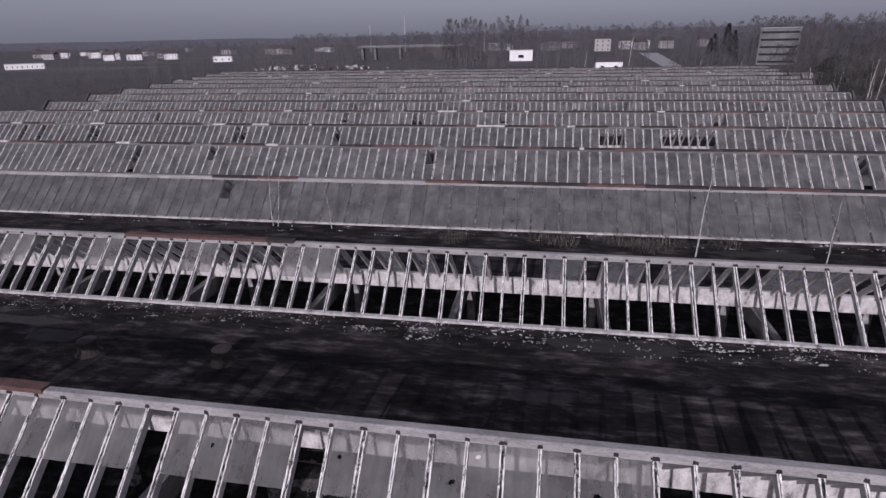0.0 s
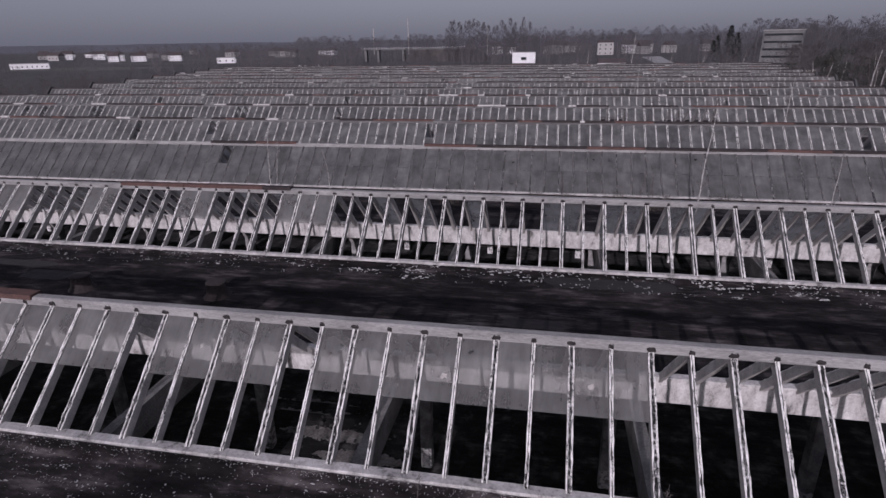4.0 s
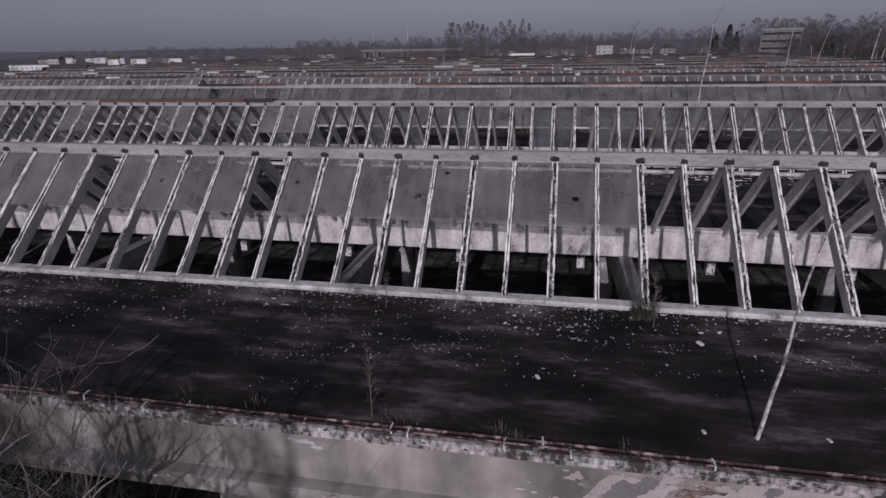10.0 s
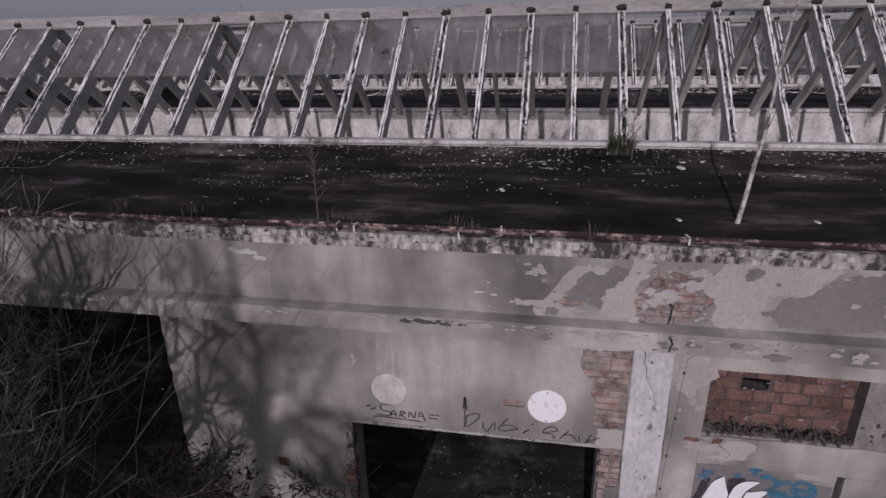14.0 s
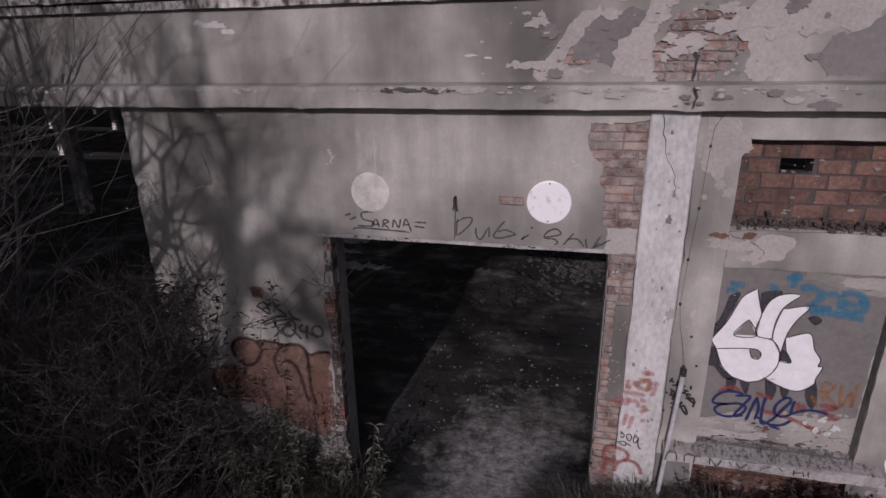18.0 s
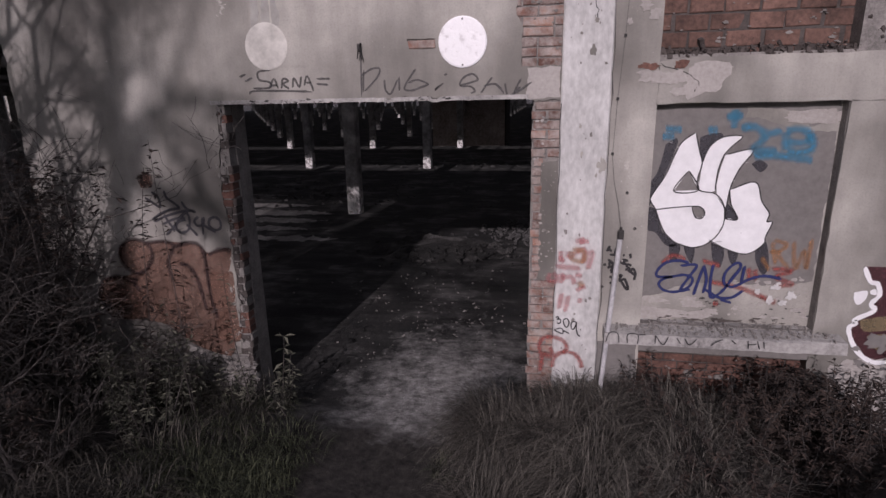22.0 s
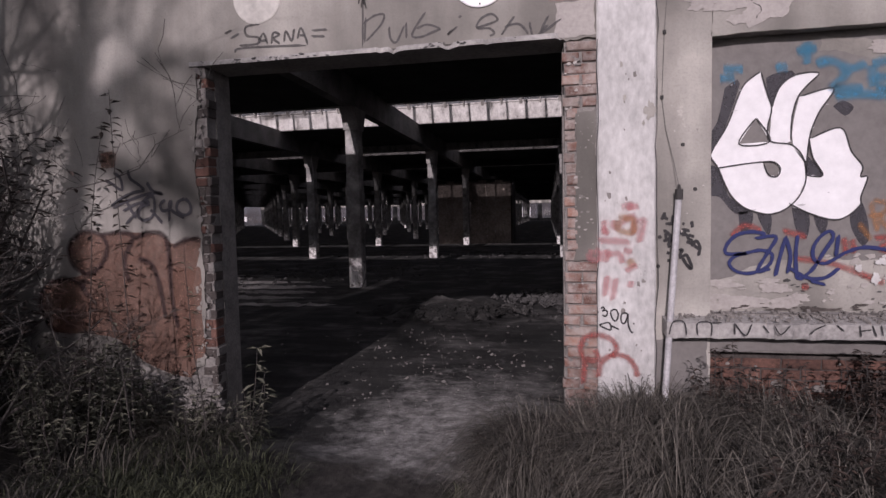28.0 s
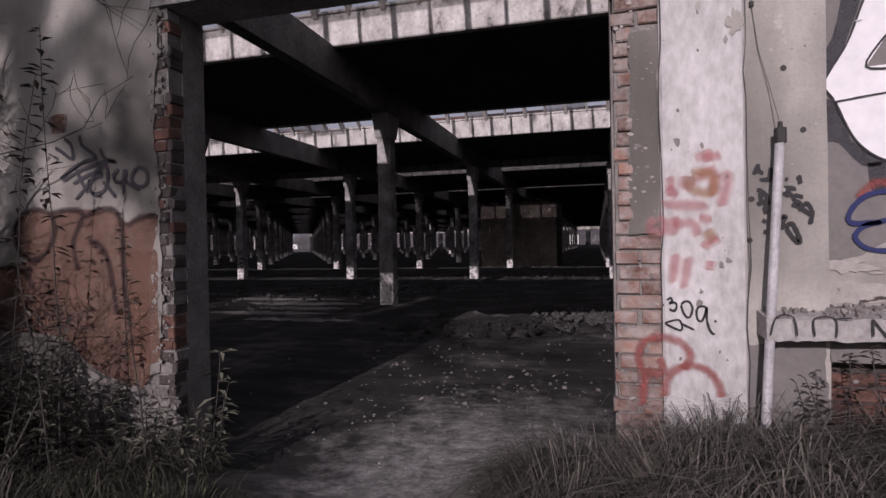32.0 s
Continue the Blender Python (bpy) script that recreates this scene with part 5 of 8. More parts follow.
for i, (x, z) in enumerate(((3.475, 1.58), (3.465, 1.38), (3.62, 2.2), (3.7, 1.9))):
    s = Build()
    ring = [(x + 0.014 * math.cos(a), -0.004, z + 0.014 * math.sin(a)) for a in np.linspace(0, 6.28, 9)[:8]]
    s.add(ring, [tuple(range(8))])
    part("hole", s, M["iron"], wall)

gut = thing("gutter", "rusty half-round eaves gutter with pale brackets", "gutter")
s = Build()
ang = np.linspace(math.pi * 1.0, math.pi * 2.0, 9)
xs = np.arange(WEST, EAST, 1.5)
prof = [(-0.06 + 0.045 * math.cos(a), 5.345 + 0.045 * math.sin(a)) for a in ang] + [(-0.06 + 0.039 * math.cos(a), 5.348 + 0.038 * math.sin(a)) for a in ang[::-1]]
n = len(prof)
rr = random.Random(3)
v = []
for x in xs:
    dz = rr.uniform(-0.008, 0.006)
    v += [(x, y, z + dz) for y, z in prof]
s.add(v, [(i * n + j, (i + 1) * n + j, (i + 1) * n + (j + 1) % n, i * n + (j + 1) % n) for i in range(len(xs) - 1) for j in range(n)])
part("trough", s, M["gutter"], gut)
br = Build().box(-0.009, -0.114, 5.31, 0.009, -0.106, 5.378).box(-0.009, -0.114, 5.37, 0.009, -0.01, 5.379).mesh("bracket", M["chip"])
for x in [-0.859 - 0.71 * i for i in range(1, 8)] + [-0.859, -0.092, 0.684, 1.356, 2.051, 2.715, 3.635, 4.354] + [4.354 + 0.71 * i for i in range(1, 8)]:
    part("bracket", br, None, gut, at=pose(x, 0, 0, 0, rr.uniform(-8, 8), rr.uniform(-8, 8)))


# ---- paint strokes ----
def smooth(pts, n=5):
    """A soft line through the points."""
    if len(pts) < 3:
        return pts
    p = [pts[0], *pts, pts[-1]]
    out = []
    for a, b, c, d in zip(p, p[1:], p[2:], p[3:]):
        for i in range(n):
            t = i / n
            out.append(tuple(0.5 * (2 * b[k] + (c[k] - a[k]) * t + (2 * a[k] - 5 * b[k] + 4 * c[k] - d[k]) * t * t + (3 * b[k] - a[k] - 3 * c[k] + d[k]) * t ** 3) for k in (0, 1)))
    return out + [pts[-1]]


def paint_lines(name, y, width, m, lines):
    """Painted strokes, one flat ribbon each, joined into one tag."""
    s = Build()
    r = random.Random(len(lines) + int(width * 1000))
    core = []
    for q, pts in enumerate(lines):
        line = smooth(pts) if len(pts) > 2 else [tuple(a + (b - a) * i / 6 for a, b in zip(*pts)) for i in range(7)]
        n = len(line)
        v = []
        for i, (x, z) in enumerate(line):
            a, b = line[max(i - 1, 0)], line[min(i + 1, n - 1)]
            dx, dz = b[0] - a[0], b[1] - a[1]
            ln = math.hypot(dx, dz) or 1
            h = width * (0.78 if width > 0.025 else 0.62) * (0.85 + 0.3 * r.random()) * (0.7 if i in (0, n - 1) else 1)
            v += [(x - dz / ln * h, y - 0.0002 * q, z + dx / ln * h), (x, y - 0.0002 * q, z), (x + dz / ln * h, y - 0.0002 * q, z - dx / ln * h)]
        core += [1.0 if k % 3 == 1 and 0 < k // 3 < n - 1 else 0.0 for k in range(3 * n)]
        s.add(v, [(3 * i + j, 3 * i + 3 + j, 3 * i + 4 + j, 3 * i + 1 + j) for i in range(n - 1) for j in (0, 1)])
    me = s.mesh(name, M[m])
    me.attributes.new("core", "FLOAT", "POINT").data.foreach_set("value", core)
    part(name, me, None, wall, "sprayed paint")


def paint_area(name, y, pts, holes, m):
    me = sheet(smooth(pts + pts[:1], 3)[:-1] if not holes else pts, holes, y, y + 0.001)
    me.materials.append(M[m])
    part(name, me, None, wall, "sprayed paint")

# ---- paint on the wall ----
paint_area('shadow_paint', 0.118, [(3.913, 2.582), (4.009, 2.606), (3.845, 2.114), (3.787, 2.067), (3.77, 2.206), (3.865, 2.351)], [], 'graffiti_dark')
paint_area('shadow_paint', 0.118, [(3.787, 2.063), (3.885, 2.04), (3.942, 1.853), (4.073, 1.741), (3.985, 1.73), (3.889, 1.843), (3.821, 1.87)], [], 'graffiti_dark')
paint_area('shadow_paint', 0.118, [(4.007, 1.74), (4.1, 1.732), (4.078, 1.607), (4.025, 1.606)], [], 'graffiti_dark')
paint_area('shadow_paint', 0.118, [(4.127, 1.723), (4.214, 1.724), (4.204, 1.576), (4.149, 1.657)], [], 'graffiti_dark')
paint_area('shadow_paint', 0.118, [(4.34, 1.764), (4.446, 1.719), (4.436, 1.553), (4.371, 1.604)], [], 'graffiti_dark')
paint_area('shadow_paint', 0.118, [(4.474, 1.7), (4.56, 1.683), (4.537, 1.574), (4.499, 1.616)], [], 'graffiti_dark')
paint_area('shadow_paint', 0.118, [(4.69, 1.732), (4.763, 1.789), (4.811, 1.576), (4.769, 1.499), (4.702, 1.62)], [], 'graffiti_dark')
paint_area('shadow_paint', 0.118, [(4.401, 2.123), (4.456, 2.078), (4.52, 1.969), (4.415, 1.969)], [], 'graffiti_dark')
paint_area('shadow_paint', 0.118, [(4.17, 2.634), (4.242, 2.662), (4.345, 2.652), (4.208, 2.428)], [], 'graffiti_dark')
paint_area('shadow_paint', 0.118, [(4.579, 2.423), (4.632, 2.457), (4.701, 2.413), (4.651, 2.357)], [], 'graffiti_dark')
paint_area('letter', 0.115, [(4.136, 2.677), (4.174, 2.525), (4.207, 2.428), (4.183, 2.304), (4.204, 2.209), (4.337, 2.178), (4.409, 2.078), (4.421, 1.942), (4.376, 1.826), (4.289, 1.745), (4.192, 1.72), (4.057, 1.76), (3.964, 1.844), (3.907, 1.961), (3.875, 2.049), (3.827, 2.123), (3.853, 2.192), (3.93, 2.328), (3.994, 2.51), (4.042, 2.606)], [[(4.11, 2.371), (4.004, 2.201), (4.199, 2.209)], [(4.155, 2.073), (4.228, 2.069), (4.266, 2.023), (4.244, 1.973), (4.192, 1.986)]], 'graffiti_white')
paint_area('letter', 0.113, [(4.206, 2.428), (4.249, 2.559), (4.345, 2.639), (4.487, 2.644), (4.425, 2.573), (4.366, 2.496), (4.332, 2.369), (4.326, 2.205), (4.207, 2.214), (4.202, 2.326)], [], 'graffiti_white')
paint_area('letter', 0.115, [(4.375, 2.496), (4.578, 2.54), (4.496, 2.39), (4.446, 2.258), (4.43, 2.124), (4.41, 2.069), (4.34, 2.187), (4.343, 2.347)], [], 'graffiti_white')
paint_area('letter', 0.113, [(4.437, 2.213), (4.624, 2.279), (4.689, 2.124), (4.757, 2.026), (4.748, 1.958), (4.79, 1.949), (4.753, 1.831), (4.744, 1.762), (4.627, 1.676), (4.471, 1.711), (4.315, 1.793), (4.397, 1.868), (4.422, 1.974), (4.523, 1.97), (4.461, 2.092)], [], 'graffiti_white')
paint_area('orange_fill', -0.002, [(-1.209, 1.626), (-1.075, 1.685), (-0.925, 1.654), (-0.739, 1.673), (-0.44, 1.662), (-0.326, 1.625), (-0.245, 1.572), (-0.006, 1.615), (-0.094, 1.215), (-0.1, 0.55), (-0.28, 0.5), (-0.576, 0.6), (-0.811, 0.781), (-1.122, 0.826), (-1.443, 0.842), (-1.564, 1.078), (-1.466, 1.258), (-1.299, 1.292), (-1.135, 1.326), (-1.223, 1.439), (-1.247, 1.552)], [], 'graffiti_brown')
paint_lines('spray_dot', -0.002, 0.085, 'stroke_brown', [[(-0.9, 2.265), (-0.85, 2.275), (-0.8, 2.275), (-0.74, 2.265)], [(-0.82, 2.34), (-0.82, 2.29), (-0.82, 2.25), (-0.82, 2.2)]])
paint_lines('outline', 0.11, 0.0095, 'stroke_black', [[(4.135, 2.677), (4.177, 2.525), (4.205, 2.428), (4.182, 2.304), (4.202, 2.21), (4.335, 2.178), (4.407, 2.079), (4.42, 1.942), (4.375, 1.827), (4.288, 1.746), (4.19, 1.721), (4.056, 1.761), (3.963, 1.845), (3.906, 1.962), (3.874, 2.05)], [(3.874, 2.05), (3.826, 2.124), (3.852, 2.193), (3.929, 2.328), (3.993, 2.51), (4.041, 2.606), (4.135, 2.677)], [(4.109, 2.372), (4.003, 2.201), (4.198, 2.21), (4.109, 2.372)], [(3.862, 2.041), (4.034, 2.064), (4.154, 2.074), (4.226, 2.069), (4.264, 2.024), (4.243, 1.973), (4.191, 1.987), (4.159, 2.065)], [(4.205, 2.428), (4.248, 2.559), (4.344, 2.639), (4.486, 2.644), (4.424, 2.573), (4.365, 2.496), (4.331, 2.37), (4.325, 2.205)]])
paint_lines('outline', 0.11, 0.0095, 'stroke_black', [[(4.373, 2.496), (4.577, 2.54), (4.494, 2.39), (4.445, 2.258), (4.428, 2.124), (4.42, 1.979)], [(4.436, 2.214), (4.623, 2.279), (4.688, 2.124), (4.756, 2.026), (4.746, 1.958), (4.788, 1.95), (4.752, 1.831), (4.742, 1.762), (4.626, 1.677), (4.47, 1.711), (4.314, 1.793)], [(4.421, 1.974), (4.522, 1.971), (4.46, 2.093), (4.436, 2.214)]])
paint_lines('blue_tag', 0.107, 0.024, 'stroke_blue', [[(4.182, 1.587), (4.092, 1.603), (3.996, 1.582), (3.934, 1.517), (3.931, 1.457), (4.036, 1.455), (4.147, 1.477), (4.219, 1.448), (4.2, 1.374), (4.102, 1.322), (4.001, 1.33), (3.949, 1.386), (3.988, 1.438), (4.061, 1.457)], [(4.107, 1.557), (4.242, 1.569), (4.197, 1.47), (4.141, 1.368), (4.136, 1.331), (4.212, 1.351)], [(4.305, 1.575), (4.27, 1.435), (4.24, 1.293)], [(4.301, 1.563), (4.333, 1.441), (4.316, 1.313)], [(4.376, 1.582), (4.366, 1.445), (4.377, 1.295), (4.417, 1.287)], [(4.425, 1.3), (4.476, 1.354), (4.537, 1.462), (4.59, 1.555), (4.573, 1.6), (4.521, 1.572), (4.474, 1.497), (4.477, 1.414), (4.534, 1.384), (4.593, 1.408), (4.666, 1.456), (4.779, 1.491), (4.922, 1.47)], [(4.623, 1.581), (4.609, 1.427)], [(4.319, 1.362), (4.437, 1.289), (4.548, 1.289), (4.634, 1.358)], [(4.454, 1.267), (4.555, 1.241)]])
paint_lines('cyan_tag', 0.114, 0.06, 'stroke_cyan', [[(4.417, 2.857), (4.418, 2.79), (4.416, 2.699)], [(4.348, 2.791), (4.42, 2.801), (4.478, 2.803)], [(4.463, 2.706), (4.567, 2.714), (4.672, 2.66), (4.773, 2.692)], [(4.666, 2.652), (4.624, 2.596), (4.575, 2.543), (4.666, 2.531), (4.756, 2.533)], [(4.797, 2.677), (4.803, 2.6), (4.813, 2.53)], [(4.797, 2.677), (4.874, 2.695), (4.95, 2.674), (4.969, 2.612), (4.905, 2.588), (4.816, 2.6)], [(4.82, 2.53), (4.909, 2.514), (4.989, 2.535), (5.005, 2.582), (4.976, 2.659)], [(4.577, 2.484), (4.732, 2.493), (4.886, 2.471), (5.025, 2.453)], [(3.899, 2.705), (3.961, 2.704), (4.03, 2.697)], [(3.88, 2.644), (3.928, 2.646), (3.976, 2.653)], [(4.219, 2.692), (4.305, 2.698)]])
paint_lines('orange_tag', 0.114, 0.035, 'stroke_orange', [[(4.806, 1.799), (4.863, 1.578)], [(4.818, 1.799), (4.925, 1.764), (4.869, 1.68), (4.969, 1.557)], [(4.969, 1.81), (5.014, 1.558), (5.06, 1.721), (5.096, 1.56), (5.103, 1.835)], [(4.789, 1.693), (4.89, 1.708)], [(4.738, 1.659), (4.827, 1.53)]])
paint_lines('red_tag', 0.114, 0.04, 'stroke_red', [[(3.96, 1.567), (4.044, 1.646), (4.161, 1.61)], [(4.274, 1.612), (4.443, 1.559)], [(4.655, 1.564), (4.677, 1.431)], [(4.707, 1.551), (4.723, 1.442)], [(4.824, 1.553), (4.991, 1.543), (4.874, 1.484), (5.014, 1.422), (4.861, 1.408)], [(4.346, 1.422), (4.588, 1.381), (4.765, 1.314), (4.908, 1.246)], [(4.403, 1.223), (4.455, 1.225)]])
paint_lines('pink_tag', -0.0475, 0.045, 'stroke_pink', [[(3.087, 1.655), (3.138, 1.597)], [(3.101, 1.711), (3.107, 1.598)], [(3.206, 1.794), (3.344, 1.791)], [(3.27, 1.834), (3.274, 1.757)], [(3.166, 1.707), (3.178, 1.651), (3.294, 1.728), (3.297, 1.591)], [(3.318, 1.672), (3.368, 1.697), (3.329, 1.535)], [(3.046, 1.567), (3.291, 1.55)], [(3.032, 1.503), (3.005, 1.447), (3.058, 1.426), (3.079, 1.473), (3.038, 1.503)], [(3.124, 1.514), (3.115, 1.402)], [(3.11, 1.458), (3.201, 1.47), (3.226, 1.4)], [(3.227, 1.497), (3.295, 1.481)], [(3.238, 1.344), (3.327, 1.398)], [(3.124, 1.332), (3.106, 1.164)], [(3.186, 1.317), (3.153, 1.136)], [(3.287, 1.288), (3.269, 1.233)]])
paint_lines('orange_tag', -0.0485, 0.05, 'stroke_orange', [[(3.192, 1.72), (3.288, 1.701), (3.297, 1.618), (3.203, 1.636), (3.197, 1.705)], [(3.264, 1.44), (3.301, 1.371)]])
paint_lines('number_tag', -0.0495, 0.011, 'stroke_black', [[(3.079, 1.089), (3.096, 1.101), (3.103, 1.088), (3.092, 1.073), (3.113, 1.079), (3.124, 1.062), (3.113, 1.036), (3.089, 1.046)], [(3.144, 1.069), (3.161, 1.083), (3.183, 1.081), (3.196, 1.049), (3.186, 1.011), (3.169, 1.007), (3.152, 1.034), (3.144, 1.069)], [(3.267, 1.047), (3.246, 1.061), (3.221, 1.054), (3.214, 1.026), (3.22, 0.994), (3.237, 0.989), (3.251, 1.017), (3.26, 1.05), (3.26, 0.999), (3.27, 0.953), (3.286, 0.926), (3.292, 0.933)], [(3.058, 1.066), (3.065, 1.063)], [(3.293, 0.99), (3.304, 0.986)], [(3.064, 0.975), (3.134, 0.992), (3.142, 0.941), (3.064, 0.975)], [(3.134, 0.978), (3.206, 0.944)]])
paint_lines('red_loop', -0.0505, 0.04, 'stroke_red', [[(3.146, 0.745), (3.184, 0.817), (3.141, 0.879), (3.049, 0.905), (2.969, 0.88), (2.941, 0.808), (2.967, 0.695), (2.951, 0.546)], [(3.035, 0.806), (3.06, 0.742), (3.02, 0.72), (2.981, 0.753)], [(3.058, 0.601), (3.086, 0.715), (3.165, 0.766), (3.254, 0.75), (3.309, 0.683), (3.323, 0.615)]])
paint_lines('marker_tag', -0.003, 0.021, 'stroke_black', [[(3.508, 1.749), (3.498, 1.722), (3.485, 1.696)], [(3.498, 1.722), (3.518, 1.721)], [(3.498, 1.718), (3.53, 1.698)], [(3.509, 1.67), (3.562, 1.669)], [(3.563, 1.728), (3.559, 1.706), (3.554, 1.661)], [(3.619, 1.671), (3.634, 1.664)], [(3.614, 1.631), (3.614, 1.59)], [(3.614, 1.631), (3.67, 1.619)], [(3.618, 1.608), (3.646, 1.611)], [(3.614, 1.593), (3.657, 1.593)], [(3.697, 1.578), (3.665, 1.588), (3.657, 1.57), (3.681, 1.551), (3.677, 1.536), (3.645, 1.547)], [(3.68, 1.511), (3.708, 1.55), (3.731, 1.509), (3.723, 1.447)], [(3.692, 1.524), (3.727, 1.492)], [(3.676, 1.686), (3.686, 1.641)], [(3.497, 1.622), (3.517, 1.617), (3.541, 1.589), (3.533, 1.566), (3.496, 1.552)], [(3.513, 1.612), (3.516, 1.558)], [(3.549, 1.57), (3.532, 1.53), (3.54, 1.507)], [(3.519, 1.476), (3.539, 1.466)], [(3.523, 1.421), (3.539, 1.416)], [(3.596, 1.487), (3.62, 1.491), (3.608, 1.464), (3.612, 1.428)], [(3.62, 1.437), (3.644, 1.458), (3.671, 1.404), (3.678, 1.363), (3.651, 1.386), (3.62, 1.437)]])
paint_lines('orange_outline', -0.005, 0.04, 'stroke_rust', [[(-1.133, 1.321), (-0.968, 1.371), (-0.868, 1.532), (-0.923, 1.654), (-1.072, 1.685), (-1.194, 1.627), (-1.243, 1.524), (-1.202, 1.4), (-1.087, 1.334)], [(-0.923, 1.654), (-0.737, 1.674), (-0.621, 1.637), (-0.709, 1.452), (-0.677, 1.254)], [(-0.624, 1.621), (-0.436, 1.673), (-0.324, 1.626), (-0.295, 1.489), (-0.29, 1.152), (-0.241, 0.866)], [(-0.587, 1.454), (-0.471, 1.418), (-0.402, 1.262), (-0.352, 0.949)], [(-0.264, 1.545), (-0.151, 1.602), (-0.004, 1.616)], [(-1.093, 1.299), (-1.137, 1.182)], [(-1.485, 1.241), (-1.296, 1.293), (-1.147, 1.24), (-1.07, 1.126)], [(-1.488, 1.229), (-1.561, 1.079), (-1.495, 0.902), (-1.38, 0.816)]])
paint_lines('spray_tag', -0.007, 0.024, 'stroke_dark', [[(-0.849, 2.107), (-0.788, 2.073), (-0.7, 2.021), (-0.706, 2.115), (-0.771, 2.166)], [(-0.633, 2.181), (-0.612, 2.11), (-0.539, 2.059), (-0.485, 2.01)], [(-0.485, 2.01), (-0.602, 1.993), (-0.721, 1.944), (-0.809, 1.886)], [(-0.79, 1.869), (-0.651, 1.93), (-0.44, 1.985), (-0.33, 1.98), (-0.416, 2.007), (-0.464, 2.078)], [(-0.701, 1.846), (-0.558, 1.906), (-0.442, 1.92)], [(-0.669, 1.95), (-0.629, 1.87), (-0.576, 1.783)], [(-0.681, 1.736), (-0.56, 1.848), (-0.478, 1.941), (-0.394, 1.99)], [(-0.442, 1.901), (-0.526, 1.874), (-0.556, 1.809), (-0.511, 1.769), (-0.437, 1.793), (-0.407, 1.853), (-0.404, 1.937), (-0.431, 1.969)], [(-0.444, 1.855), (-0.391, 1.803), (-0.338, 1.743)], [(-0.304, 1.933), (-0.351, 1.889), (-0.326, 1.842), (-0.262, 1.862), (-0.25, 1.93)], [(-0.268, 1.931), (-0.274, 1.749)], [(-0.271, 1.863), (-0.218, 1.823), (-0.139, 1.782)], [(-0.125, 1.936), (-0.188, 1.908), (-0.199, 1.844), (-0.138, 1.804), (-0.084, 1.828), (-0.082, 1.892), (-0.125, 1.936)]])
paint_lines('word_tag', -0.002, 0.018, 'stroke_grey', [[(0.58, 3.246), (0.464, 3.232), (0.467, 3.167), (0.56, 3.145), (0.555, 3.099), (0.397, 3.095)], [(0.554, 3.09), (0.604, 3.172), (0.638, 3.087)], [(0.573, 3.117), (0.63, 3.12)], [(0.669, 3.086), (0.687, 3.169), (0.737, 3.153), (0.688, 3.127), (0.741, 3.084)], [(0.773, 3.092), (0.79, 3.174), (0.835, 3.099), (0.858, 3.19)], [(0.882, 3.106), (0.914, 3.188), (0.965, 3.058)], [(0.899, 3.133), (0.945, 3.132)], [(0.993, 3.162), (1.124, 3.162)], [(0.99, 3.121), (1.105, 3.112)], [(0.28, 3.193), (0.346, 3.218)], [(0.329, 3.154), (0.406, 3.188)], [(0.365, 3.044), (0.432, 3.075), (0.965, 3.058)]])
paint_lines('word_tag', -0.002, 0.016, 'stroke_grey', [[(1.422, 3.23), (1.409, 3.036)], [(1.402, 3.177), (1.486, 3.228), (1.562, 3.23), (1.536, 3.159), (1.418, 3.047)], [(1.599, 3.143), (1.607, 3.057), (1.652, 3.028), (1.715, 3.144)], [(1.727, 3.165), (1.728, 3.045)], [(1.875, 3.226), (1.77, 3.073), (1.832, 3.049), (1.913, 3.073), (1.984, 3.095)], [(1.805, 3.109), (1.886, 3.133), (1.984, 3.095)], [(2.105, 3.104), (2.031, 3.048), (2.071, 3.086)], [(2.112, 3.161), (2.134, 3.176)], [(2.239, 3.081), (2.333, 3.101), (2.39, 3.125), (2.347, 3.168), (2.272, 3.14), (2.244, 3.08), (2.332, 3.069), (2.365, 3.032), (2.332, 3.017)], [(2.415, 3.014), (2.456, 3.073), (2.51, 3.141)], [(2.437, 3.071), (2.537, 3.083), (2.605, 3.008)], [(2.61, 3.093), (2.632, 2.989), (2.654, 2.986), (2.739, 3.063)], [(2.743, 3.127), (2.691, 3.01), (2.831, 3.098)]])
paint_lines('fork_mark', -0.002, 0.014, 'stroke_grey', [[(1.405, 3.364), (1.393, 2.998)]])
paint_lines('sill_scribble', -0.183, 0.008, 'stroke_black', [[(3.501, 0.942), (3.527, 1.029), (3.594, 1.03), (3.611, 0.941)], [(3.68, 0.941), (3.678, 1.024), (3.758, 1.025), (3.761, 0.938)], [(3.758, 1.025), (3.827, 1.031)], [(3.9, 1.032), (3.903, 0.946)], [(3.901, 1.026), (3.967, 0.947), (4.004, 1.028)], [(4.068, 1.016), (4.106, 0.963)], [(4.133, 1.017), (4.174, 0.958), (4.229, 1.019)], [(4.343, 0.961), (4.372, 0.993), (4.433, 1.025)], [(4.489, 1.026), (4.535, 0.985)], [(4.618, 1.027), (4.63, 0.948)], [(4.621, 0.987), (4.689, 0.998)], [(4.687, 1.029), (4.715, 0.95)], [(4.735, 1.028), (4.75, 0.959)]])

paint_area('orange_fill', -0.0022, [(-0.26, 0.66), (-0.26, 1.0), (-0.27, 1.37), (-0.12, 1.36), (-0.02, 1.37), (-0.03, 1.0), (-0.02, 0.66)], [], 'graffiti_brown')

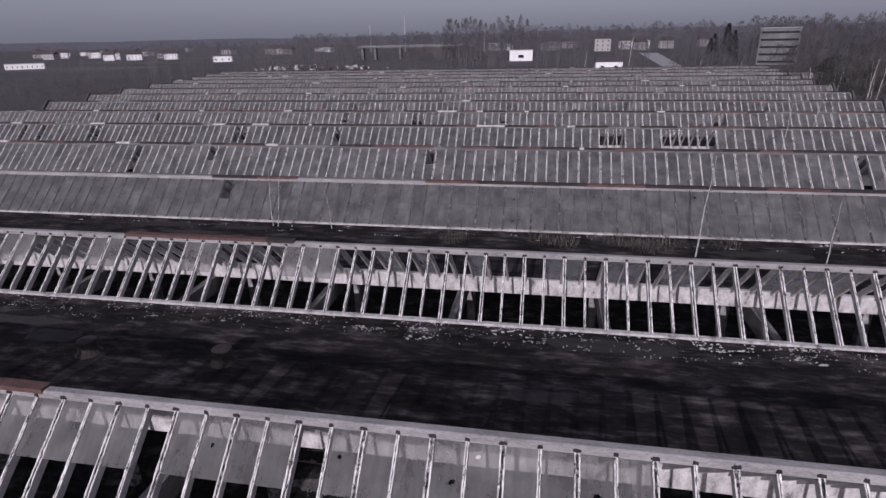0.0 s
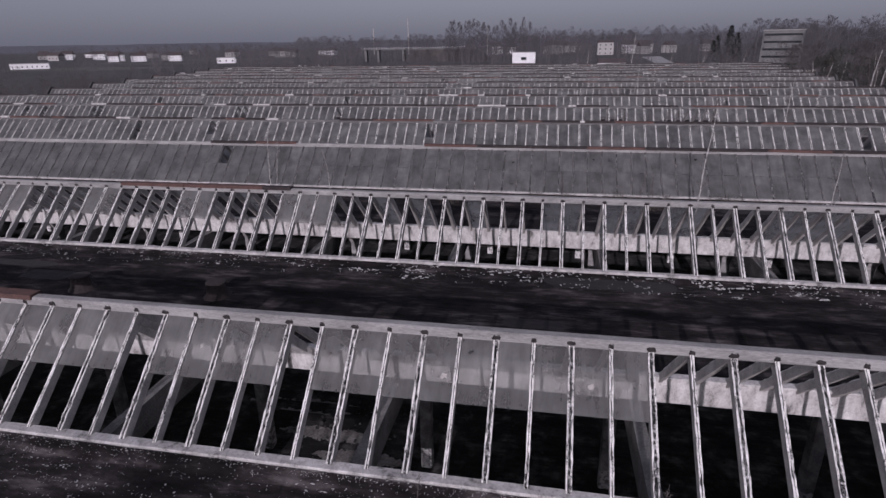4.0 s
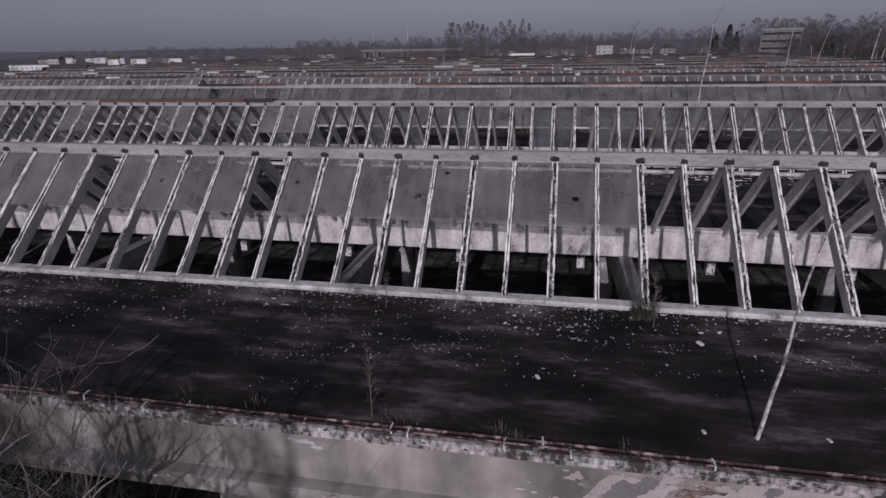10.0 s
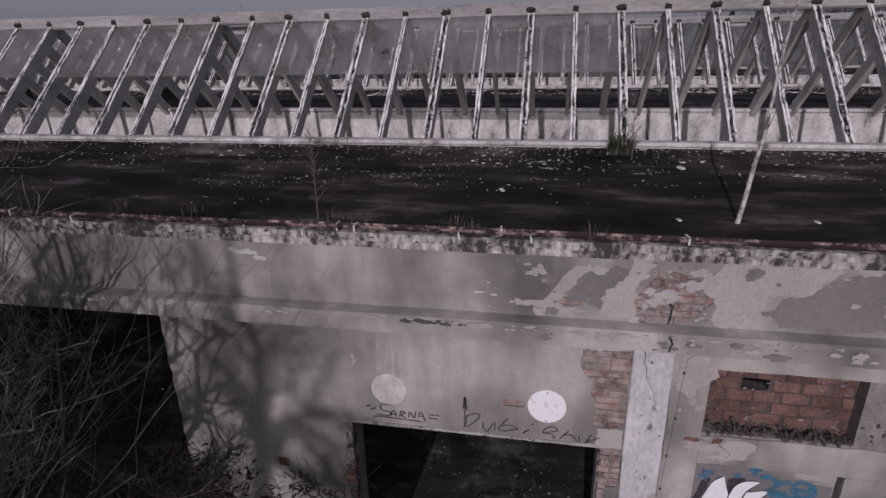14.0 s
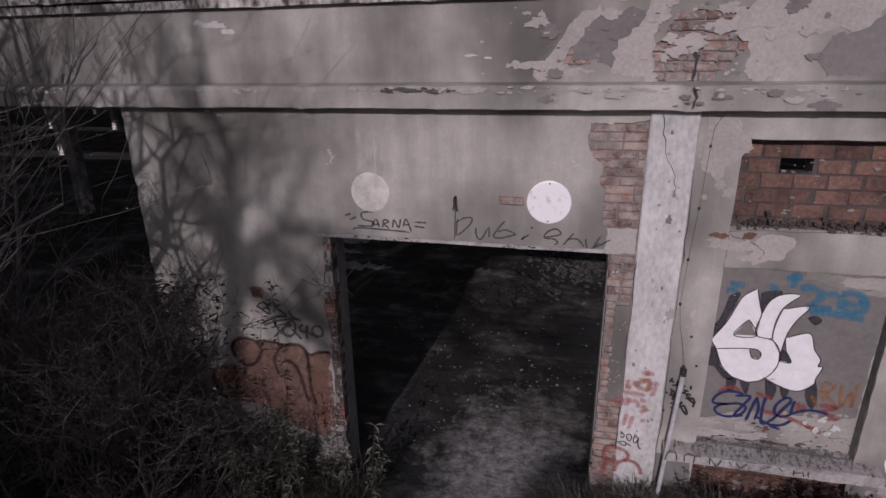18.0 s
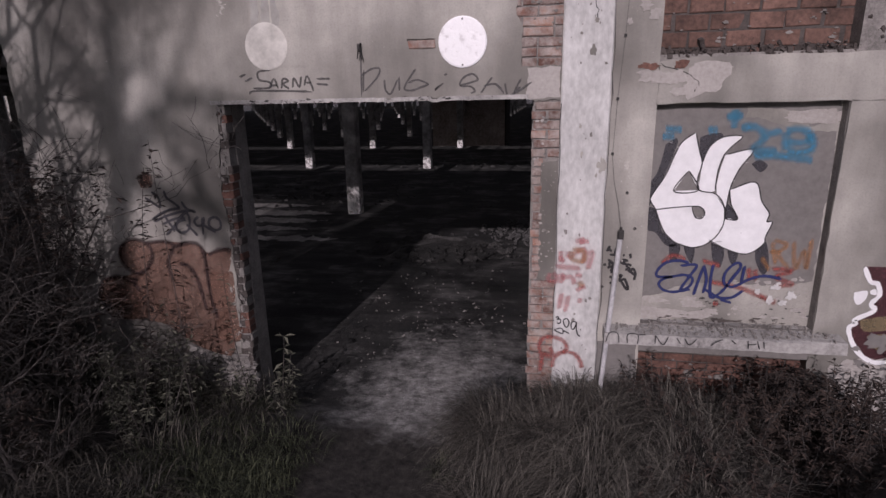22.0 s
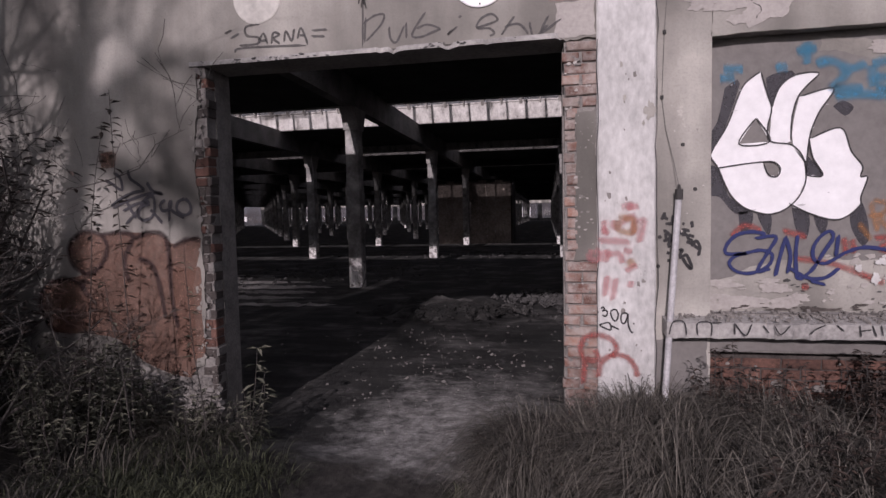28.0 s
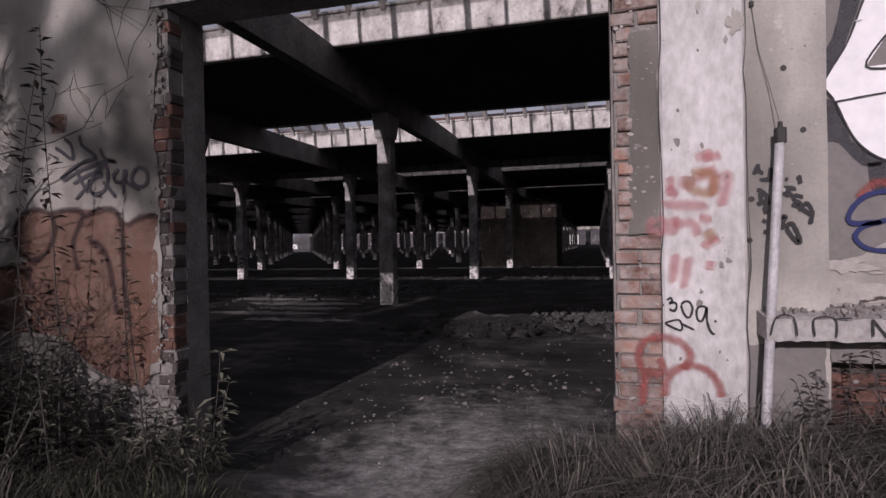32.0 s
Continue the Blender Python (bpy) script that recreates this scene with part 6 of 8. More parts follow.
paint_area('side_fill', -0.002, [(5.459, 1.631), (5.519, 1.511), (5.574, 1.49), (5.601, 1.4), (5.554, 1.321), (5.587, 1.265), (5.458, 1.18), (5.471, 1.151), (5.427, 1.108), (5.455, 1.01), (5.507, 0.922), (5.571, 0.855), (5.653, 0.815), (5.754, 0.827), (5.943, 0.915)] + [(6.3, 0.9), (6.4, 1.5), (5.75, 1.62)], [], 'graffiti_wine')
paint_area('side_tan', -0.004, [(5.498, 1.178), (5.679, 1.221), (5.811, 1.199), (5.831, 1.083), (5.7, 1.095), (5.538, 1.081)], [], 'graffiti_ochre')
paint_area('side_tan', -0.004, [(5.573, 1.048), (5.697, 1.065), (5.8, 1.032), (5.794, 0.952), (5.697, 0.915), (5.616, 0.96)], [], 'graffiti_ochre')
paint_lines('side_outline', -0.006, 0.03, 'stroke_white', [[(5.459, 1.631), (5.519, 1.511), (5.574, 1.49), (5.601, 1.4), (5.554, 1.321), (5.587, 1.265), (5.458, 1.18), (5.471, 1.151), (5.427, 1.108), (5.455, 1.01), (5.507, 0.922), (5.571, 0.855), (5.653, 0.815), (5.754, 0.827), (5.943, 0.915)]])
paint_area('white_patch', -0.003, [(5.421, 1.412), (5.511, 1.43), (5.511, 1.358), (5.462, 1.307), (5.426, 1.354)], [], 'graffiti_white')
paint_area('white_patch', -0.003, [(5.531, 1.431), (5.569, 1.447), (5.581, 1.4), (5.54, 1.403)], [], 'graffiti_white')

# ---- litter and growth on the roof ----
def roof_height(y):
    if y < 0.5:
        return 5.30 + (y + 0.1) / 0.6 * 0.1
    if y < 1.2:
        return 5.40 + (y - 0.5) * 0.1
    return 5.47 + (y - 1.2) * 0.0506 if y < 2.8 else ROOF_Z


def chips(y0, y1, x0, x1, count, seed, big=0.05, bias=2.0, long=1.0):
    """Flakes of putty and paint, thickest at the foot of the skylight."""
    r = random.Random(seed)
    s = Build()
    clusters = [(r.uniform(x0, x1), y1 - (y1 - y0) * r.random() ** bias, r.uniform(0.06, 0.4)) for _ in range(count // 22)]
    for _ in range(count):
        if r.random() < 0.8:
            cx, cy, cs = r.choice(clusters)
            x, y = r.gauss(cx, cs), r.gauss(cy, cs * 0.25)
        else:
            x, y = r.uniform(x0, x1), y1 - (y1 - y0) * r.random() ** bias
        if not y0 < y < y1:
            continue
        a = r.uniform(0.25, 1) ** 2.5 * big
        t = r.uniform(0, 6.28)
        z = roof_height(y) + 0.003
        foot = ridge_y(round((y + FOOT_Y - RIDGE0) / BAY)) - FOOT_Y - y
        if foot < 0.3:
            z = ROOF_Z + 0.034 + (0.3 - foot) * 0.34
        elif foot < 0.42:
            z = max(z, ROOF_Z - 0.03 + (0.42 - foot) * 0.5 + 0.004)
        pts = []
        for k in range(4):
            q = t + k * 1.571 + r.uniform(-0.4, 0.4)
            e = a * (1.0 if k % 2 else 0.45) * r.uniform(0.6, 1.2)
            pts.append((x + long * e * math.cos(q), y + e * math.sin(q)))
        h = a * r.uniform(0.1, 0.35)
        s.add([(px, py, z) for px, py in pts] + [(px, py, z + h + r.uniform(-0.2, 0.2) * h) for px, py in pts],
              [(4, 5, 6, 7), (0, 1, 5, 4), (1, 2, 6, 5), (2, 3, 7, 6), (3, 0, 4, 7)])
    solid("paint_flakes", s, M["chip"], "white flakes of putty and paint on black felt", "debris", kind="stuff")


chips(0.9, 2.62, -13, 10, 5200, 1, 0.02, 4.0)
chips(1.5, 2.62, 1.2, 8, 360, 9, 0.03, 3.0, 1.3)
chips(0.1, 2.6, -7, 8, 420, 2, 0.016, 1.4)
chips(1.7, 2.62, -10, 9, 320, 5, 0.034, 2.5)
chips(11.0, 12.22, -24, 17, 2800, 3, 0.045, 2.0)
chips(10.9, 12.1, -8, 17, 160, 10, 0.075, 1.6, 1.6)
chips(11.3, 12.15, -24, 17, 520, 6, 0.055, 2.0, 1.7)
chips(2.2, 2.62, -13, 10, 900, 7, 0.02, 1.0)
chips(1.6, 2.6, -13, 10, 90, 8, 0.035, 1.6, 1.8)
chips(20.6, 21.7, -26, 22, 900, 4, 0.06, 1.6)
for i, (x, y, s) in enumerate(((1.68, 1.0, 0.034), (3.73, 2.02, 0.045), (3.4, 0.35, 0.028), (4.6, 0.4, 0.028), (4.05, 2.35, 0.035), (3.8, 2.3, 0.03), (1.2, 2.2, 0.03), (1.35, 2.1, 0.024))):
    r = random.Random(90 + i)
    q = Build().box(-s, -s * 0.6, 0, s, s * 0.6, s * 0.5, 0, s * 0.12)
    m = pose(x, y, roof_height(y) + 0.002, r.uniform(-8, 8), r.uniform(-8, 8), r.uniform(0, 180))
    solid("plaster_lump", Build().add([m @ Vector(p) for p in q.v], q.f), M["chip"], "pale lump of fallen plaster on the felt", "rubble", "lumps on the roof")
# overlapping strips of felt
r = random.Random(12)
for k in range(3):
    y0 = 0.05 if k == 0 else ridge_y(k - 1) + FOOT_Y + 0.15
    y1 = ridge_y(k) - FOOT_Y - 0.15
    y = y0
    while y < y1 - 0.3:
        x = -28 + r.uniform(0, 6)
        while x < 20:
            e = x + r.uniform(1.2, 4.5)
            w = min(r.uniform(0.45, 0.96), y1 - y)
            n = 14
            v = []
            for i in range(n + 1):
                xx = x + (e - x) * i / n
                lift = 0.006 + 0.008 * r.random()
                fray = 0.5 * w * abs(2 * i / n - 1) ** 14 * r.uniform(0.5, 1)
                xx += r.uniform(-0.07, 0.07)
                v += [(xx, y + fray + r.uniform(-0.05, 0.05), roof_height(y) + lift), (xx + r.uniform(-0.05, 0.05), y + w * 0.5, roof_height(y + w * 0.5) + lift), (xx, y + w - 0.8 * fray + r.uniform(-0.05, 0), roof_height(min(y + w, y1)) + lift)]
            s = Build().add(v, [(3 * i + j, 3 * i + 3 + j, 3 * i + 4 + j, 3 * i + 1 + j) for i in range(n) for j in range(2)])
            if r.random() < 0.1 and k > 0:
                solid("felt_strip", s, M["felt_strip"], "lapped strip of black roofing felt with curled edges", "roofing felt", "felt strips", kind="structure")
            x = e + r.uniform(-0.05, 2.5)
        y += 0.9


# stub vents behind the first ridge
for x, y in ((-12.6, 8.9), (-8.15, 9.05)):
    v = thing("roof_vent", "squat dark roof vent with a low hood", "vent", "roof vents", at=pose(x, y, ROOF_Z))
    part("stub", Build().tube([(0, 0, -0.02), (0, 0, 0.12), (0, 0, 0.42)], [0.42, 0.3, 0.25], 16), M["dark_metal"], v)
    part("hood", Build().tube([(0, 0, 0.4), (0, 0, 0.45), (0, 0, 0.47)], [0.29, 0.29, 0.2], 16), M["dark_metal"], v)


# ---- bare trees and saplings ----
def grow(s, p, d, length, rad, level, r, bend=0.25, kids=(3, 5), slot=0, n=6, droop=0.0, shrink=0.62, twig_n=3):
    """A limb with its branches, as tapering tubes."""
    pts, radii = [Vector(p)], [rad]
    d = Vector(d).normalized()
    steps = 5 if level > 0 else 3
    for i in range(steps):
        d = (d + Vector((r.uniform(-1, 1), r.uniform(-1, 1), r.uniform(-0.6, 0.9) - droop)) * bend * 0.5).normalized()
        pts.append(pts[-1] + d * length / steps)
        radii.append(max(rad * (1 - 0.75 * (i + 1) / steps), 0.002))
    s.tube(pts, radii, n if level > 1 else twig_n, slot)
    if level <= 0:
        return
    for _ in range(r.randint(*kids)):
        f = r.uniform(0.3, 1.0)
        i = min(int(f * steps), steps - 1)
        q = pts[i].lerp(pts[i + 1], f * steps - i)
        side = Vector((r.uniform(-1, 1), r.uniform(-1, 1), r.uniform(-0.1, 0.8)))
        dd = (d * 0.55 + side.normalized() * 0.85).normalized()
        grow(s, q, dd, length * r.uniform(shrink - 0.12, shrink + 0.1), radii[i] * r.uniform(0.4, 0.62), level - 1, r, bend, kids, slot, n, droop, shrink, twig_n)


def sapling(x, y, z, height, lean, seed, label, m="birch", rad=0.02, kids=(2, 4)):
    r = random.Random(seed)
    t = thing("sapling", label, "tree", "saplings on the roof", at=pose(x, y, z))
    s = Build()
    pts = [Vector((0, 0, -0.03))]
    d = Vector((lean[0], lean[1], 1)).normalized()
    for i in range(8):
        d = (d + Vector((r.uniform(-1, 1), r.uniform(-1, 1), 0.2)) * 0.07).normalized()
        pts.append(pts[-1] + d * height / 8)
    part("stem", s.tube(pts, [rad * (1 - 0.09 * i) for i in range(9)], 6), M[m], t)
    tw = Build()
    for i in range(2, 9):
        for _ in range(r.randint(*kids)):
            dd = (d * 0.6 + Vector((r.uniform(-1, 1), r.uniform(-1, 1), 0.5))).normalized()
            grow(tw, pts[i], dd, height * r.uniform(0.08, 0.2), rad * 0.3, 1, r, 0.3, (1, 3))
    part("twigs", tw, M["bark"], t, "fine bare twigs", kind="stuff")
    return t


sapling(3.9, 0.33, 5.36, 2.35, (0.18, 0.05), 3, "thin leaning birch sapling with white bark at the eave", rad=0.022, kids=(0, 1))
sapling(7.45, 19.6, 5.55, 4.4, (0.09, 0.05), 4, "tall white birch sapling between the skylights", rad=0.035)
sapling(-12.6, 21.4, 5.55, 3.0, (-0.1, 0), 5, "bare pale sapling between the skylights", rad=0.025)
sapling(-12.3, 21.3, 5.55, 2.6, (0.14, 0), 6, "bare pale sapling between the skylights", rad=0.022)
sapling(-9.4, 21.3, 5.55, 2.5, (0.02, 0), 7, "bare pale sapling between the skylights", rad=0.024)
sapling(12.4, 19.4, 5.55, 2.6, (0.12, 0), 8, "bare pale sapling between the skylights", rad=0.025)
sapling(5.9, 20.9, 5.55, 1.6, (0, 0), 9, "bushy bare sapling between the skylights", "bark", 0.015, (4, 6))
sapling(5.4, 21.2, 5.55, 1.3, (0.05, 0), 10, "bushy bare sapling between the skylights", "bark", 0.013, (4, 6))
sapling(1.9, 21.1, 5.55, 1.2, (0.05, 0), 11, "bushy bare sapling between the skylights", "bark", 0.013, (4, 6))
sapling(3.2, 2.35, 5.5, 0.75, (0.0, 0), 12, "small dry weed at the skylight's foot", "bark", 0.007, (5, 8))
sapling(-0.6, 2.4, 5.5, 0.7, (0.2, -0.3), 13, "small bare bramble at the skylight's foot", "bark", 0.006, (2, 4))
sapling(-0.1, 0.1, 5.34, 0.8, (0.02, 0), 14, "small bare weed growing in the gutter", "bark", 0.007, (3, 5))
for k, x, h, sd in ((3, 16.5, 4.5, 21), (4, 22, 5, 22), (5, 9, 4, 23), (6, -20, 4, 24), (4, -8, 3.5, 25), (7, 14, 4, 26)):
    sapling(x, ridge_y(k) + 3.5, ROOF_Z, h, (0.1, 0), sd, "distant bare sapling on the roof", rad=0.04)

# grass along the eave
def blades(name, spots, count, height, seed, m, label, width=0.006, lean=0.5, kind="stuff", category="grass", droop=False):
    """Tufts of arching blades; spots are (x, y, z, radius)."""
    r = np.random.default_rng(seed)
    w = np.array([s[3] ** 2 for s in spots])
    pick = r.choice(len(spots), count, p=w / w.sum())
    sp = np.array(spots)[pick]
    ang, rad = r.uniform(0, 2 * np.pi, count), np.sqrt(r.uniform(0, 1, count)) * sp[:, 3]
    base = np.stack([sp[:, 0] + np.cos(ang) * rad, sp[:, 1] + np.sin(ang) * rad, sp[:, 2]], 1)
    h = height * r.uniform(0.35, 1.0, count)
    a2 = ang + r.normal(0, 0.9, count)
    out = np.stack([np.cos(a2), np.sin(a2)], 1) * (h * lean * r.uniform(0.2, 1.5, count))[:, None]
    side = np.stack([-np.sin(a2), np.cos(a2)], 1) * width * r.uniform(0.5, 1.3, count)[:, None]
    if droop:
        # tussocks: the blades rise, part and fall outward, combed one way in each tuft
        comb = r.uniform(0, 2 * np.pi, len(spots))[pick]
        a2 = np.arctan2(np.sin(ang) + 0.8 * np.sin(comb), np.cos(ang) + 0.8 * np.cos(comb)) + r.normal(0, 0.45, count)
        out = np.stack([np.cos(a2), np.sin(a2)], 1) * (h * lean * r.uniform(0.5, 1.1, count))[:, None]
        side = np.stack([-np.sin(a2), np.cos(a2)], 1) * width * r.uniform(0.5, 1.3, count)[:, None]
        peak = r.uniform(0.45, 0.75, count)
        verts = np.zeros((count, 11, 3))
        for j, (f, wd) in enumerate(((0.0, 1.0), (0.25, 1.0), (0.5, 0.9), (0.75, 0.7), (0.92, 0.4))):
            c = base.copy()
            c[:, :2] += out * f ** 1.3
            c[:, 2] += h * peak * (2.4 * f - 2.0 * f * f)
            verts[:, 2 * j, :], verts[:, 2 * j + 1, :] = c, c
            verts[:, 2 * j, :2] += side * wd
            verts[:, 2 * j + 1, :2] -= side * wd
        tip = base.copy()
        tip[:, :2] += out
        tip[:, 2] += h * peak * 0.4
        verts[:, 10, :] = tip
        idx = np.arange(count)[:, None] * 11
        quads = np.concatenate([idx + [k, k + 1, k + 3, k + 2] for k in (0, 2, 4, 6)])
        me = bpy.data.meshes.new(name)
        me.from_pydata(verts.reshape(-1, 3).tolist(), [], quads.tolist() + (idx + [8, 9, 10]).tolist())
        me.materials.append(M[m])
        me.update()
        return tagged(part(name, me, None), label, category, kind=kind)
    verts = np.zeros((count, 7, 3))
    for j, (f, wd) in enumerate(((0.0, 1.0), (0.45, 0.9), (0.8, 0.6))):
        c = base.copy()
        c[:, :2] += out * f ** 1.8
        c[:, 2] += h * (f - 0.28 * f * f * lean)
        verts[:, 2 * j, :], verts[:, 2 * j + 1, :] = c, c
        verts[:, 2 * j, :2] += side * wd
        verts[:, 2 * j + 1, :2] -= side * wd
    tip = base.copy()
    tip[:, :2] += out
    tip[:, 2] += h * (1 - 0.45 * lean)
    verts[:, 6, :] = tip
    idx = np.arange(count)[:, None] * 7
    quads = np.concatenate([idx + [0, 1, 3, 2], idx + [2, 3, 5, 4]])
    tris = idx + [4, 5, 6]
    me = bpy.data.meshes.new(name)
    me.from_pydata(verts.reshape(-1, 3).tolist(), [], quads.tolist() + tris.tolist())
    me.materials.append(M[m])
    me.update()
    return tagged(part(name, me, None), label, category, kind=kind)


blades("eave_grass", [(x, 0.02 + 0.1 * math.sin(x * 7), 5.33, 0.12) for x in (-1.5, 0.1, 0.35, 1.3, 1.5, -2.4, 2.6)], 300, 0.15, 5, "grass_dry", "dry grass tufts along the eave", 0.0025)
blades("roof_tuft", [(3.12, 2.52, 5.56, 0.1), (3.0, 2.5, 5.56, 0.07)], 260, 0.42, 8, "grass_green", "green tuft at the foot of the skylight", 0.006, 0.6)
blades("roof_grass", [(x, 20.6 + 0.5 * math.sin(x * 3), ROOF_Z, 0.7) for x in (1, 2, 4.5, 5.5, 6.3, 9, -3)], 1800, 0.55, 6, "grass_dry", "dry grass between the skylights")

# ---- plants before the wall ----
r = random.Random(77)
spots = []
for _ in range(85):
    x, y = 2.4 + 1.9 * r.random() ** 1.1, r.uniform(-2.4, -0.08)
    spots.append((x, y, ground_z(x, y) - 0.02, r.uniform(0.05, 0.14)))
blades("dry_grass", spots, 26000, 0.7, 11, "grass_dry", "long arching dry grass in tufts by the wall", 0.0019, 0.9, droop=True)
big = [(x, y, ground_z(x, y) - 0.02, r.uniform(0.1, 0.16)) for x, y in ((r.uniform(2.6, 4.2), r.uniform(-1.7, -0.25)) for _ in range(22))]
blades("tall_dry_grass", big, 9000, 1.0, 18, "grass_dry", "tall fountain tufts of dry grass by the wall", 0.002, 0.7, droop=True)
edge = [(x, y, ground_z(x, y) - 0.02, r.uniform(0.07, 0.12)) for x, y in ((r.uniform(2.95, 4.7), r.uniform(-0.5, -0.1)) for _ in range(34))]
blades("wall_grass", edge, 9000, 0.78, 19, "grass_dry", "dry grass leaning on the foot of the wall", 0.002, 0.6, droop=True)
edge = [(x, -0.16 + 0.05 * math.sin(x * 9), ground_z(x, -0.16) - 0.02, 0.09) for x in (3.3, 3.42, 3.55, 3.66, 3.78, 3.9, 4.05)]
blades("wall_tuft", edge, 2600, 1.05, 21, "grass_dry", "tall grass tuft standing against the wall by the pipe", 0.002, 0.5, droop=True)
spots = []
for _ in range(60):
    x, y = r.uniform(-0.2, 1.15) - 0.15 * r.random(), r.uniform(-2.4, -0.25)
    spots.append((x, y, ground_z(x, y) - 0.02, r.uniform(0.1, 0.25)))
for _ in range(30):
    x, y = r.uniform(2.2, 3.4), r.uniform(-2.2, -0.5)
    spots.append((x, y, ground_z(x, y) - 0.02, r.uniform(0.1, 0.2)))
blades("green_grass", spots, 7000, 0.3, 12, "grass_green", "short green grass beside the trodden path", 0.0026, 0.8, droop=True)
spots = []
for _ in range(170):
    x, y = r.uniform(-7, 0.3), r.uniform(-3.4, -0.1)
    spots.append((x, y, ground_z(x, y) - 0.02, r.uniform(0.12, 0.35)))
blades("weedy_grass", spots, 17000, 0.55, 13, "grass_dark", "dark matted grass and weeds under the shrubs", 0.0035, 0.9, droop=True)
spots = [(x, y, ground_z(x, y) - 0.02, 0.4) for x, y in ((r.uniform(-2, 6), r.uniform(-5.5, -2.4)) for _ in range(70))]
blades("near_grass", spots, 7000, 0.4, 14, "grass_dark", "dark grass on the ground before the hall", 0.005, 0.8)


def leafy(s, pts, count, size, r, slot=0):
    """Small pointed leaves along a stem."""
    for _ in range(count):
        f = r.random() * (len(pts) - 1)
        i = int(f)
        p = pts[i].lerp(pts[i + 1], f - i)
        a, up = r.uniform(0, 6.28), r.uniform(-0.3, 0.6)
        d = Vector((math.cos(a), math.sin(a), up)).normalized()
        w = d.cross(Vector((0, 0, 1))).normalized() * size * 0.17
        e = size * r.uniform(0.6, 1.2)
        s.add([p, p + d * e * 0.5 + w, p + d * e - Vector((0, 0, e * 0.25)), p + d * e * 0.5 - w], [(0, 1, 2, 3)], slot)


def weed(x, y, height, seed, label, leaf="weed_leaf", size=0.075, stems=1, leaves=42, spread=0.1):
    r = random.Random(seed)
    t = thing("weed", label, "weed", at=pose(x, y, ground_z(x, y) - 0.03))
    lf = Build()
    for _ in range(stems):
        d = Vector((r.uniform(-1, 1) * spread, r.uniform(-1, 1) * spread, 1)).normalized()
        pts = [Vector((r.uniform(-1, 1) * 0.05 * stems ** 0.5, r.uniform(-1, 1) * 0.05 * stems ** 0.5, 0))]
        h = height * r.uniform(0.75, 1.0) if stems > 1 else height
        for i in range(7):
            d = (d + Vector((r.uniform(-1, 1), r.uniform(-1, 1), 0.3)) * 0.07).normalized()
            pts.append(pts[-1] + d * h / 7)
        part("stem", Build().tube(pts, [0.006 * (1 - 0.1 * i) for i in range(8)], 5), M["shrub"], t)
        leafy(lf, pts[1:], leaves, size, r)
    part("leaves", lf, M[leaf], t, kind="stuff")


weed(-0.33, -0.45, 2.62, 1, "tall thin dark weed with small narrow leaves by the wall", "dead_leaf", 0.09, 1, 60, 0.02)
weed(-0.68, -0.45, 2.38, 2, "tall thin dark weed with small narrow leaves by the wall", "dead_leaf", 0.09, 1, 55, 0.02)
weed(0.25, -0.4, 1.55, 3, "thin weed with small narrow leaves by the wall", leaves=30)
weed(-0.15, -0.6, 1.3, 4, "thin weed with small narrow leaves by the wall", leaves=30)
weed(0.37, -0.1, 0.75, 5, "pale feathery weed at the door", size=0.12, leaves=34)
weed(0.52, -0.2, 0.55, 6, "bushy small weed at the door", stems=3, leaves=16, spread=0.3)
weed(0.6, -0.35, 0.5, 7, "bushy small weed at the door", stems=4, leaves=14, spread=0.35)
for i, (x, y, h) in enumerate(((4.4, -0.25, 0.7), (4.9, -0.2, 0.85), (5.2, -0.6, 0.8), (4.1, -0.35, 0.5), (5.7, -0.25, 0.9), (5.3, -0.35, 0.75), (5.0, -0.5, 0.6), (5.6, -0.5, 0.9), (4.7, -0.3, 0.5), (3.5, -0.1, 0.4), (2.4, -0.55, 0.35), (5.9, -0.7, 0.8), (4.6, -0.6, 0.6), (4.85, -0.75, 0.65), (5.15, -0.9, 0.7), (5.5, -0.8, 0.8), (4.95, -1.1, 0.55), (5.4, -1.2, 0.6), (4.5, -0.9, 0.45))):
    weed(x, y, h, 30 + i, "dark bush with shrivelled dead leaves by the wall", "dead_leaf", 0.06, 7, 40, 0.45)
for i, (x, y, h) in enumerate(((-0.25, -0.2, 0.6), (-0.5, -0.25, 0.7), (-0.75, -0.2, 0.85), (-0.95, -0.3, 0.75), (-1.15, -0.25, 0.85), (0.05, -0.25, 0.45), (-0.4, -0.5, 0.6), (-0.7, -0.55, 0.7))):
    weed(x, y, h, 120 + i, "leafy weed with pale narrow leaves at the wall's foot", "weed_leaf", 0.08, 5, 26, 0.35)
for i in range(16):
    x, y = r.uniform(-2.6, -0.3), r.uniform(-1.3, -0.25)
    weed(x, y, r.uniform(0.5, 1.1), 60 + i, "leafy dark undergrowth at the wall's foot", "weed_leaf", 0.07, 6, 30, 0.4)


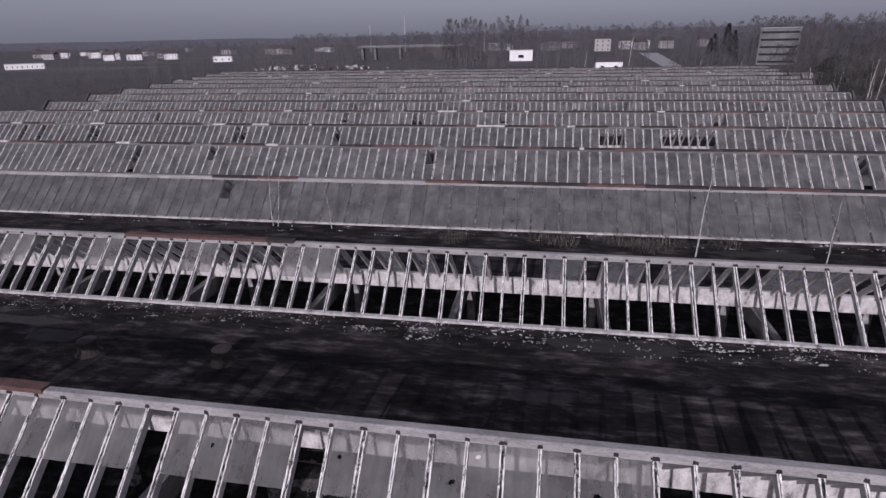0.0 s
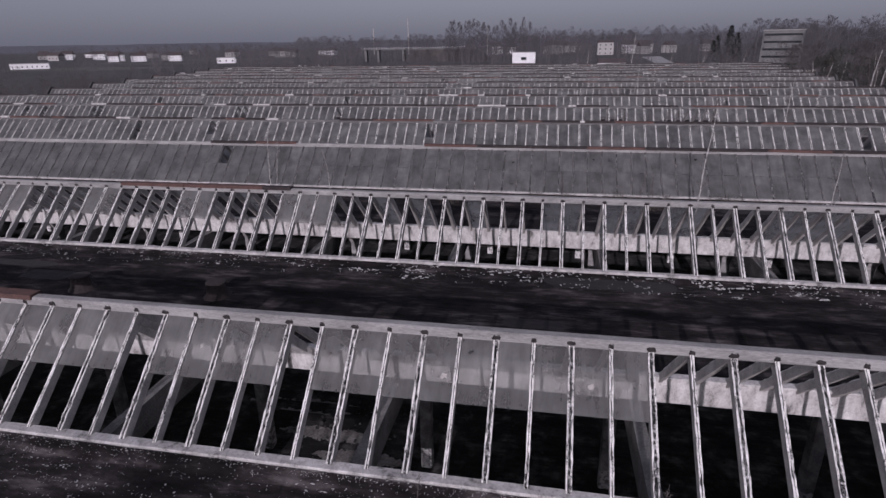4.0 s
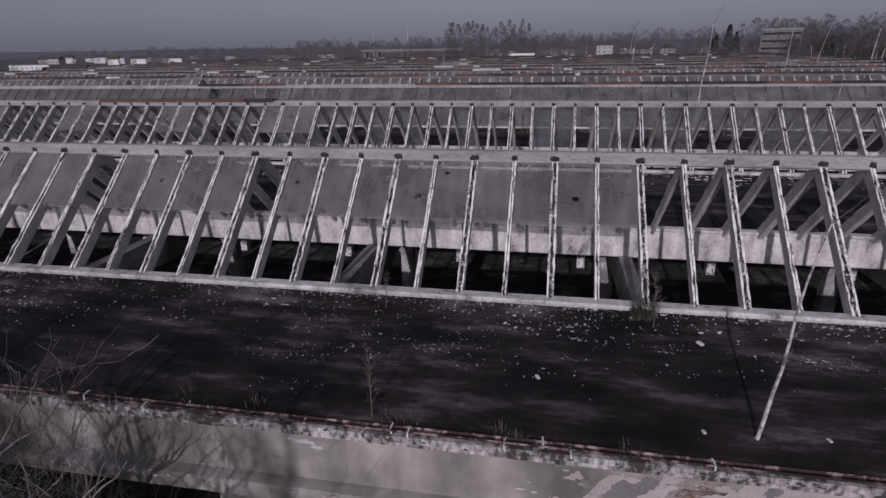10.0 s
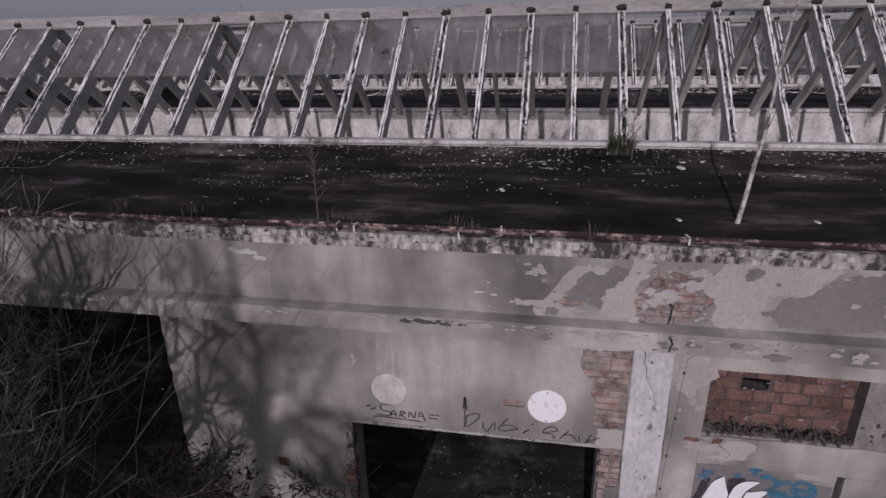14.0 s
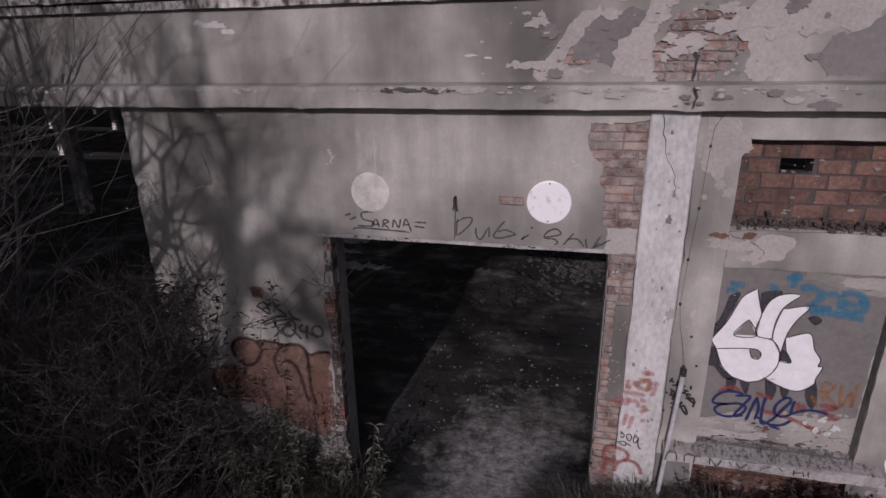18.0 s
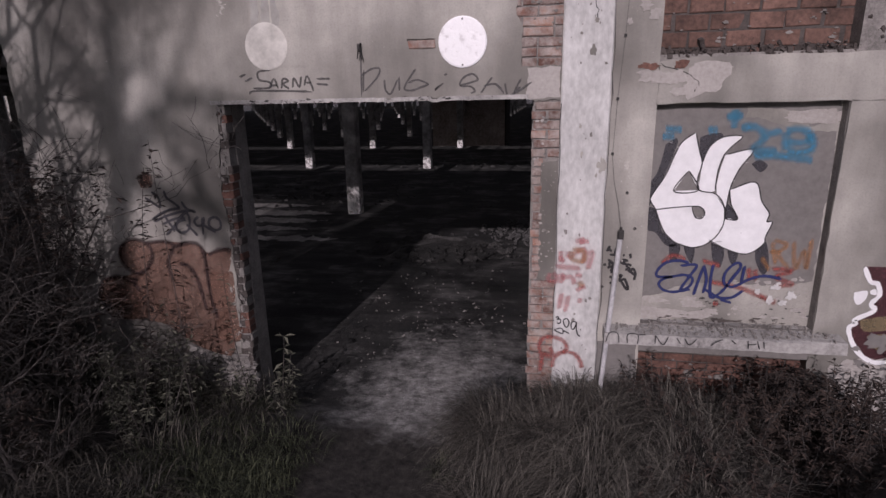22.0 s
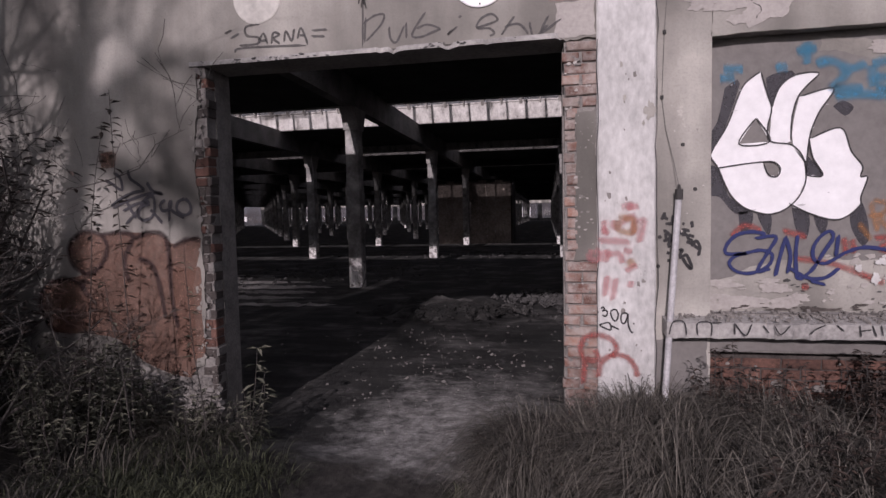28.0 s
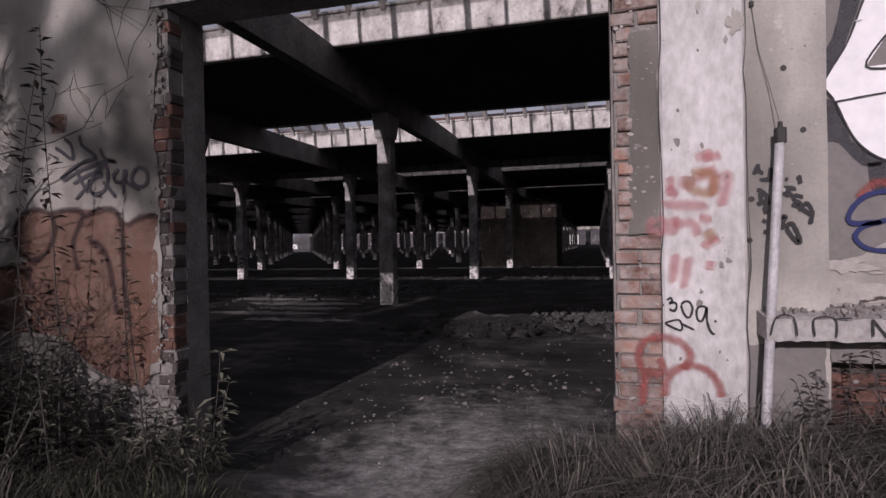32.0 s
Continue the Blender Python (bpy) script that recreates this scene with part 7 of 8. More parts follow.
def shrub(x, y, height, seed, label, stems=7, level=3, leaf=0, z=None):
    r = random.Random(seed)
    t = thing("shrub", label, "shrub", "bare shrubs by the wall", at=pose(x, y, (ground_z(x, y) if z is None else z) - 0.05))
    for _ in range(stems):
        s = Build()
        d = Vector((r.uniform(-1, 1), r.uniform(-1, 1), r.uniform(1.2, 2.6)))
        grow(s, (r.uniform(-0.25, 0.25), r.uniform(-0.2, 0.2), 0), d, height * r.uniform(0.6, 1.0), 0.014 + 0.004 * height, level, r, 0.95, (3, 5), 0, 5, 0.1, 0.5)
        part("branch", s, M["shrub"], t)
    if leaf:
        lf = Build()
        for _ in range(leaf):
            a = r.uniform(0, 6.28)
            q = abs(r.gauss(0, 0.5)) * height * 0.4
            p = Vector((math.cos(a) * q, math.sin(a) * q * 0.7, r.uniform(0.2, 0.9) * height))
            leafy(lf, [p, p + Vector((0.02, 0, 0.05))], 2, 0.06 if height < 2.6 else 0.1, r)
        part("leaves", lf, M["dead_leaf"], t, kind="stuff")


for i, (x, y, h) in enumerate(((-2.0, -0.9, 1.9), (-2.9, -1.1, 2.6), (-3.7, -0.8, 2.4), (-1.5, -1.5, 1.7), (-2.5, -2.2, 1.8), (-3.6, -2.0, 2.4), (-4.8, -1.3, 3.0), (-5.4, -2.4, 2.6), (-1.2, -0.8, 1.5), (-0.8, -1.7, 1.0), (-2.4, -0.4, 2.4))):
    shrub(x, y, h, 200 + i, "dense bare thorny shrub before the wall", 6, 3, 160)


for i, (x, y, h, q) in enumerate(((-1.95, -0.6, 2.4, 700), (-2.4, -1.3, 2.2, 500), (-1.75, -0.4, 2.7, 700))):
    shrub(x, y, h, 240 + i, "twiggy shrub with small leaves before the wall", 10, 3, q)


def bare_tree(x, y, height, seed, label, lean=(0, 0), rad=0.12, level=4, kids=(3, 5), z=0.0, low=0.3, group=""):
    r = random.Random(seed)
    t = thing("bare_tree", label, "tree", group, at=pose(x, y, z - 0.05))
    pts, radii = [Vector((0, 0, 0))], [rad * 1.25]
    d = Vector((lean[0], lean[1], 1)).normalized()
    for i in range(9):
        d = (d + Vector((r.uniform(-1, 1), r.uniform(-1, 1), 0.25)) * 0.09).normalized()
        pts.append(pts[-1] + d * height / 9)
        radii.append(rad * (1 - 0.1 * (i + 1)) + 0.004)
    part("trunk", Build().tube(pts, radii, 9), M["bark"], t)
    for i in range(int(9 * low), 10):
        for _ in range(r.randint(1, 3)):
            s = Build()
            a = r.uniform(0, 6.28)
            dd = Vector((math.cos(a), math.sin(a), r.uniform(0.2, 0.9)))
            grow(s, pts[i], dd, height * r.uniform(0.22, 0.42) * (1.15 - 0.07 * i), radii[i] * 0.5, level - 1, r, 0.42, kids, 0, 5)
            part("limb", s, M["bark"], t)
    return t


bare_tree(-3.5, -0.9, 4.5, 5, "slim bare tree before the open bay", (-0.04, 0.02), 0.045, 3, (3, 5), low=0.35)
bare_tree(-4.9, -1.6, 5.4, 6, "slim bare tree before the open bay", (0.08, 0.05), 0.06, 3, (3, 5), low=0.3)
bare_tree(-3.4, -3.4, 7.6, 25, "bare tree close before the wall", (0.03, -0.02), 0.08, 3, (3, 5), low=0.3)
bare_tree(-4.3, -1.3, 5.6, 28, "bare tree close before the open bay", (0.05, 0.03), 0.05, 4, (3, 5), low=0.3)
bare_tree(-2.9, -2.8, 7.0, 32, "bare tree close before the wall", (0.0, -0.02), 0.1, 3, (3, 5), low=0.4)
for i in range(18):
    x, y = r.uniform(3.8, 6.0), r.uniform(-2.4, -0.3)
    weed(x, y, r.uniform(0.55, 0.85), 140 + i, "dark bush with shrivelled dead leaves by the wall", "dead_leaf", 0.055, 8, 60, 0.5)
for i, (x, y, h) in enumerate(((4.85, -0.2, 0.72), (5.0, -0.28, 0.74), (5.12, -0.2, 0.7), (4.95, -0.45, 0.66), (5.15, -0.5, 0.6))):
    weed(x, y, h, 90 + i, "dark bush with shrivelled dead leaves by the wall", "dead_leaf", 0.06, 8, 80, 0.16)
# the tree south of the hall whose forked trunk shades the wall
def forked_tree(x, y, seed, label, fork, rad, limbs, low, m="bark"):
    """A tall bare tree: a leaning trunk up to its fork and limbs given by their points beyond it."""
    r = random.Random(seed)
    t = thing("bare_tree", label, "tree", "bare trees south of the hall", at=pose(x, y, -0.05))
    fx, fz = fork
    trunk = [Vector((fx * f ** 1.3, 0.15 * math.sin(3 * f), fz * f)) for f in (0, 0.2, 0.4, 0.6, 0.8, 1.0)]
    part("trunk", Build().tube(trunk, [rad * (1.25 - 0.45 * f) for f in (0, 0.2, 0.4, 0.6, 0.8, 1.0)], 10), M[m], t)
    for n, line in enumerate(limbs):
        pts = [trunk[-1]] + [Vector(p) for p in line]
        q = len(pts)
        radii = [rad * (0.62 if n < 2 else 0.4) * (1 - 0.8 * i / (q - 1)) + 0.012 for i in range(q)]
        s = Build().tube(pts, radii, 8)
        for i in range(1, q):
            for _ in range(3 if y > -8 else 4 if n in (0, 4, 5) else 2):
                d = (pts[i] - pts[i - 1]).normalized() * 0.6 + Vector((r.uniform(-1, 1), r.uniform(-1, 1), r.uniform(-0.4, 1))).normalized()
                grow(s, pts[i - 1].lerp(pts[i], r.random()), d, r.uniform(0.7, 1.6), radii[i] * 0.55 + 0.006, 2, r, 0.8, (3, 5), 0, 5)
        part("limb", s, M[m], t)
    for _ in range(low):
        s = Build()
        k = r.randint(2, 4)
        grow(s, trunk[k], (r.uniform(-1, 1), r.uniform(-1, 1), 0.5), r.uniform(1.2, 2.4), rad * 0.3, 3, r, 0.7, (3, 4), 0, 5)
        part("limb", s, M[m], t)
    return t


forked_tree(-3.2, -16, 15, "large bare forked tree standing south of the hall", (1.0, 8.45), 0.15,
            [[(1.1, 0.1, 9.2), (1.18, 0.2, 9.7), (1.0, 0.3, 10.6), (1.1, 0.2, 12)], [(1.33, -0.1, 8.95), (1.65, 0, 9.05), (1.95, 0.1, 9.1), (2.5, 0, 9.0)],
             [(0.85, 0, 9.3), (0.55, 0.2, 9.7), (0.2, 0.1, 10.2)], [(1.45, 0.1, 8.75), (1.8, 0, 8.4), (2.05, 0, 8.0)],
             [(1.6, 0.1, 8.15), (2.5, 0, 7.85), (3.4, 0.1, 7.55), (4.3, 0, 7.45)], [(1.7, 0.2, 7.9), (2.6, 0.1, 7.3), (3.5, 0, 7.05), (4.2, 0, 6.7)]], 3)
forked_tree(-5.4, -17, 16, "large bare forked tree standing south of the hall", (0.6, 7.6), 0.16,
            [[(0.9, 0.1, 8.6), (1.1, 0, 9.8), (1.3, 0.2, 11.2)], [(0.2, 0, 8.6), (-0.3, 0.2, 9.8), (-0.5, 0, 11)], [(1.3, 0, 8.3), (2.1, 0.2, 9.0), (2.6, 0, 10.2)]], 5)
forked_tree(-3.7, -5.2, 17, "crooked bare tree standing close before the wall", (0.5, 4.3), 0.09,
            [[(0.75, 0.1, 4.9), (1.0, 0.1, 5.3), (1.35, 0.1, 5.6), (1.5, 0, 6.3)], [(0.2, 0.1, 5.0), (0.0, 0, 5.8), (0.25, 0, 6.6)], [(0.95, 0, 4.45), (1.3, 0, 4.75), (1.75, 0, 4.7)]], 2)
forked_tree(-4.9, -4.6, 18, "crooked bare tree standing close before the wall", (0.3, 3.6), 0.1,
            [[(0.7, 0.1, 4.6), (1.1, 0.1, 5.4), (1.0, 0.1, 6.4), (1.5, 0, 7.0)], [(0.0, 0.1, 4.6), (-0.4, 0, 5.6), (-0.2, 0, 6.6)], [(0.8, 0, 4.0), (1.4, 0, 4.5), (2.0, 0, 5.2)]], 5)
forked_tree(-3.0, -4.0, 21, "crooked bare tree standing close before the wall", (0.3, 3.1), 0.08,
            [[(0.5, 0.1, 3.8), (0.9, 0.1, 4.3), (1.0, 0.1, 5.2), (1.4, 0, 5.6)], [(0.1, 0.1, 4.0), (0.2, 0, 4.9), (-0.2, 0, 5.8)], [(0.9, 0, 3.4), (1.2, 0, 3.9), (1.5, 0, 4.0)]], 1)
forked_tree(-5.2, -1.3, 19, "crooked pale bare tree before the open bay", (0.5, 2.4), 0.055,
            [[(0.7, 0.05, 3.2), (0.9, 0.1, 3.9), (0.8, 0.1, 4.6), (1.2, 0.2, 5.0)], [(0.2, 0.05, 3.2), (0.0, 0.1, 3.9), (0.3, 0.2, 4.5), (0.1, 0.2, 4.9)], [(1.0, 0.1, 2.9), (1.6, 0.2, 3.5), (2.0, 0.2, 4.3)]], 6, "pale_bark")
forked_tree(-3.9, -1.5, 20, "crooked pale bare tree before the open bay", (0.2, 1.9), 0.045,
            [[(0.4, 0.05, 2.7), (0.7, 0.1, 3.5), (0.7, 0.1, 4.4), (1.1, 0.2, 5.1)], [(-0.1, 0.05, 2.7), (-0.4, 0.1, 3.5), (-0.2, 0.2, 4.4)], [(0.5, 0.1, 2.4), (0.7, 0.2, 3.0), (0.8, 0.2, 3.5)]], 6, "pale_bark")
bare_tree(-7.5, -12, 11, 17, "large bare tree standing south of the hall", (0.02, 0.0), 0.22, 4, (4, 6), low=0.2)
# Unseen thickets added to the south to shade the ground and open bay.
for i, (x, y, h) in enumerate(((-2.5, -7.5, 4.4), (-4, -7, 4.6), (-5.5, -7.5, 5), (-7, -7, 5), (-8.5, -8, 5), (-3.2, -8.2, 5.2), (-6.2, -8.6, 5.5), (0.4, -8.4, 2.9), (1.5, -8.8, 2.9), (2.7, -8.2, 2.8), (3.7, -8.7, 3.0), (4.8, -8.3, 3.1), (6.0, -8.2, 3.1), (-0.8, -8.2, 2.9))):
    shrub(x, y, h, 400 + i, "tall bare thicket added out of view to cast shade", 11, 3, 420, 0.0)


def leafy_tree(x, y, top, low, wide, seed, label, leaves=3400, broad=False):
    """A small tree with a dense rounded crown of leaves."""
    r = random.Random(seed)
    t = thing("ivy_tree", label, "tree", at=pose(x, y, 0))
    for _ in range(6):
        a, b = r.uniform(-1, 1) * wide * 0.6, r.uniform(-0.5, 0.5)
        part("trunk", Build().tube([(a * 0.4, b * 0.3, -0.1), (a * 0.7, b, low * 0.7), (a, b, (low + top) / 2)], [0.016, 0.014, 0.01], 7), M["bark"], t)
    s = Build()
    for _ in range(leaves):
        v = Vector((r.gauss(0, 1), r.gauss(0, 1), r.gauss(0, 1))).normalized() * r.random() ** 0.3
        if broad:
            a, h = r.uniform(0, 6.28), r.uniform(-1, 1)
            q = math.sqrt(r.random()) * (1 - 0.35 * max(0, h) ** 2) * (1 + 0.15 * math.sin(3 * a + 4 * h))
            v = Vector((math.cos(a) * q * 1.15, math.sin(a) * q * 1.15, h))
        p = Vector((v.x * wide, v.y * wide * 0.7, (low + top) / 2 + v.z * (top - low) / 2))
        leafy(s, [p, p + Vector((0.02, 0, 0.05))], 1, 0.3, r)
    part("crown", s, M["weed_leaf"], t, kind="stuff")


# Leafy crowns out of view, added to keep sun off grass and bay.
leafy_tree(5.25, -6.0, 2.35, 0.1, 1.15, 67, "low evergreen bush added out of view to shade the grass", 1300, True)
for i, (x, top) in enumerate(((-3.4, 4.8), (-4.9, 5.4), (-7.0, 6.0), (-9.3, 8.0))):
    leafy_tree(x, -8.0 - 0.4 * (i % 2), top, 0.6, 1.35, 62 + i, "small ivy-clad tree added out of view to shade the bay")

# ---- the distance ----
def clump_tree(s, x, y, h, w, r, z=-0.3, dense=60, trunk=True, slot=0, narrow=False):
    """A far bare tree: a trunk and a crown of many thin slivers."""
    if trunk:
        t = 0.012 * h
        s.add([(x - t, y, z), (x + t, y, z), (x, y + t, z), (x, y, z + h * 0.95)], [(0, 1, 3), (1, 2, 3), (2, 0, 3)], slot)
    for _ in range(int(dense * 2.1)):
        f = r.random() ** (0.8 if narrow else 0.6)
        zz = z + h * (0.22 + 0.78 * f)
        q = w * math.sin(math.pi * min(0.98, 0.12 + 0.85 * f)) * math.sqrt(r.random())
        a = r.uniform(0, 6.28)
        p = Vector((x + q * math.cos(a), y + q * math.sin(a), zz))
        d = Vector((math.cos(a) * 0.6 + r.uniform(-0.4, 0.4), math.sin(a) * 0.6, r.uniform(0.3, 1.4))).normalized()
        e = h * r.uniform(0.03, 0.075)
        side = Vector((1, 0.2, r.uniform(-0.4, 0.4))).normalized() * e * r.uniform(0.05, 0.11)
        s.add([p - side, p + side, p + d * e], [(0, 1, 2)], slot)


# lines along which a house stands clear of the trees: direction x / y, half width, how far off
OPEN_VIEWS = ((-0.044, 0.024, 366), (0.087, 0.02, 556), (0.102, 0.026, 256), (-0.833, 0.012, 492), (-0.778, 0.015, 496), (-0.7, 0.013, 501), (-0.863, 0.012, 586), (-0.595, 0.02, 421), (-1.03, 0.04, 336), (0.185, 0.02, 480), (0.359, 0.03, 296))


def wood(name, spots, seed, m, label, dense=60, narrow=False, wide=0.28):
    r = random.Random(seed)
    s = Build()
    for x, y, h in spots:
        if any(abs(x / y - a) < half and 142 < y < far for a, half, far in OPEN_VIEWS):
            continue
        clump_tree(s, x, y, h, h * (0.12 if narrow else wide) * r.uniform(0.8, 1.2), r, dense=dense, narrow=narrow)
    solid(name, s, M[m], label, "trees", kind="stuff")


r = random.Random(5)
rnd = r.uniform
wood("bare_wood", [(rnd(-190, 100), rnd(150, 260), rnd(5, 9)) for _ in range(480)], 1, "hazed_farwood", "scrubby bare trees behind the hall", 80)
wood("bare_wood", [(x, y, rnd(7, 13)) for x, y in ((rnd(-260, 120), rnd(260, 400)) for _ in range(620)) if not -0.33 < x / y < -0.15], 11, "hazed_farwood", "scrubby bare trees behind the hall", 80)
wood("bare_wood", [(x, y, rnd(12, 20) if x > -0.45 * y else rnd(9, 15)) for x, y in ((rnd(-400, 60), rnd(430, 640)) for _ in range(640))], 2, "hazed_farwood", "distant bare woodland", 90)
wood("bare_wood", [(x + rnd(-25, 25), y + rnd(-12, 12), rnd(7, 13)) for x, y in ((rnd(-1100, -250), rnd(420, 1000)) for _ in range(48)) for _ in range(14)], 3, "hazed_farwood", "distant bare woodland", 45)
wood("bare_wood", [(rnd(-40, 330), rnd(480, 760), rnd(14, 24)) for _ in range(420)], 4, "hazed_farwood", "distant bare woodland", 90)
wood("bare_wood", [(rnd(-108, -50), rnd(392, 410), rnd(6, 10)) for _ in range(60)], 12, "scrub", "bare trees before the road bridge", 90)
wood("poplars", [(-69 + 54 * i / 21 + rnd(-1, 1), 392 + rnd(-5, 5), rnd(21, 27)) for i in range(22)], 5, "hazed_farwood", "row of tall bare poplars", 160, True)
wood("bare_wood", [(rnd(92, 150), rnd(265, 330), rnd(13, 21)) for _ in range(110)], 6, "hazed_farwood", "tall bare wood on the rise", 130)
wood("bare_wood", [(rnd(47, 120), rnd(90, 190), rnd(6, 12)) for _ in range(110)], 7, "scrub", "bare trees beside the hall", 150)
wood("bare_wood", [(rnd(-150, -80), rnd(60, 170), rnd(3, 6.5)) for _ in range(420)], 8, "scrub", "low scrub beside the hall", 70)
wood("bare_wood", [(rnd(-320, -110), rnd(150, 300), rnd(3, 6)) for _ in range(420)], 9, "scrub", "low scrub beside the hall", 50)


def conifer(x, y, h, seed, label, wide=0.2, z=-0.3):
    r = random.Random(seed)
    t = thing("conifer", label, "tree", at=pose(x, y, z))
    part("trunk", Build().tube([(0, 0, 0), (0, 0, h * 0.5), (0, 0, h * 0.97)], [h * 0.018, h * 0.012, 0.02], 7), M["bark"], t)
    s = Build()
    for _ in range(900):
        f = r.random() ** 0.8
        zz = h * (0.18 + 0.82 * f)
        q = h * wide * (1 - f) ** 0.75 * (0.35 + 0.65 * r.random())
        a = r.uniform(0, 6.28)
        p = Vector((q * math.cos(a), q * math.sin(a), zz))
        d = Vector((math.cos(a), math.sin(a), r.uniform(-0.5, 0.25))).normalized()
        e = h * r.uniform(0.03, 0.06)
        side = Vector((-math.sin(a), math.cos(a), r.uniform(-0.5, 0.5))).normalized() * e * 0.4
        s.add([p - side, p + side, p + d * e], [(0, 1, 2)])
    part("crown", s, M["conifer"], t, kind="stuff")


for i, (x, y, h) in enumerate(((80, 285, 18), (76, 290, 14), (84, 288, 15), (72, 280, 12))):
    conifer(x, y, h, 300 + i, "dark green conifer behind the hall", 0.2)
for i, (x, y, h) in enumerate(((22, 165, 14), (40.4, 77, 11.3), (42.5, 79, 10), (10, 160, 10), (34, 140, 9), (30, 150, 8.5), (38, 120, 9))):
    t = sapling(x, y, -0.3, h, (0.05, 0), 330 + i, "pale birch behind the hall", rad=0.13, kids=(4, 6))
    tagged(t, group="birches behind the hall")


def clad_tree(x, y, h, wide, seed, label):
    """A tall tree hung with ivy: several stems and ragged clumps of small leaves with gaps between."""
    r = random.Random(seed)
    t = thing("clad_tree", label, "tree", "ivy-hung trees behind the hall", at=pose(x, y, -0.3))
    s = Build()
    for n in range(5):
        a, q = r.uniform(0, 6.28), wide * r.uniform(0.15, 0.6)
        top = Vector((q * math.cos(a), q * math.sin(a), h * r.uniform(0.75, 1.0)))
        mid = Vector((top.x * 0.4, top.y * 0.4, h * 0.4))
        part("trunk", Build().tube([(0, 0, 0), mid, top], [0.16, 0.11, 0.03], 6), M["birch" if n % 2 else "bark"], t)
        for _ in range(5):
            c = mid.lerp(top, r.uniform(0.0, 1.05)) + Vector((r.gauss(0, 1), r.gauss(0, 1), r.gauss(0, 0.6))) * wide * 0.25
            rad = wide * r.uniform(0.16, 0.34)
            for _ in range(170):
                p = c + Vector((r.gauss(0, 1), r.gauss(0, 1), r.gauss(0, 0.75))) * rad * 0.6
                d = Vector((r.uniform(-1, 1), r.uniform(-1, 1), r.uniform(-0.6, 0.8))).normalized()
                e = r.uniform(0.12, 0.28)
                side = d.cross(Vector((r.uniform(-1, 1), r.uniform(-1, 1), 1))).normalized() * e * 0.35
                s.add([p - side, p + side, p + d * e], [(0, 1, 2)])
    part("crown", s, M["evergreen"], t, kind="stuff")


for i, (x, y, h, w) in enumerate(((43.5, 98, 10.5, 3.8), (47.5, 101, 11.5, 4.2), (40.8, 101, 8.0, 2.8), (52, 99, 10.5, 4.0), (57, 104, 11, 4.2))):
    clad_tree(x, y, h, w, 900 + i, "tall bare tree hung with dark ivy behind the hall")


def house(x, y, w, d, h, roof, seed, label, wall_m="white_wall", turn=0.0, rows=2, cols=4):
    t = thing("house", label, "house", "far houses", at=pose(x, y, -0.3, 0, 0, turn))
    part("wall", Build().box(-w / 2, -d / 2, 0, w / 2, d / 2, h), M[wall_m], t)
    if roof > 0:
        o = 0.3
        part("roof", Build().add([(-w / 2 - o, -d / 2 - o, h), (w / 2 + o, -d / 2 - o, h), (w / 2 + o, d / 2 + o, h), (-w / 2 - o, d / 2 + o, h), (-w / 2 - o, 0, h + roof), (w / 2 + o, 0, h + roof)],
                                [(0, 1, 5, 4), (2, 3, 4, 5), (0, 4, 3), (1, 2, 5), (0, 3, 2, 1)]), M["tiles"], t)
    else:
        part("roof", Build().box(-w / 2 - 0.2, -d / 2 - 0.2, h, w / 2 + 0.2, d / 2 + 0.2, h + 0.3), M["concrete"], t)
    for i in range(rows):
        for j in range(cols):
            cx = -w / 2 + w * (j + 0.5) / cols
            cz = h * (i + 0.3) / rows
            part("window", Build().box(cx - w / cols * (0.12 if cols > 1 or rows < 5 else 0.46), -d / 2 - 0.03, cz, cx + w / cols * (0.12 if cols > 1 or rows < 5 else 0.46), -d / 2 + 0.05, cz + h / rows * 0.28), M["window_dark"], t)


house(-16, 365, 14, 8, 6.2, 0, 1, "plain white box building among bare trees", rows=1, cols=1)
house(-409, 491, 9, 7, 5, 4, 2, "white house with a pitched roof", turn=30)
house(-385, 495, 13, 8, 5, 3, 3, "white house with a pitched roof", turn=30)
house(-350, 500, 12, 8, 5, 3, 4, "white house with a pitched roof", turn=25)
house(-505, 585, 12, 10, 6, 3, 5, "white house with a pitched roof", turn=35)
house(-560, 600, 11, 10, 6, 4, 6, "white house with a pitched roof", turn=35)
house(-345, 335, 22, 8, 3.4, 0, 7, "long low white shed", turn=40, rows=1, cols=8)
house(-250, 420, 14, 8, 4, 0, 8, "low shed with a white front", turn=25, rows=1, cols=3)
house(-300, 620, 16, 9, 6, 4, 9, "grey house with a pitched roof", "concrete", 20)
house(48, 553, 14, 10, 10.5, 2, 10, "pale tall house far behind", "concrete", rows=3, cols=3)
house(75, 600, 15, 10, 8, 4, 11, "white house with a pitched roof")
house(95, 640, 15, 10, 8, 4, 12, "white house with a pitched roof")
house(26, 255, 11, 7, 3.6, 1.8, 13, "pale low shed behind the hall", "white_wall", rows=1, cols=2)
house(104, 290, 16, 12, 15.6, 0, 14, "grey five-storey block with window bands", "far_block", -22, 5, 1)
r2 = random.Random(44)
for i in range(26):
    x = r2.uniform(-900, -260)
    y = r2.uniform(520, 900)
    house(x, y, r2.uniform(9, 16), 9, r2.uniform(4, 6), r2.uniform(2.5, 4), 20 + i, "far house with a pitched roof in the village", r2.choice(("white_wall", "concrete", "concrete")), r2.uniform(-40, 60), 1, 3)
for i in range(12):
    house(r2.uniform(-60, 190), r2.uniform(560, 760), r2.uniform(9, 14), 9, r2.uniform(6, 9), 4, 60 + i, "far house with a pitched roof on the rise", r2.choice(("white_wall", "concrete")), r2.uniform(-40, 40), 2, 3)
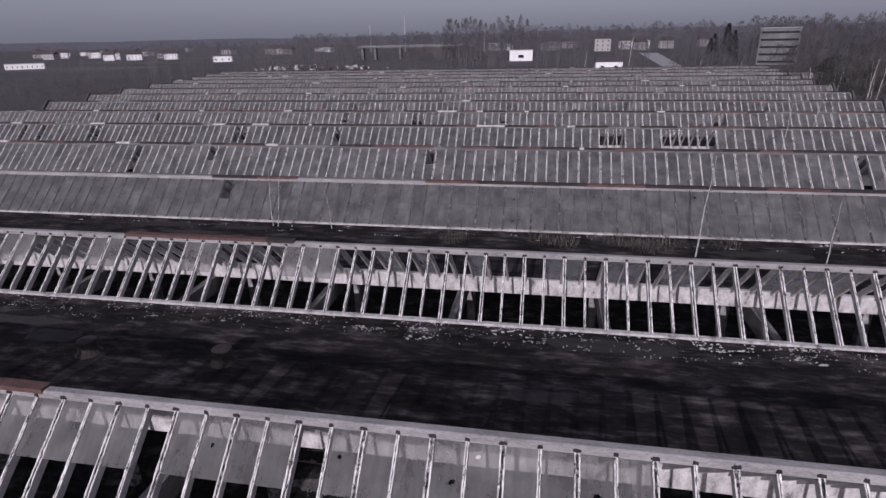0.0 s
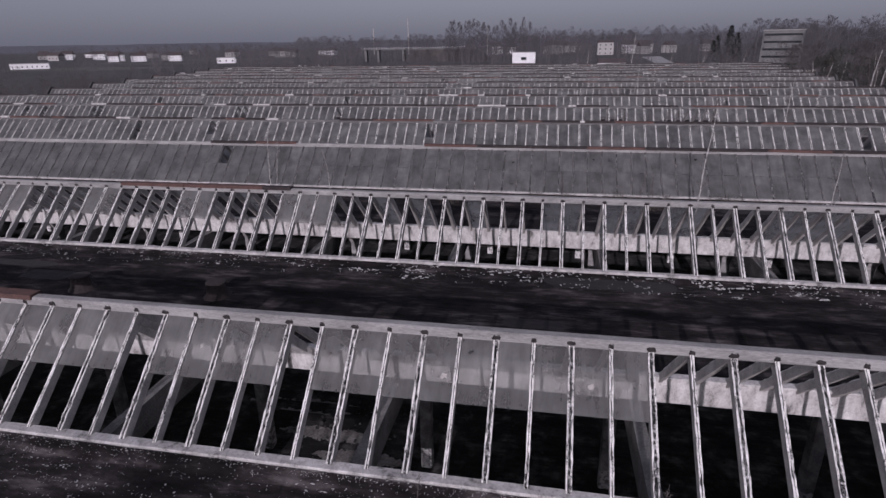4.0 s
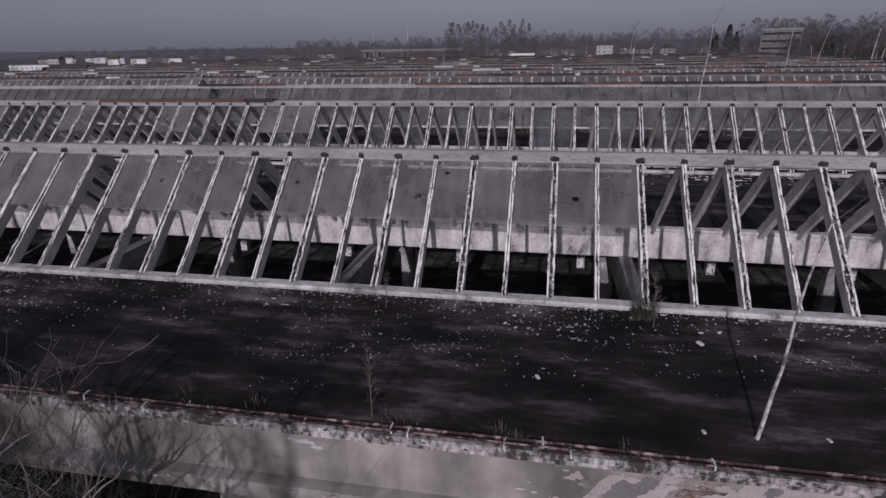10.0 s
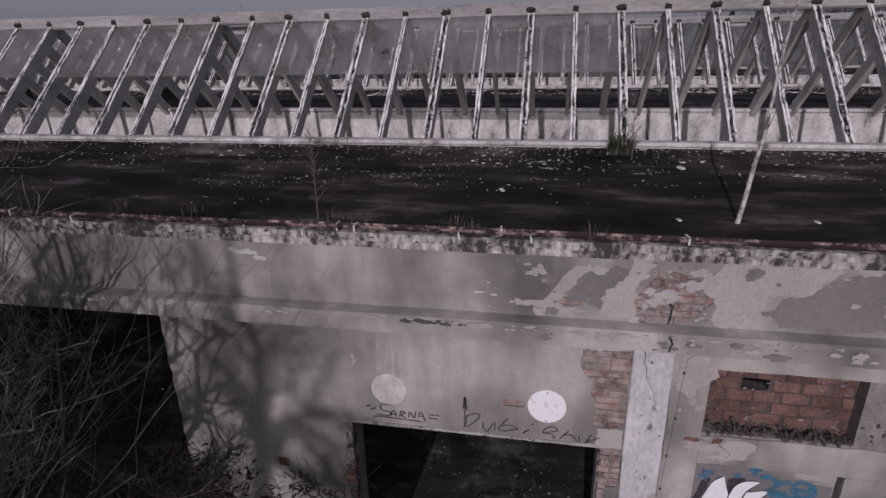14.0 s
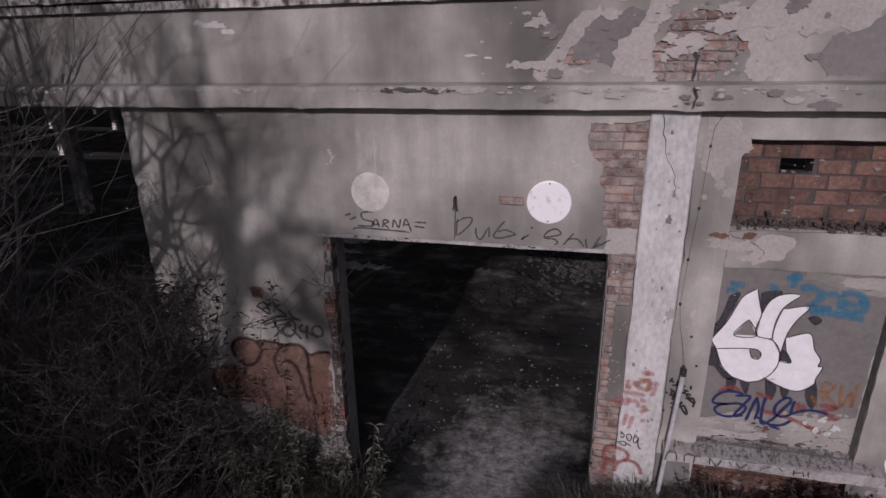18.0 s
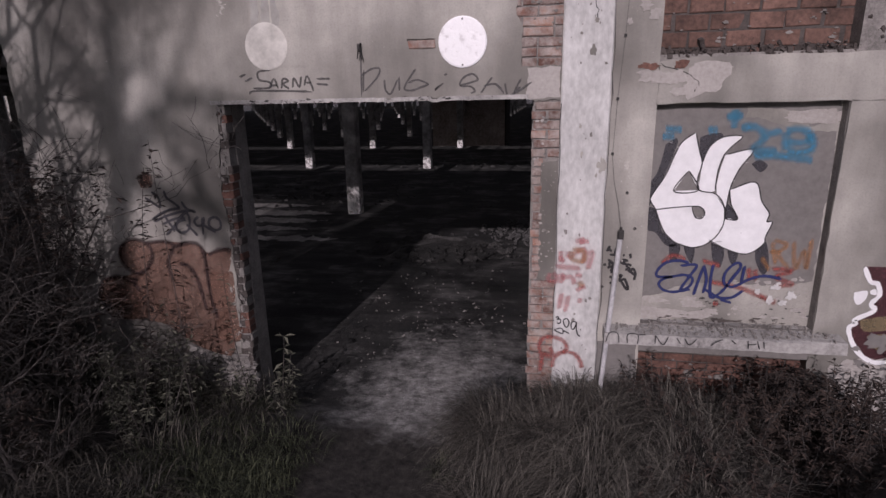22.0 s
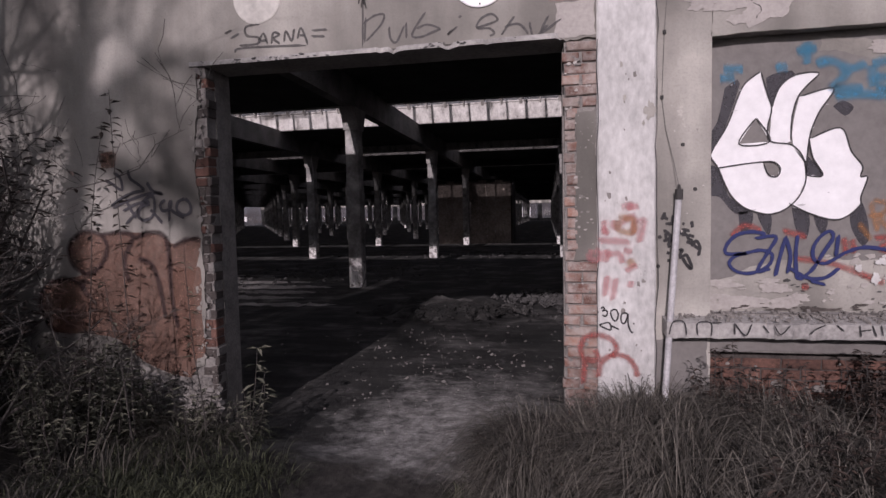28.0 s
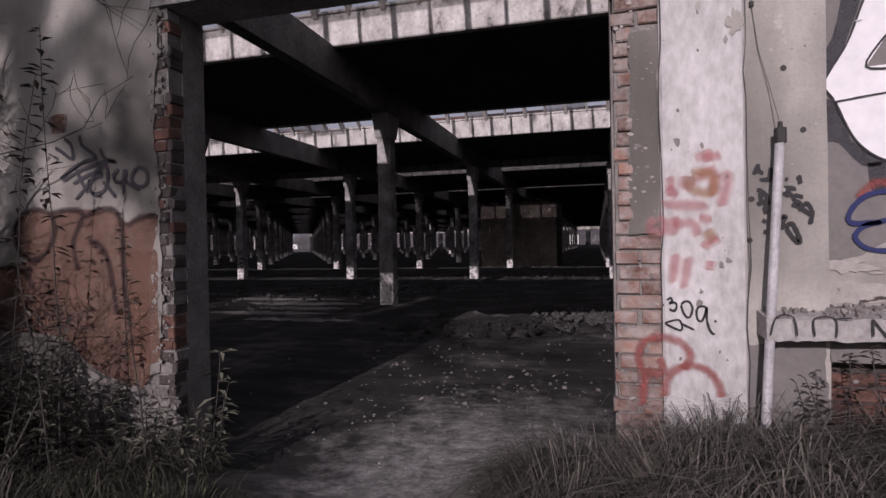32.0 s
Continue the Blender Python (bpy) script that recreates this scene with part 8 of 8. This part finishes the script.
for i in range(9):
    x, y, w, d = r2.uniform(-700, -150), r2.uniform(260, 620), r2.uniform(40, 110), r2.uniform(20, 60)
    f = Build().add([(x, y, -0.29), (x + w, y + r2.uniform(-15, 15), -0.29), (x + w * 1.1, y + d, -0.29), (x - w * 0.1, y + d + 5, -0.29)], [(0, 1, 2, 3)])
    solid("meadow", f, M["meadow"], "flat pale winter meadow", "field", kind="structure")
via = thing("viaduct", "long pale concrete road viaduct", "bridge")
part("deck", Build().beam((-137, 415, 8.9), (-55, 432, 8.6), 7, 0.9), M["far_block"], via)
for i in (0, 1, 3):
    x, y = -134 + 9 * i, 415.6 + 1.87 * i
    part("pier", Build().box(x - 0.8, y - 2, -0.3, x + 0.8, y + 2, 7.8), M["far_block"], via)
part("embankment", Build().add([(-104, 412, -0.3), (-40, 424, -0.3), (-40, 446, -0.3), (-104, 434, -0.3), (-96, 420, 8.0), (-56, 429, 8.2), (-56, 436, 8.2), (-96, 427, 8.0)], [(0, 1, 5, 4), (1, 2, 6, 5), (2, 3, 7, 6), (3, 0, 4, 7), (4, 5, 6, 7)]), M["field"], via, "grassed earth embankment")
for i in range(46):
    x, y = -136 + 1.75 * i, 411.8 + 0.363 * i
    part("railing_post", Build().box(x - 0.13, y, 8.6, x + 0.13, y + 0.2, 9.7), M["white_wall"], via)
for x, y, h in ((-165.5, 676, 39), (-215, 700, 30), (-60, 560, 26)):
    solid("mast", Build().tube([(x, y, -0.3), (x, y, h)], [0.9, 0.5], 8), M["concrete"], "thin far mast above the trees", "mast", "far masts")
heap = Build()
for _ in range(260):
    x, y, s = r.gauss(-122, 14), r.gauss(290, 5), rnd(0.3, 1.4)
    q = Build().box(-s, -s * 0.7, -s * 0.3, s, s * 0.7, s * 0.5)
    m = pose(x, y, max(0, 1.6 - abs(x + 122) * 0.05) * r.random(), rnd(0, 60), rnd(0, 60), rnd(0, 180))
    heap.add([m @ Vector(p) for p in q.v], q.f, 0 if r.random() < 0.3 else 1)
solid("rubble_heap", heap, [M["white_wall"], M["tiles"]], "heap of pale demolition rubble", "rubble", kind="stuff")
mound = Build()
n = 24
v = [(-95 + 22 * (i / n - 0.5) * 2, 118 + 12 * (j / n - 0.5) * 2, -0.4 + 5.0 * max(0, 1 - ((i / n - 0.5) * 2) ** 2 - ((j / n - 0.5) * 2) ** 2) + 0.4 * noise.noise((i * 0.6, j * 0.6, 1))) for i in range(n + 1) for j in range(n + 1)]
mound.add(v, [(i * (n + 1) + j, (i + 1) * (n + 1) + j, (i + 1) * (n + 1) + j + 1, i * (n + 1) + j + 1) for i in range(n) for j in range(n)])
solid("earth_mound", mound, M["soil"], "dark earth mound beside the hall", "mound", kind="structure")
road = Build().add([(50, 250, -0.28), (58, 250, -0.28), (84, 480, -0.28), (70, 480, -0.28)], [(0, 1, 2, 3)])
solid("road", road, M["concrete"], "pale road running away behind the hall", "road", kind="structure")
hill = Build()
n = 60
v = []
for i in range(n + 1):
    x = -2600 + 4200 * i / n
    h = 19 + 6 * noise.noise((i * 0.25, 2.2, 0)) + 6 * min(1, max(0, (x + 700) / 700))
    v += [(x, 1500, -0.3), (x, 1750, h), (x, 2400, h * 1.15)]
hill.add(v, [(3 * i + j, 3 * i + 3 + j, 3 * i + 4 + j, 3 * i + 1 + j) for i in range(n) for j in range(2)])
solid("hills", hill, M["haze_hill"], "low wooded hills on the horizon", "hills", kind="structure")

# ---- inside the hall ----
booth = thing("booth", "rust-stained dark sheet metal booth between the columns", "booth")
for i in range(9):
    x = -3.88 + 0.493 * i
    part("panel", Build().box(x, 29.5, 0.0, x + 0.48, 29.54, 3.7 + 0.1 * (i % 2)), M["booth"], booth)
part("side", Build().box(0.52, 29.5, 0.0, 0.56, 33.5, 3.75), M["dark_metal"], booth)
part("top", Build().box(-3.9, 29.48, 3.8, 0.58, 33.5, 3.86), M["dark_metal"], booth)
part("frame", Build().box(0.5, 29.44, 0.0, 0.6, 29.56, 4.2), M["dark_metal"], booth)


def floor_patch(name, pts, z, m, label, seed, step=0.15, amp=0.06):
    loop = rough_loop(pts, step, amp, seed)
    bm = bmesh.new()
    vs = [bm.verts.new((x, y, z)) for x, y in loop]
    es = [bm.edges.new((a, b)) for a, b in zip(vs, vs[1:] + vs[:1])]
    bmesh.ops.triangle_fill(bm, use_beauty=True, edges=es, normal=(0, 0, 1))
    me = bpy.data.meshes.new(name)
    bm.to_mesh(me)
    bm.free()
    me.materials.append(M[m])
    tagged(part(name, me, None), label, "floor", kind="structure")


# Pale shapes put sunlight from the open bay into the floor's colour.
for i, (x, y, a, b) in enumerate(((-4.2, 9.2, 1.6, 0.35), (-3.6, 8.3, 1.2, 0.25), (-5.5, 10.2, 2.0, 0.3), (-2.8, 6.5, 1.3, 0.22), (-4.0, 7.4, 1.5, 0.25), (-6.9, 11.6, 2.4, 0.3))):
    floor_patch("bare_patch", [(x - a, y), (x - a * 0.5, y + b), (x + a * 0.5, y + b), (x + a, y), (x + a * 0.4, y - b), (x - a * 0.5, y - b)], 0.006, "sun_pale_floor", "pale floor patch standing for sunlight through the open bay", 92 + i, 0.2, 0.08)


def rubble(name, cx, cy, sx, sy, count, size, seed, m, label, hump=0.0):
    r = random.Random(seed)
    s = Build()
    for _ in range(count):
        dx, dy = r.gauss(0, 0.45), r.gauss(0, 0.45)
        e = size * r.uniform(0.25, 1) ** 2
        z = hump * max(0, 1 - dx * dx - dy * dy)
        q = Build().box(-e, -e * r.uniform(0.4, 0.9), -e * 0.4, e, e * 0.7, e * 0.5)
        m4 = pose(cx + dx * sx, cy + dy * sy, z + e * 0.35, r.uniform(-40, 40), r.uniform(-40, 40), r.uniform(0, 180))
        s.add([m4 @ Vector(p) for p in q.v], q.f)
    solid(name, s, M[m], label, "rubble", kind="stuff")


rubble("rubble", 2.6, 7.2, 1.2, 1.5, 520, 0.05, 1, "dark_concrete", "heap of broken grey brick and concrete inside the hall", 0.07)
rubble("rubble", 1.3, 5.6, 1.5, 0.9, 300, 0.05, 2, "floor", "low heap of dark dirt and rubble", 0.16)
rubble("rubble", 1.5, 3.2, 2.2, 2.2, 200, 0.02, 3, "mortar", "small scattered stones on the floor")
rubble("rubble", 1.7, 1.6, 1.7, 1.9, 420, 0.011, 4, "mortar", "small scattered stones on the threshold")
rubble("rubble", -3.5, 12.5, 5, 4, 300, 0.08, 5, "dark_concrete", "scattered rubble on the hall floor")
rubble("rubble", -1.0, 20.5, 6, 2.5, 200, 0.06, 6, "dark_concrete", "scattered rubble on the hall floor")
mb = Build()
n = 20
v = [(0.9 + 1.4 * (i / n - 0.5) * 2, 5.9 + 0.9 * (j / n - 0.5) * 2, -0.03 + 0.24 * max(0, 1 - ((i / n - 0.5) * 2) ** 2 - ((j / n - 0.5) * 2) ** 2) ** 0.8 + 0.1 * noise.noise((i * 0.5, j * 0.5, 9)) + 0.07 * noise.noise((i * 1.7, j * 1.7, 4))) for i in range(n + 1) for j in range(n + 1)]
mb.add(v, [(i * (n + 1) + j, (i + 1) * (n + 1) + j, (i + 1) * (n + 1) + j + 1, i * (n + 1) + j + 1) for i in range(n) for j in range(n)])
solid("dirt_mound", mb, M["floor"], "low mound of black dirt inside the door", "mound", kind="structure")
